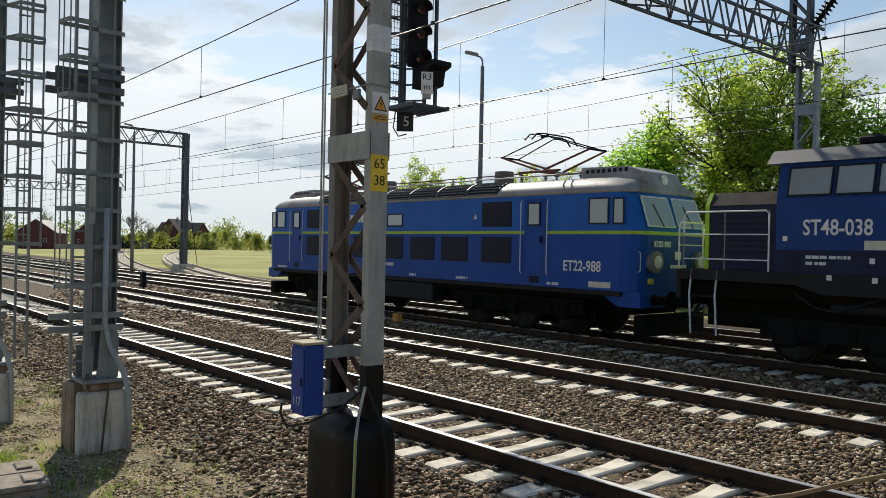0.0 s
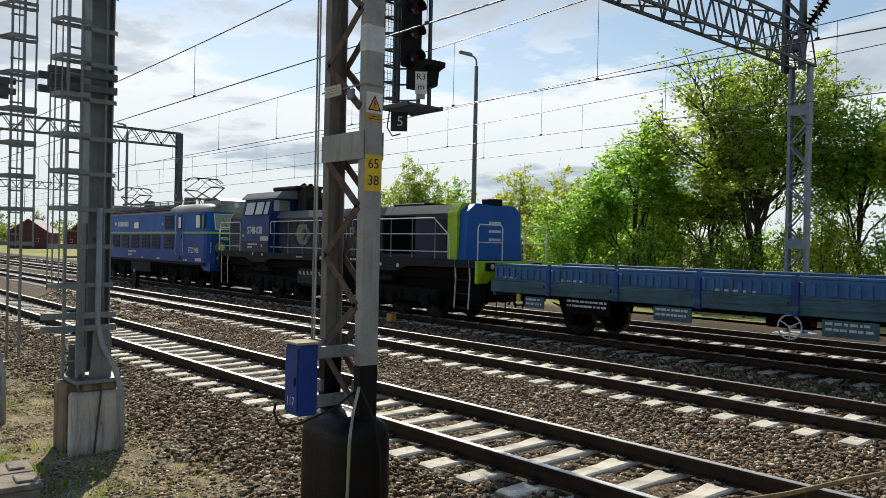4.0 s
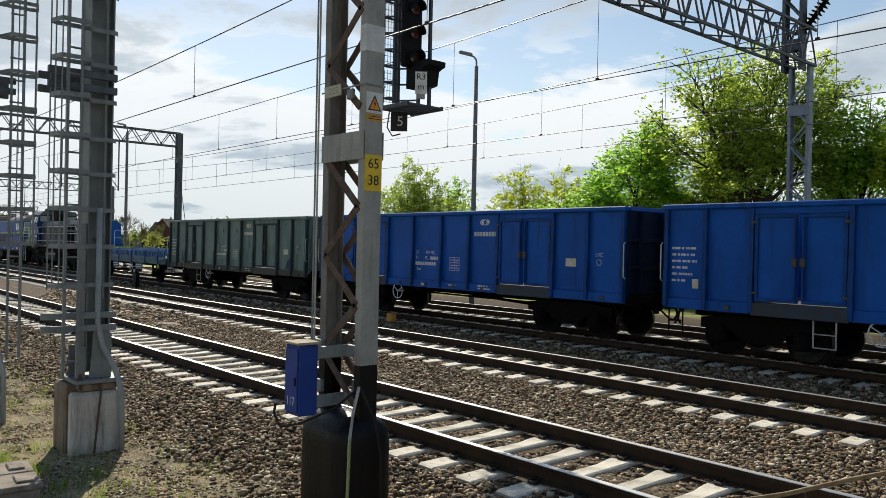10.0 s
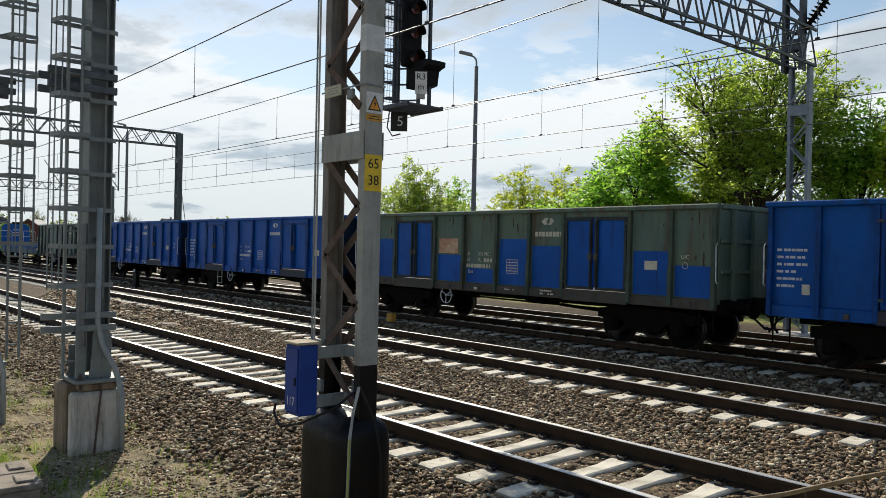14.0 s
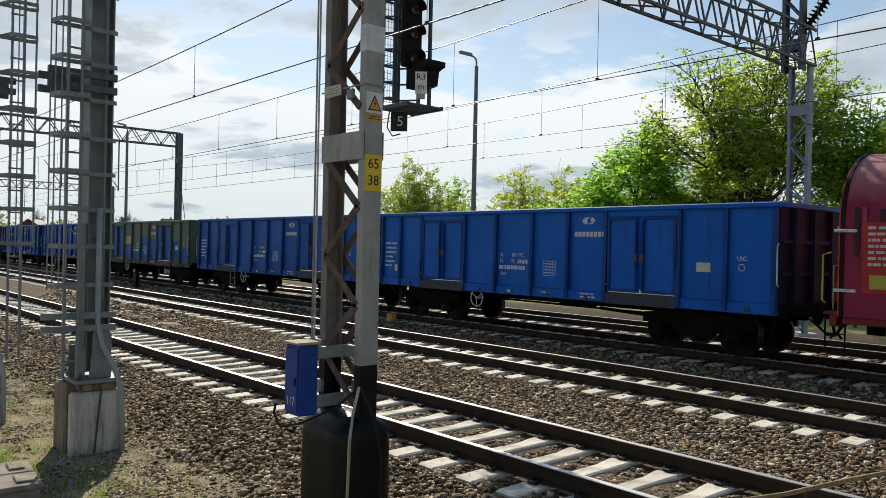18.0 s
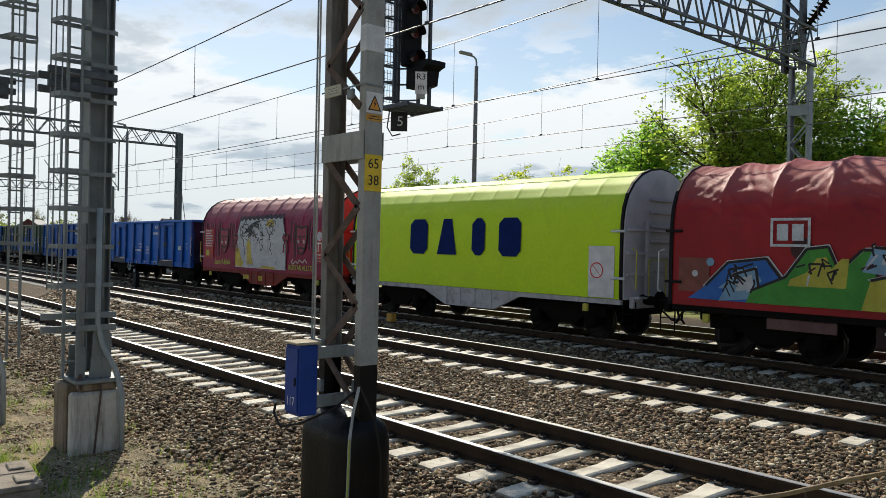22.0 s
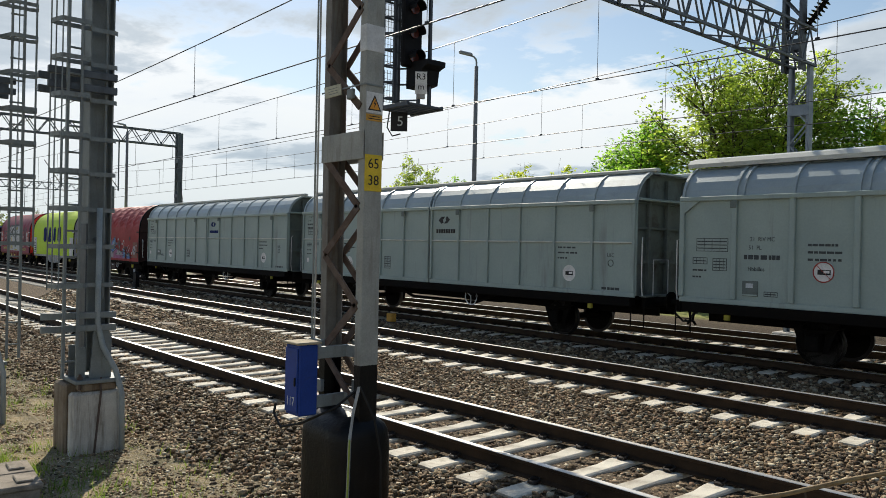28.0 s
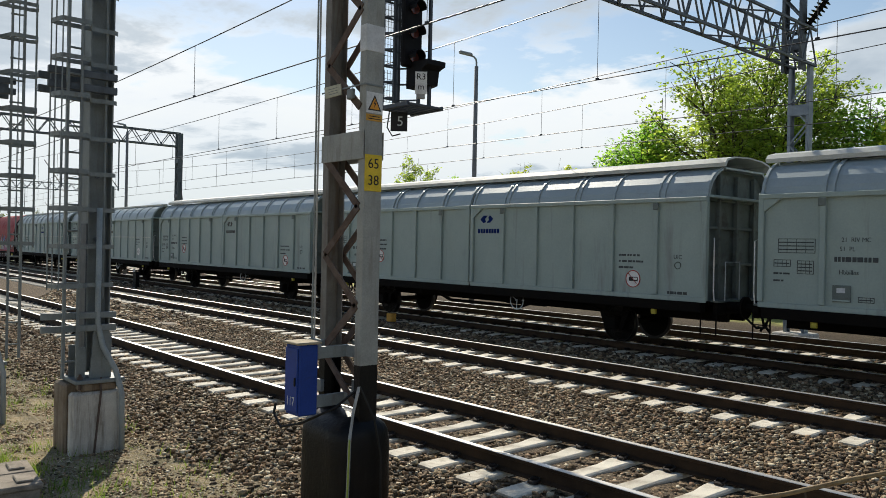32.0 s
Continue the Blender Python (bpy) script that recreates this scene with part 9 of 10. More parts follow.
def electric_loco(s):
    v = vehicle("electric_locomotive", s, 5.1, "blue six-axle electric locomotive with green waist stripe and grey roof", "locomotive")

    def plan(w, nose, corner):
        half = [(nose - 0.55, -w), (nose - 0.32, -w + 0.05), (nose - 0.14, -w + 0.16), (nose - 0.05, -corner), (nose, -0.35)]
        right = half + [(x, -y) for x, y in half[::-1]]
        return right + [(-x, -y) for x, y in right]

    def band(name, mat, z0, z1, n0, n1, label="", w0=1.48, w1=1.48):
        a, b = plan(w0, n0, 1.15), plan(w1, n1, 1.15)
        so = Solid()
        n = len(a)
        so.add([(x, y, z0) for x, y in a] + [(x, y, z1) for x, y in b], [(i, (i + 1) % n, n + (i + 1) % n, n + i) for i in range(n)] + [tuple(range(n))[::-1], tuple(range(n, 2 * n))])
        return part(name, so, M[mat], v, label)
    low = band("lower_body", "loco_blue", 1.24, 2.58, 8.86, 8.94, "deep blue lower body side")
    band("waist_stripe", "stripe_green", 2.583, 2.665, 8.945, 8.935, "yellow-green waist stripe", 1.484, 1.484)
    # the sky's reflection on the upper side is put into its brighter blue
    up = band("upper_body", "loco_sky", 2.668, 3.58, 8.93, 8.6, "brighter blue upper body side, sky reflection mixed into the colour")
    roof = Solid()
    prof = [(-1.49, 3.583), (-1.46, 3.70), (-1.34, 3.84), (-1.08, 3.97), (-0.6, 4.05), (0, 4.07), (0.6, 4.05), (1.08, 3.97), (1.34, 3.84), (1.46, 3.70), (1.49, 3.583)]
    xs = [(-8.6, 0.45), (-8.3, 0.80), (-7.8, 0.95), (-7.2, 1.0), (7.2, 1.0), (7.8, 0.95), (8.3, 0.80), (8.6, 0.45)]
    n = len(prof)
    vs = [(x, y * (1.0 if k > 0.9 else 0.80 + 0.20 * k), 3.583 + (z - 3.583) * k) for x, k in xs for y, z in prof]
    roof.add(vs, [(i * n + j, i * n + (j + 1) % n, (i + 1) * n + (j + 1) % n, (i + 1) * n + j) for i in range(len(xs) - 1) for j in range(n)] + [tuple(range(n)), tuple(range(len(vs) - n, len(vs)))[::-1]])
    rf = part("roof", roof, M["loco_roof"], v, "weathered grey curved roof", smooth=True)
    for side in (-1, 1):
        y = side * 1.485
        # louvred ventilator bays on the roof shoulder
        for i in range(7):
            x0 = -4.9 + i * 1.32
            g = Solid()
            arc = [(1.475, 3.66), (1.40, 3.80), (1.22, 3.93), (1.02, 4.01)]
            g.extrude([(side * (a + 0.008), b + 0.01) for a, b in arc] + [(side * (a - 0.05), b - 0.05) for a, b in arc[::-1]], "x", x0, x0 + 1.2)
            bay = part("roof_louvre", g, M["grille"], rf, "dark louvred roof vent")
            for j in range(6):
                f = j / 5
                za = np.interp(f, [0, .33, .66, 1], [b for _, b in arc])
                ya = np.interp(f, [0, .33, .66, 1], [a for a, _ in arc])
                b = Solid()
                b.beam((x0 + 0.04, side * (ya + 0.02), za + 0.02), (x0 + 1.16, side * (ya + 0.02), za + 0.02), 0.03, 0.028)
                part("louvre_slat", b, M["hood_grey"], bay)
            rb = Solid()
            rb.extrude([(side * (a + 0.04), b + 0.035) for a, b in arc] + [(side * (a - 0.02), b - 0.02) for a, b in arc[::-1]], "x", x0 - 0.08, x0 - 0.03)
            part("louvre_rib", rb, M["hood_grey"], bay)
        for x in (-5.8, -4.22, -2.68, -1.12, 0.44, 1.92, 3.65):
            g = blk("side_grille", low, "grille", x, x + 1.16, y - 0.006 if side > 0 else y - 0.008, y + 0.008, 1.80, 2.50, 0.004, "dark side grille")
            for j in range(9):
                blk("grille_slat", g, "navy", x + 0.03, x + 1.13, y + side * 0.009, y + side * 0.020, 1.84 + j * 0.073, 1.86 + j * 0.073, 0.0)
        for x in (-5.8, 3.65):
            g = blk("side_grille", up, "grille", x, x + 1.16, y - 0.008, y + 0.008, 2.78, 3.46, 0.004, "dark side grille")
            for j in range(9):
                blk("grille_slat", g, "navy", x + 0.03, x + 1.13, y + side * 0.009, y + side * 0.020, 2.82 + j * 0.07, 2.84 + j * 0.07, 0.0)
        for x in (-0.77,):
            pane_(up, x, x + 0.8, y, 2.82, 3.22, side)
        for x in (-6.95, 5.20):
            d = blk("cab_door", v, "loco_blue", x + 0.08, x + 0.84, y - 0.01, y + 0.022, 1.55, 3.50, 0.012, "recessed cab door")
            pane_(d, x + 0.22, x + 0.66, y + side * 0.022, 2.80, 3.40, side)
            for xx in (x, x + 0.92):
                grab_rail(d, [(xx, y + side * 0.02, 1.55), (xx, y + side * 0.06, 1.62), (xx, y + side * 0.06, 3.4), (xx, y + side * 0.02, 3.46)], "dim_white", 0.016)
            blk("door_handle", d, "black_metal", x + 0.66, x + 0.74, y + side * 0.024, y + side * 0.06, 2.35, 2.52, 0.01)
            blk("step_recess", v, "grille", x + 0.28, x + 0.62, y - 0.005, y + 0.005, 1.32, 1.50, 0.0)
            foot_step(v, x + 0.46, 0.55, side * 1.40, 0.5, 0.68)
        for q in (-1, 1):
            a, b = sorted((q * 7.42, q * 8.02))
            pane_(up, a, b, y, 2.82, 3.46, side)
            a, b = sorted((q * 8.14, q * 8.46))
            pane_(up, a, b, y, 2.82, 3.44, side)
        blk("side_sill", v, "deck_grey", -8.35, 8.35, side * 1.40 - 0.06, side * 1.40 + 0.06, 1.12, 1.235, 0.01)
        print_lines(v, "dim_white", -1.6, 1.62, (1.2, 0.6), 0.10, y if side < 0 else y, 0.18, 3) if side < 0 else None
    for x, w in ((-7.9, 0.7), (0.4, 0.4), (2.6, 0.5), (6.1, 0.4)):
        print_lines(v, "dim_white", x, 1.33, (w,), 0.07, -1.485, 0.1, int(x * 9))
    blk("data_plate", v, "cream_label", 7.45, 8.10, -1.488, -1.483, 1.30, 1.44, 0.0)
    emblem(v, "white", -3.75, 3.12, 0.42, -1.485)
    brand_bar(v, "white", -3.35, 3.10, 1.75, 0.26, 8, -1.485)
    lettering("number", "ET22-988", 0.36, M["white"], v, pose(7.22, -1.488, 1.79), 0.002, 0.006, 0.84)
    lettering("number", "ET22-988", 0.36, M["white"], v, pose(7.22, 1.488, 1.79, 0, 0, 180), 0.002, 0.006, 0.84)
    warn = Solid()
    warn.extrude([(3.30, 3.0), (3.46, 3.0), (3.38, 3.14)], "y", -1.489, -1.484)
    part("warning_mark", warn, M["cream_label"], v)
    # noses
    for k in (-1, 1):
        for y in (-0.62, 0.62):
            w = Solid()
            x0, x1 = 8.9, 8.65
            outer = [(y - 0.56, 2.76), (y + 0.56, 2.76), (y + 0.53, 3.50), (y - 0.53, 3.50)]
            fx = lambda z: k * (8.93 - (z - 2.668) / 0.912 * 0.33)
            w.add([(fx(z) + k * 0.004, yy, z) for yy, z in outer] + [(fx(z) + k * 0.03, yy, z) for yy, z in outer], [(0, 1, 2, 3), (7, 6, 5, 4), (0, 4, 5, 1), (1, 5, 6, 2), (2, 6, 7, 3), (3, 7, 4, 0)])
            wf = part("windscreen_frame", w, M["dim_white"], v, "pale windscreen surround")
            w = Solid()
            inner = [(y - 0.515, 2.80), (y + 0.515, 2.80), (y + 0.49, 3.46), (y - 0.49, 3.46)]
            w.add([(fx(z) + k * 0.031, yy, z) for yy, z in inner] + [(fx(z) + k * 0.036, yy, z) for yy, z in inner], [(0, 1, 2, 3), (7, 6, 5, 4), (0, 4, 5, 1), (1, 5, 6, 2), (2, 6, 7, 3), (3, 7, 4, 0)])
            part("windscreen", w, M["loco_glass"], wf)
            w = Solid()
            w.tube((fx(2.8) + k * 0.05, y + 0.05, 2.78), (fx(3.3) + k * 0.05, y - 0.15, 3.3), 0.012, 5)
            part("wiper", w, M["black"], wf)
        for y in (-0.92, 0.92):
            h = Solid()
            m = Matrix.Translation((k * 8.78, y, 1.95)) @ Matrix.Rotation(radians(90 * k), 4, "Y")
            h.lathe([(0.20, 0.0), (0.25, 0.10), (0.25, 0.22), (0.18, 0.24)], m, 20)
            hd = part("headlamp", h, M["hood_grey"], v, "round grey headlamp housing")
            h = Solid()
            h.lathe([(0.02, 0.235), (0.155, 0.235), (0.15, 0.25), (0.02, 0.265)], m, 18)
            part("lens", h, M["lamp_glass"], hd)
            grab_rail(v, [(k * 8.73, y * 1.42, 1.70), (k * 8.82, y * 1.45, 1.74), (k * 8.82, y * 1.45, 2.15), (k * 8.73, y * 1.42, 2.19)], "dim_white")
            blk("marker_lamp", v, "yellow_dull", k * 8.78, k * 8.89, y * 1.05 - 0.09, y * 1.05 + 0.09, 1.42, 1.56, 0.02)
        turn = Matrix.Rotation(radians(90 * k), 4, "Z")
        lettering("number", "ET22-988", 0.2, M["white"], v, Matrix.Translation((k * 8.92, -k * 0.62, 2.36)) @ turn, 0.02, 0.002, 0.85)
        for i in range(7):
            blk("name_block", v, "white", k * 8.92, k * 8.932, -0.28 + i * 0.095, -0.21 + i * 0.095, 1.80, 1.88, 0.0)
        blk("emblem_block", v, "white", k * 8.92, k * 8.932, -0.10, 0.16, 2.0, 2.2, 0.0)
        sk = Solid()
        sk.extrude([(k * 7.7, 1.24), (k * 8.86, 1.24), (k * 8.88, 0.88), (k * 8.25, 0.88), (k * 8.0, 1.0)], "y", -1.38, 1.38)
        part("nose_skirt", sk, M["loco_blue"], v, "blue skirt below the nose")
        blk("snow_plough", v, "underframe", k * 8.58, k * 8.94, -1.25, 1.25, 0.22, 0.70, 0.04)
        draw_gear(v, k * 8.88, k)
        hl = Solid()
        hl.extrude([(k * 8.53, 3.60), (k * 8.6, 3.74), (k * 8.40, 4.12), (k * 7.95, 4.27), (k * 6.55, 4.30), (k * 6.55, 3.98)], "y", -0.74, 0.74)
        cow = part("roof_cowl", hl, M["loco_roof"], v, "grey roof cowl with top lamp")
        h = Solid()
        h.lathe([(0.02, 0.0), (0.13, 0.0), (0.14, 0.05), (0.10, 0.07)], Matrix.Translation((k * 8.49, 0.0, 3.92)) @ Matrix.Rotation(radians(90 * k), 4, "Y"), 16)
        part("top_lamp", h, M["lamp_glass"], cow)
        for i in range(8):
            blk("cowl_louvre", cow, "grille", k * (6.7 + i * 0.17), k * (6.8 + i * 0.17), -0.75, -0.742, 4.14, 4.23, 0.0)
        for i in range(3):
            wheelset(v, k * (2.9 + i * 1.75), 0.625)
            xm = k * (2.9 + i * 1.75)
            blk("traction_motor", v, "underframe", xm - 0.6, xm + 0.6, -0.62, 0.62, 0.22, 0.95, 0.06)
        fr = Solid()
        for side in (-1, 1):
            fr.extrude([(k * 2.2, 0.62), (k * 2.2, 0.95), (k * 7.1, 0.95), (k * 7.1, 0.62), (k * 6.6, 0.5), (k * 2.7, 0.5)], "y", side * 1.12 - 0.07, side * 1.12 + 0.07)
        bf = part("bogie_frame", fr, M["underframe"], v, "dark three-axle bogie frame")
        for i in range(3):
            for side in (-1, 1):
                x = k * (2.9 + i * 1.75)
                b = Solid()
                b.box(x - 0.2, x + 0.2, side * 1.2 - 0.1, side * 1.2 + 0.1, 0.42, 0.84, 0.05)
                part("axle_box", b, M["underframe"], bf)
                for q in (-0.42, 0.42):
                    b = Solid()
                    b.lathe([(0.05, 0.54)] + [(0.09 if j % 2 else 0.066, 0.55 + j * 0.035) for j in range(10)] + [(0.05, 0.87)], Matrix.Translation((x + q, side * 1.16, 0)), 8)
                    part("coil_spring", b, M["underframe"], bf)
    blk("battery_box", v, "deck_grey", -1.5, 1.4, -1.36, 1.36, 0.55, 1.12, 0.04, "grey equipment box between the bogies")
    blk("frame_floor", v, "underframe", -8.5, 8.5, -1.3, 1.3, 1.0, 1.2, 0.02)
    # added dark beam fills the see-through gap below the body
    blk("frame_beam", v, "underframe", -8.3, 8.3, -0.80, 0.80, 0.66, 0.998, 0.02)
    # roof gear
    diamond_pantograph(v, 4.85, 5.36), diamond_pantograph(v, -4.85, 5.30)
    for x in (2.9, -2.9):
        d = Solid()
        d.tube((x, 0.1, 4.05), (x, 0.1, 4.48), 0.30, 16, 0.28)
        part("roof_drum", d, M["hood_grey"], v)
    for x in np.arange(-2.2, 2.3, 1.1):
        b = Solid()
        insulator(b, (x, -0.35, 4.05), (x, -0.35, 4.30), 0.06, 3)
        part("roof_insulator", b, M["concrete_pole"], v)
    b = Solid()
    b.tube((-4.2, -0.35, 4.32), (4.2, -0.35, 4.32), 0.018, 6)
    part("roof_busbar", b, M["panto_red"], v)
    for y in (-0.9, 0.9):
        grab_rail(v, [(-6.8, y, 4.02), (-6.6, y, 4.16), (6.6, y, 4.16), (6.8, y, 4.02)], "loco_roof", 0.02, "roof_rail")


electric_loco(-19.55)


def diesel_loco(s):
    v = vehicle("diesel_locomotive", s, 4.3, "navy blue diesel shunting locomotive with white handrails and lime-green end", "locomotive")
    o = -s  # local x of a point at train coordinate q is q + o

    def L(q):
        return q + o
    fr = Solid()
    fr.extrude([(L(-9.6), 1.62), (L(-9.6), 1.84), (L(6.75), 1.84), (L(6.75), 1.62), (L(3.7), 1.60), (L(3.1), 1.42), (L(1.9), 1.42), (L(1.3), 1.60), (L(-5.0), 1.60), (L(-5.5), 1.44), (L(-6.6), 1.44), (L(-7.1), 1.60)], "y", -1.46, 1.46)
    part("deck", fr, M["deck_grey"], v, "dark grey running deck")
    # cab
    cab = Solid()
    cab.extrude([(-1.46, 1.845), (1.46, 1.845), (1.46, 3.27), (1.30, 3.98), (-1.30, 3.98), (-1.46, 3.27)], "x", L(-7.5), L(-5.15))
    cb = part("cab", cab, M["navy_cab"], v, "blue cab body")
    rf = Solid()
    rf.extrude([(-1.40, 3.985), (1.40, 3.985), (1.10, 4.27), (0.6, 4.33), (-0.6, 4.33), (-1.10, 4.27)], "x", L(-7.75), L(-4.75))
    part("cab_roof", rf, M["cab_grey"], v, "grey cab roof with overhang")
    ac = Solid()
    ac.box(L(-6.3), L(-4.4), -0.7, 0.5, 4.33, 4.50, 0.04)
    part("roof_cooler", ac, M["black_metal"], v)
    hn = Solid()
    for y in (-0.3, 0.0):
        hn.tube((L(-4.9), y, 4.45), (L(-4.45), y, 4.52), 0.05, 8, 0.11)
    part("horn", hn, M["black_metal"], v)
    for side in (-1, 1):
        for a, b in ((-7.30, -6.45), (-6.40, -5.70), (-5.66, -5.22)):
            pane_(cb, L(a), L(b), side * 1.462, 3.32, 3.90, side, "deck_grey", 0.14)
        panel = blk("lower_panel", cb, "navy", L(-7.5), L(-5.15), side * 1.47 - 0.008, side * 1.47 + 0.008, 1.86, 2.28, 0.004)
        for k in range(6):
            blk("vent_slat", panel, "grille", L(-7.25), L(-7.0), side * 1.485 - 0.006, side * 1.485 + 0.006, 1.95 + k * 0.045, 1.965 + k * 0.045, 0.0)
    lettering("number", "ST48-038", 0.42, M["white"], cb, pose(L(-6.34), -1.465, 2.70), 0.002, 0.006, 0.78)
    blk("notice", cb, "cream_label", L(-5.85), L(-5.22), -1.468, -1.463, 2.30, 2.47, 0.0)
    print_lines(cb, "dim_white", L(-6.9), 2.15, (0.85, 0.4), 0.06, -1.479, 0.12, 5)
    for q, z in ((-7.35, 2.45), (-6.5, 1.72), (-5.75, 2.05), (-5.7, 1.70), (2.3, 1.56), (3.2, 1.55)):
        blk("mark", v, "white", L(q), L(q) + 0.09, -1.485, -1.462, z, z + 0.1, 0.0)
    # cab end windows
    for x, k in ((L(-7.5), -1), (L(-5.15), 1)):
        for y in (-0.9, 0.9):
            w = Solid()
            w.box(x - 0.012 if k < 0 else x, x if k < 0 else x + 0.012, y - 0.36, y + 0.36, 3.50, 3.92, 0.0)
            part("end_window", w, M["loco_glass"], cb)
    # hoods
    prof = [(-1.16, 1.845), (1.16, 1.845), (1.16, 3.20), (0.98, 3.46), (-0.98, 3.46), (-1.16, 3.20)]
    sh = Solid()
    sh.extrude(prof, "x", L(-9.1), L(-7.52))
    shp = part("short_hood", sh, M["navy"], v, "navy blue short hood")
    lh = Solid()
    lh.extrude([(y, z if z < 3.2 else z - 0.0) for y, z in prof], "x", L(-5.13), L(5.30))
    lhp = part("long_hood", lh, M["navy"], v, "navy blue long hood with louvred doors")
    for a, b in ((-9.14, -7.52), (-5.13, -0.4), (-0.38, 2.4), (2.42, 5.30)):
        for side in (-1, 1):
            ch = Solid()
            ch.extrude([(side * 1.19, 3.20), (side * 0.99, 3.475), (side * 0.60, 3.50), (side * 0.60, 3.47), (side * 0.97, 3.445), (side * 1.16, 3.19)], "x", L(a), L(b))
            part("hood_top_edge", ch, M["hood_grey" if a > -6 else "stack_brown"], lhp if a > -6 else shp, "grey chamfered hood edge")
    for k in range(26):
        b = Solid()
        b.beam((L(-0.3 + k * 0.09), -1.17, 3.23), (L(-0.3 + k * 0.09), -1.0, 3.475), 0.03, 0.02)
        part("intake_bar", b, M["hood_grey"], lhp)
    for side in (-1, 1):
        y = side * 1.165
        for i in range(13):
            x = L(-5.0 + i * 0.55)
            d = blk("hood_door", lhp, "navy", x + 0.01, x + 0.53, y - 0.006, y + 0.010, 1.92, 3.14, 0.006)
            if i not in (0, 3, 6, 9):
                lv = Solid()
                for j in range(16):
                    lv.box(x + 0.08, x + 0.46, y + side * 0.011, y + side * 0.026, 2.20 + j * 0.055, 2.225 + j * 0.055)
                part("louvre", lv, M["grille"], d)
        # flat black panel; the dark inside of the opening is put in its colour
        blk("radiator_opening", lhp, "void", L(2.02), L(3.70), y - 0.006, y + 0.012, 1.95, 3.16, 0.004, "black radiator opening")
        for i in range(7):
            blk("side_louvre", shp, "grille", L(-8.9), L(-7.8), y - 0.002, y + 0.014, 2.2 + i * 0.12, 2.24 + i * 0.12, 0.0)
        lv = Solid()
        for j in range(18):
            lv.box(L(4.75), L(5.2), y + side * 0.001, y + side * 0.016, 2.05 + j * 0.055, 2.075 + j * 0.055)
        part("louvre", lv, M["grille"], lhp)
    # tan name blocks on the long hood
    ey = -1.186
    em = Solid()
    em.extrude([(L(-3.62), 2.56), (L(-3.30), 2.94), (L(-2.75), 2.94), (L(-2.40), 2.56), (L(-2.78), 2.18), (L(-3.22), 2.18)], "y", ey - 0.003, ey)
    e2 = part("emblem_field", em, M["emblem_tan"], lhp, "worn tan emblem")
    em = Solid()
    em.extrude([(L(-3.15), 2.56), (L(-3.0), 2.76), (L(-2.84), 2.76), (L(-2.68), 2.56), (L(-2.94), 2.30), (L(-3.02), 2.36), (L(-2.86), 2.56), (L(-2.92), 2.62)], "y", ey - 0.007, ey - 0.004)
    part("emblem_mark", em, M["navy"], e2)
    for i in range(8):
        em = Solid()
        x = L(-1.72 + i * 0.46)
        em.box(x, x + 0.09, ey - 0.003, ey, 2.40, 2.82).box(x + 0.09, x + 0.28, ey - 0.003, ey, 2.72, 2.82).box(x + 0.22, x + 0.30, ey - 0.003, ey, 2.45 if i % 2 else 2.55, 2.70)
        part("name_block", em, M["emblem_tan"], lhp)
    st = Solid()
    st.box(L(-4.70), L(-4.12), -0.45, 0.30, 3.46, 4.46, 0.03).box(L(-4.78), L(-4.04), -0.50, 0.35, 4.40, 4.50, 0.02)
    part("exhaust_pipe", st, M["stack_brown"], v, "sooty brown exhaust stack")
    st = Solid()
    st.box(L(-4.10), L(-3.80), -0.30, 0.25, 3.46, 4.05, 0.05)
    part("silencer", st, M["black_metal"], v)
    vt = Solid()
    vt.box(L(2.1), L(3.7), -0.8, 0.8, 3.46, 3.58, 0.03)
    part("roof_fan", vt, M["black_metal"], lhp)
    # lime end
    ln = Solid()
    ln.extrude([(-1.19, 1.846), (1.19, 1.846), (1.19, 3.21), (1.0, 3.49), (-1.0, 3.49), (-1.19, 3.21)], "x", L(-9.20), L(-9.11))
    part("lime_band", ln, M["lime_paint"], v, "lime-green painted hood end")
    # dark beam added so the space under the deck doesn't show through
    blk("frame_beam", v, "underframe", L(-9.3), L(6.6), -0.85, 0.85, 0.62, 1.40, 0.02)
    ln = Solid()
    ln.extrude([(-1.22, 1.84), (1.22, 1.84), (1.22, 3.22), (1.0, 3.52), (-1.0, 3.52), (-1.22, 3.22)], "x", L(5.30), L(5.72))
    part("lime_band", ln, M["lime_paint"], v, "lime-green painted hood end")
    ln = Solid()
    ln.extrude([(-1.16, 1.84), (1.16, 1.84), (1.10, 3.26), (0.8, 3.48), (-0.8, 3.48), (-1.10, 3.26)], "x", L(5.72), L(6.05))
    en = part("hood_end", ln, M["loco_sky"], v, "blue hood end")
    blk("top_lamp_box", en, "black_metal", L(5.75), L(6.08), -0.3, 0.3, 3.46, 3.66, 0.03)
    print_lines_end = Solid()
    for i in range(3):
        print_lines_end.box(L(6.053), L(6.057), -0.25, 0.25, 2.9 - i * 0.25, 2.98 - i * 0.25)
    part("end_marking", print_lines_end, M["dim_white"], en)
    for x, k, m in ((6.75, 1, "lime_paint"), (-9.6, -1, "deck_grey")):
        blk("buffer_beam", v, m, L(x), L(x) + k * 0.12, -1.46, 1.46, 1.18, 1.82, 0.02)
        for y in (-0.95, 0.95):
            blk("lamp_box", v, "black_metal", L(x) + k * 0.121, L(x) + k * 0.19, y - 0.22, y + 0.22, 1.55, 1.78, 0.02)
            c = Solid()
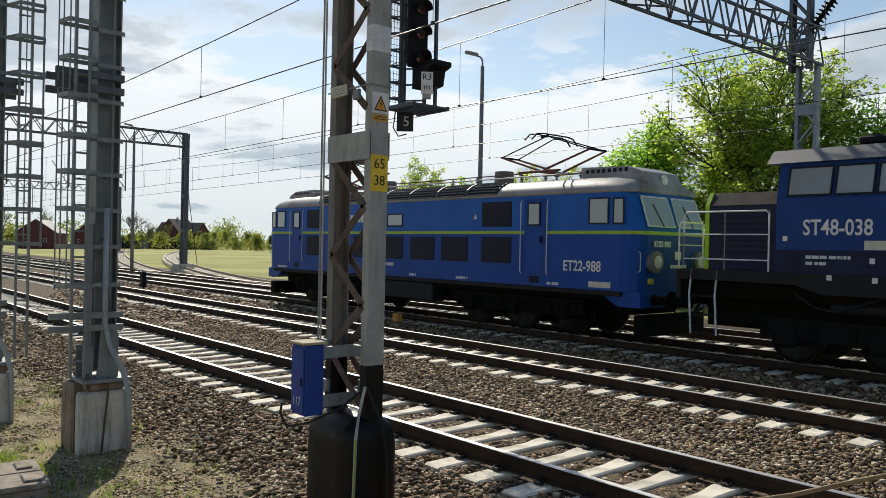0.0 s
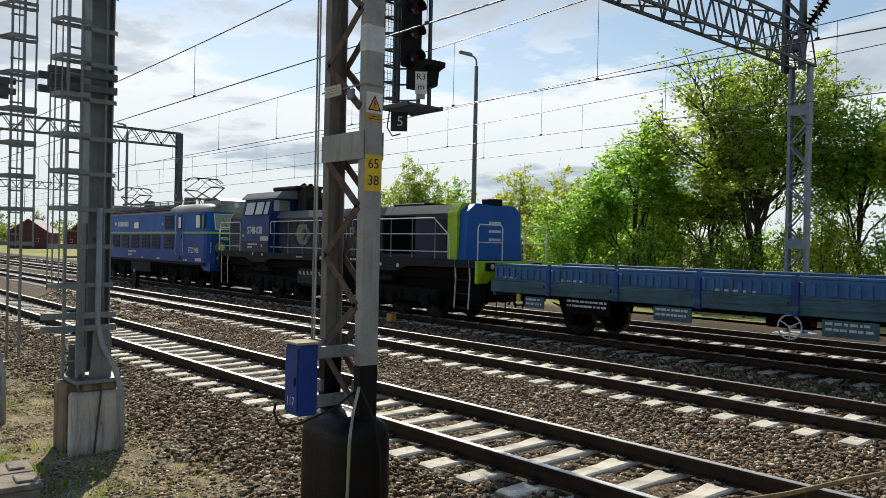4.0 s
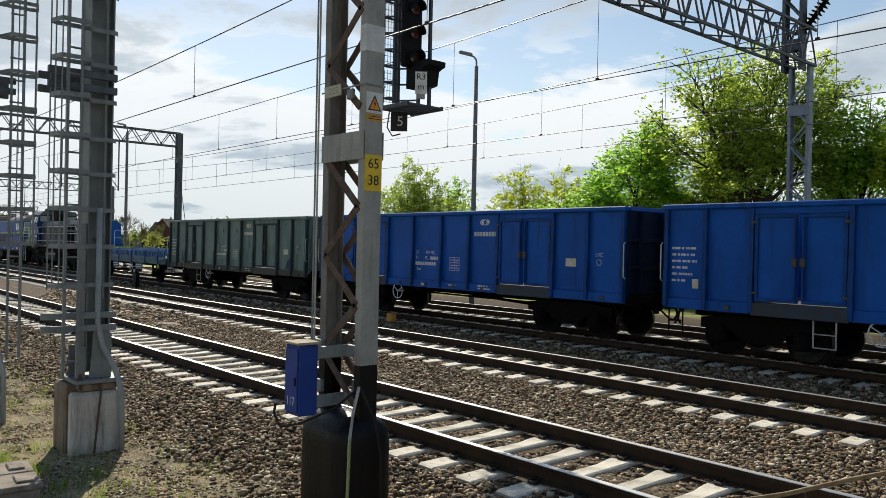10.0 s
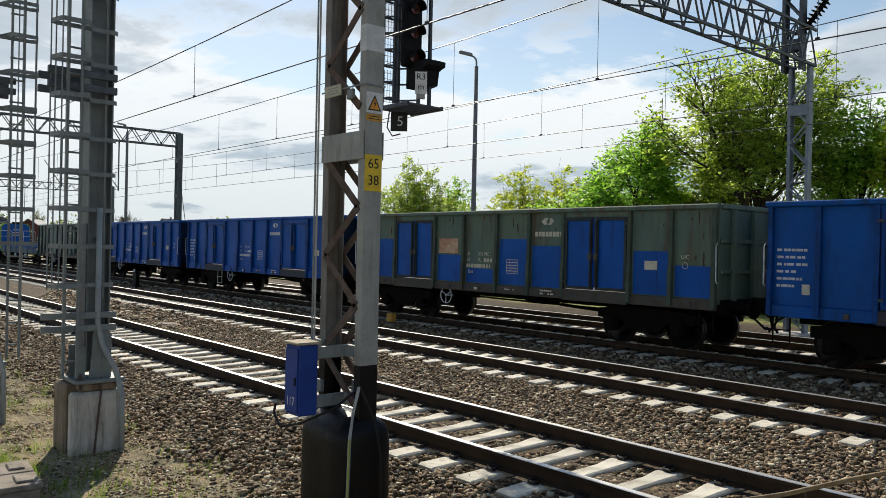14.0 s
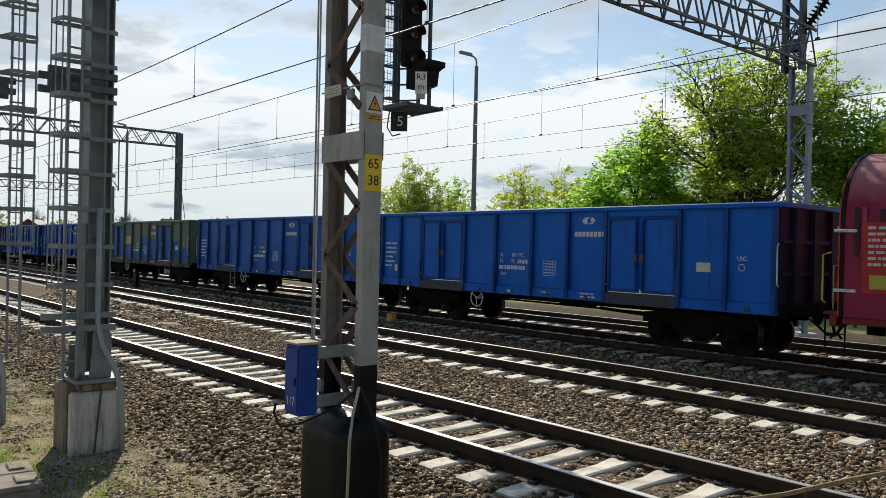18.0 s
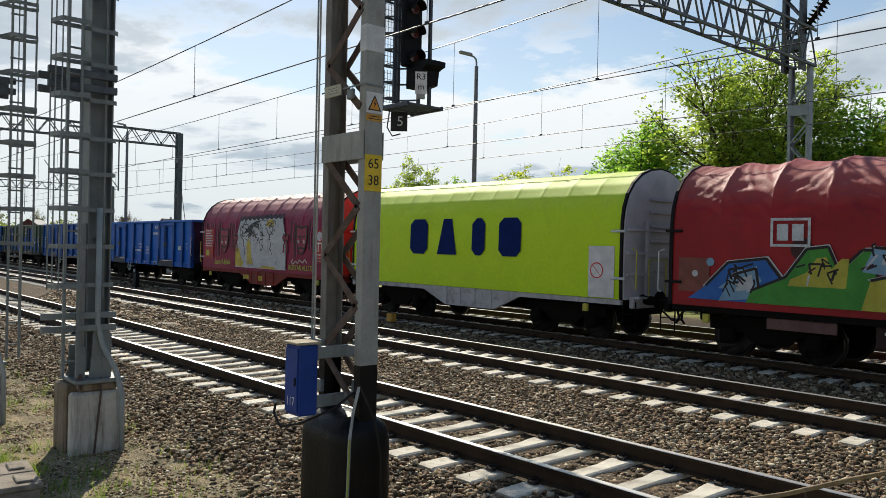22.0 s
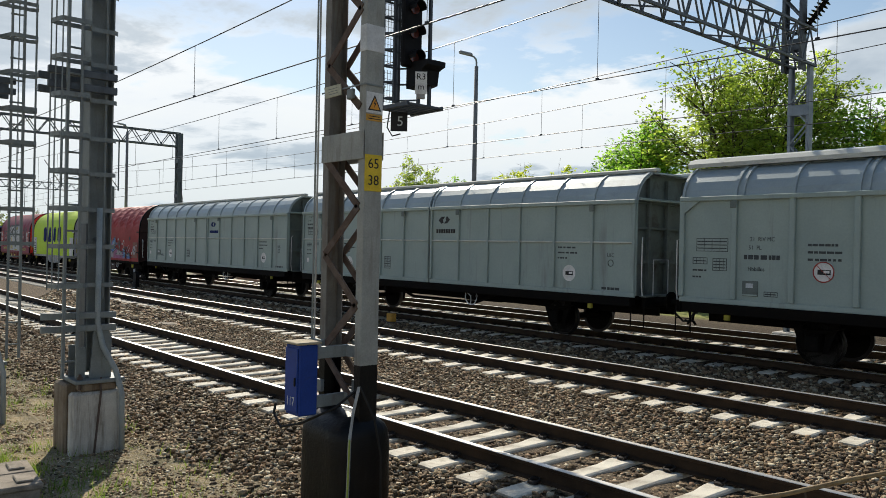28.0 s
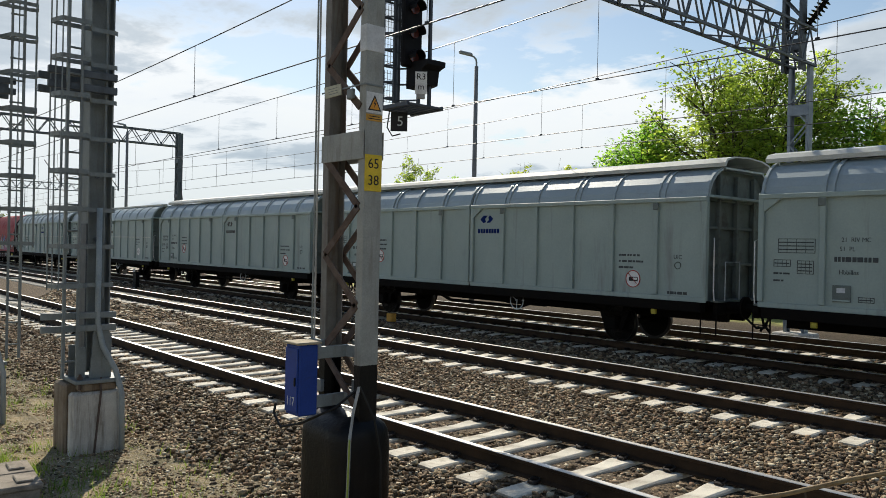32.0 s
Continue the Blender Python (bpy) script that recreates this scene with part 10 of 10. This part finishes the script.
            c.lathe([(0.01, 0.0), (0.075, 0.0), (0.075, 0.02), (0.01, 0.03)], Matrix.Translation((L(x) + k * 0.19, y, 1.665)) @ Matrix.Rotation(radians(90 * k), 4, "Y"), 12)
            part("lamp", c, M["lamp_glass"], v)
        draw_gear(v, L(x) + k * 0.10, k)
        # corner steps and end rails
        for side in (-1, 1):
            y = side * 1.44
            foot = L(x) - k * 0.55
            sp = Solid()
            for xx in (foot - 0.3, foot + 0.3):
                sp.pipe([(xx, y, 1.84), (xx + 0.05 * k, y, 1.3), (xx, y, 0.45)], 0.022, 6)
            part("step_stringer", sp, M["dim_white"], v, "white step side rails")
            for z in (0.45, 0.85, 1.25):
                blk("step_tread", v, "deck_grey", foot - 0.3, foot + 0.3, y - 0.12 if side > 0 else y, y if side > 0 else y + 0.12, z, z + 0.03, 0.005)
        er = L(x) + k * 0.08
        for y0, y1 in ((-1.42, -0.45), (0.45, 1.42)):
            grab_rail(v, [(er, y0, 1.84), (er, y0, 2.75), (er, y0 + 0.06, 2.85), (er, y1 - 0.06, 2.85), (er, y1, 2.75), (er, y1, 1.84)], "white", 0.018)
            grab_rail(v, [(er, y0, 2.35), (er, y1, 2.35)], "white", 0.014)
    # side handrails
    for side in (-1, 1):
        y = side * 1.44
        for a, b in ((-5.05, 5.0), (-9.55, -7.65)):
            pts = [(L(a), y, 2.62), (L(a), y, 3.0), (L(a) + 0.07, y, 3.06), (L(b) - 0.07, y, 3.06)]
            pts += [(L(b) + 0.62, y, 2.55), (L(b) + 0.66, y, 1.84)] if b > 0 else [(L(b), y, 3.0), (L(b), y, 1.84)]
            grab_rail(v, pts, "white", 0.019)
            for z in (2.58, 2.06):
                grab_rail(v, [(L(a), y, z), (L(b) + (0.55 if b > 0 else 0), y, z)], "white", 0.015)
            n = max(2, int(round((b - a) / 1.06)) + 1)
            for i in range(n):
                x = L(a) + 0.3 * (a > -6) + (b - a - 0.3 * (a > -6)) * i / (n - 1)
                p = Solid()
                p.tube((x, y, 1.84), (x, y, 3.06), 0.016, 6)
                part("rail_post", p, M["rail_grey"], v)
    # running gear
    tk = Solid()
    tk.extrude([(-1.36, 0.75), (-1.20, 0.62), (1.20, 0.62), (1.36, 0.75), (1.36, 1.20), (1.26, 1.29), (-1.26, 1.29), (-1.36, 1.20)], "x", L(-3.05), L(-0.25))
    tank = part("fuel_tank", tk, M["tank_grey"], v, "dark grey fuel tank with slanted warning stripes")
    for i in range(10):
        x = L(-2.95 + i * 0.27)
        st = Solid()
        st.extrude([(x, 1.20), (x + 0.11, 1.20), (x + 0.19, 1.06), (x + 0.08, 1.06)], "y", -1.366, -1.361)
        part("warning_stripe", st, M["hazard_white"], tank)
    for c, k in ((L(-5.6), -1), (L(2.6), 1)):
        f = Solid()
        for side in (-1, 1):
            f.extrude([(c - 2.3, 0.62), (c - 2.3, 0.92), (c + 2.3, 0.92), (c + 2.3, 0.62), (c + 1.9, 0.5), (c - 1.9, 0.5)], "y", side * 1.12 - 0.07, side * 1.12 + 0.07)
        bf = part("bogie_frame", f, M["loco_bogie"], v, "dark green-black three-axle bogie frame")
        for i in (-1, 0, 1):
            x = c + i * 1.75
            wheelset(bf, x, 0.525)
            blk("traction_motor", bf, "loco_bogie", x - 0.55, x + 0.55, -0.62, 0.62, 0.20, 0.86, 0.06)
            for side in (-1, 1):
                b = Solid()
                b.box(x - 0.2, x + 0.2, side * 1.2 - 0.1, side * 1.2 + 0.1, 0.36, 0.74, 0.05)
                part("axle_box", b, M["loco_bogie"], bf)
                for q in (-0.5, 0.5):
                    b = Solid()
                    b.lathe([(0.05, 0.49)] + [(0.09 if j % 2 else 0.066, 0.50 + j * 0.037) for j in range(10)] + [(0.05, 0.84)], Matrix.Translation((x + q, side * 1.17, 0)), 8)
                    part("coil_spring", b, M["loco_bogie"], bf)
        for side in (-1, 1):
            t = Solid()
            t.tube((c - 0.9, side * 1.18, 1.18), (c + 0.1, side * 1.18, 1.18), 0.10, 10)
            part("brake_cylinder", t, M["deck_grey"], bf)
            h = Solid()
            h.pipe([(c - 1.6, side * 1.3, 1.45), (c - 1.2, side * 1.3, 1.18), (c - 0.8, side * 1.3, 1.12), (c - 0.3, side * 1.3, 1.3), (c + 0.1, side * 1.3, 1.45)], 0.022, 6)
            part("air_hose", h, M["deck_grey"], bf)
    blk("frame_floor", v, "underframe", L(-9.5), L(6.7), -1.2, 1.2, 1.25, 1.59, 0.02)
    print_lines(v, "dim_white", L(-3.0), 1.72, (0.45,), 0.05, -1.462, 0.1, 3)
    blk("plate", v, "dim_white", L(-1.35), L(-1.15), -1.466, -1.461, 1.66, 1.78, 0.0)
    print_lines(v, "dim_white", L(0.6), 1.72, (0.9,), 0.07, -1.462, 0.1, 4)


M["navy_cab"] = surface("navy_cab", (0.004, 0.042, 0.19), 0.45, second=(0.004, 0.035, 0.16), dirt=(0.012, 0.02, 0.05), dirt_amount=0.15, scale=1.0, grain=20, bump=0.04, spec=0.25)
M["stack_brown"] = surface("stack_brown", (0.035, 0.026, 0.022), 0.7, scale=4, bump=0.1)
M["rail_grey"] = surface("rail_grey", (0.20, 0.21, 0.22), 0.6, bump=0.0)
M["tank_grey"] = surface("tank_grey", (0.024, 0.026, 0.022), 0.7, scale=3, bump=0.1)
M["loco_bogie"] = surface("loco_bogie", (0.005, 0.007, 0.005), 0.85, second=(0.008, 0.008, 0.007), scale=3, bump=0.2, spec=0.15)
diesel_loco(-1.45)


# ---------- the run of the train ----------
def motions():
    for car, s, half in CARS:
        walk(car, [(t, on_track(s - travelled(t), half)) for t in np.arange(0.0, TRAIN_END + 0.1, 2.0)])


motions()
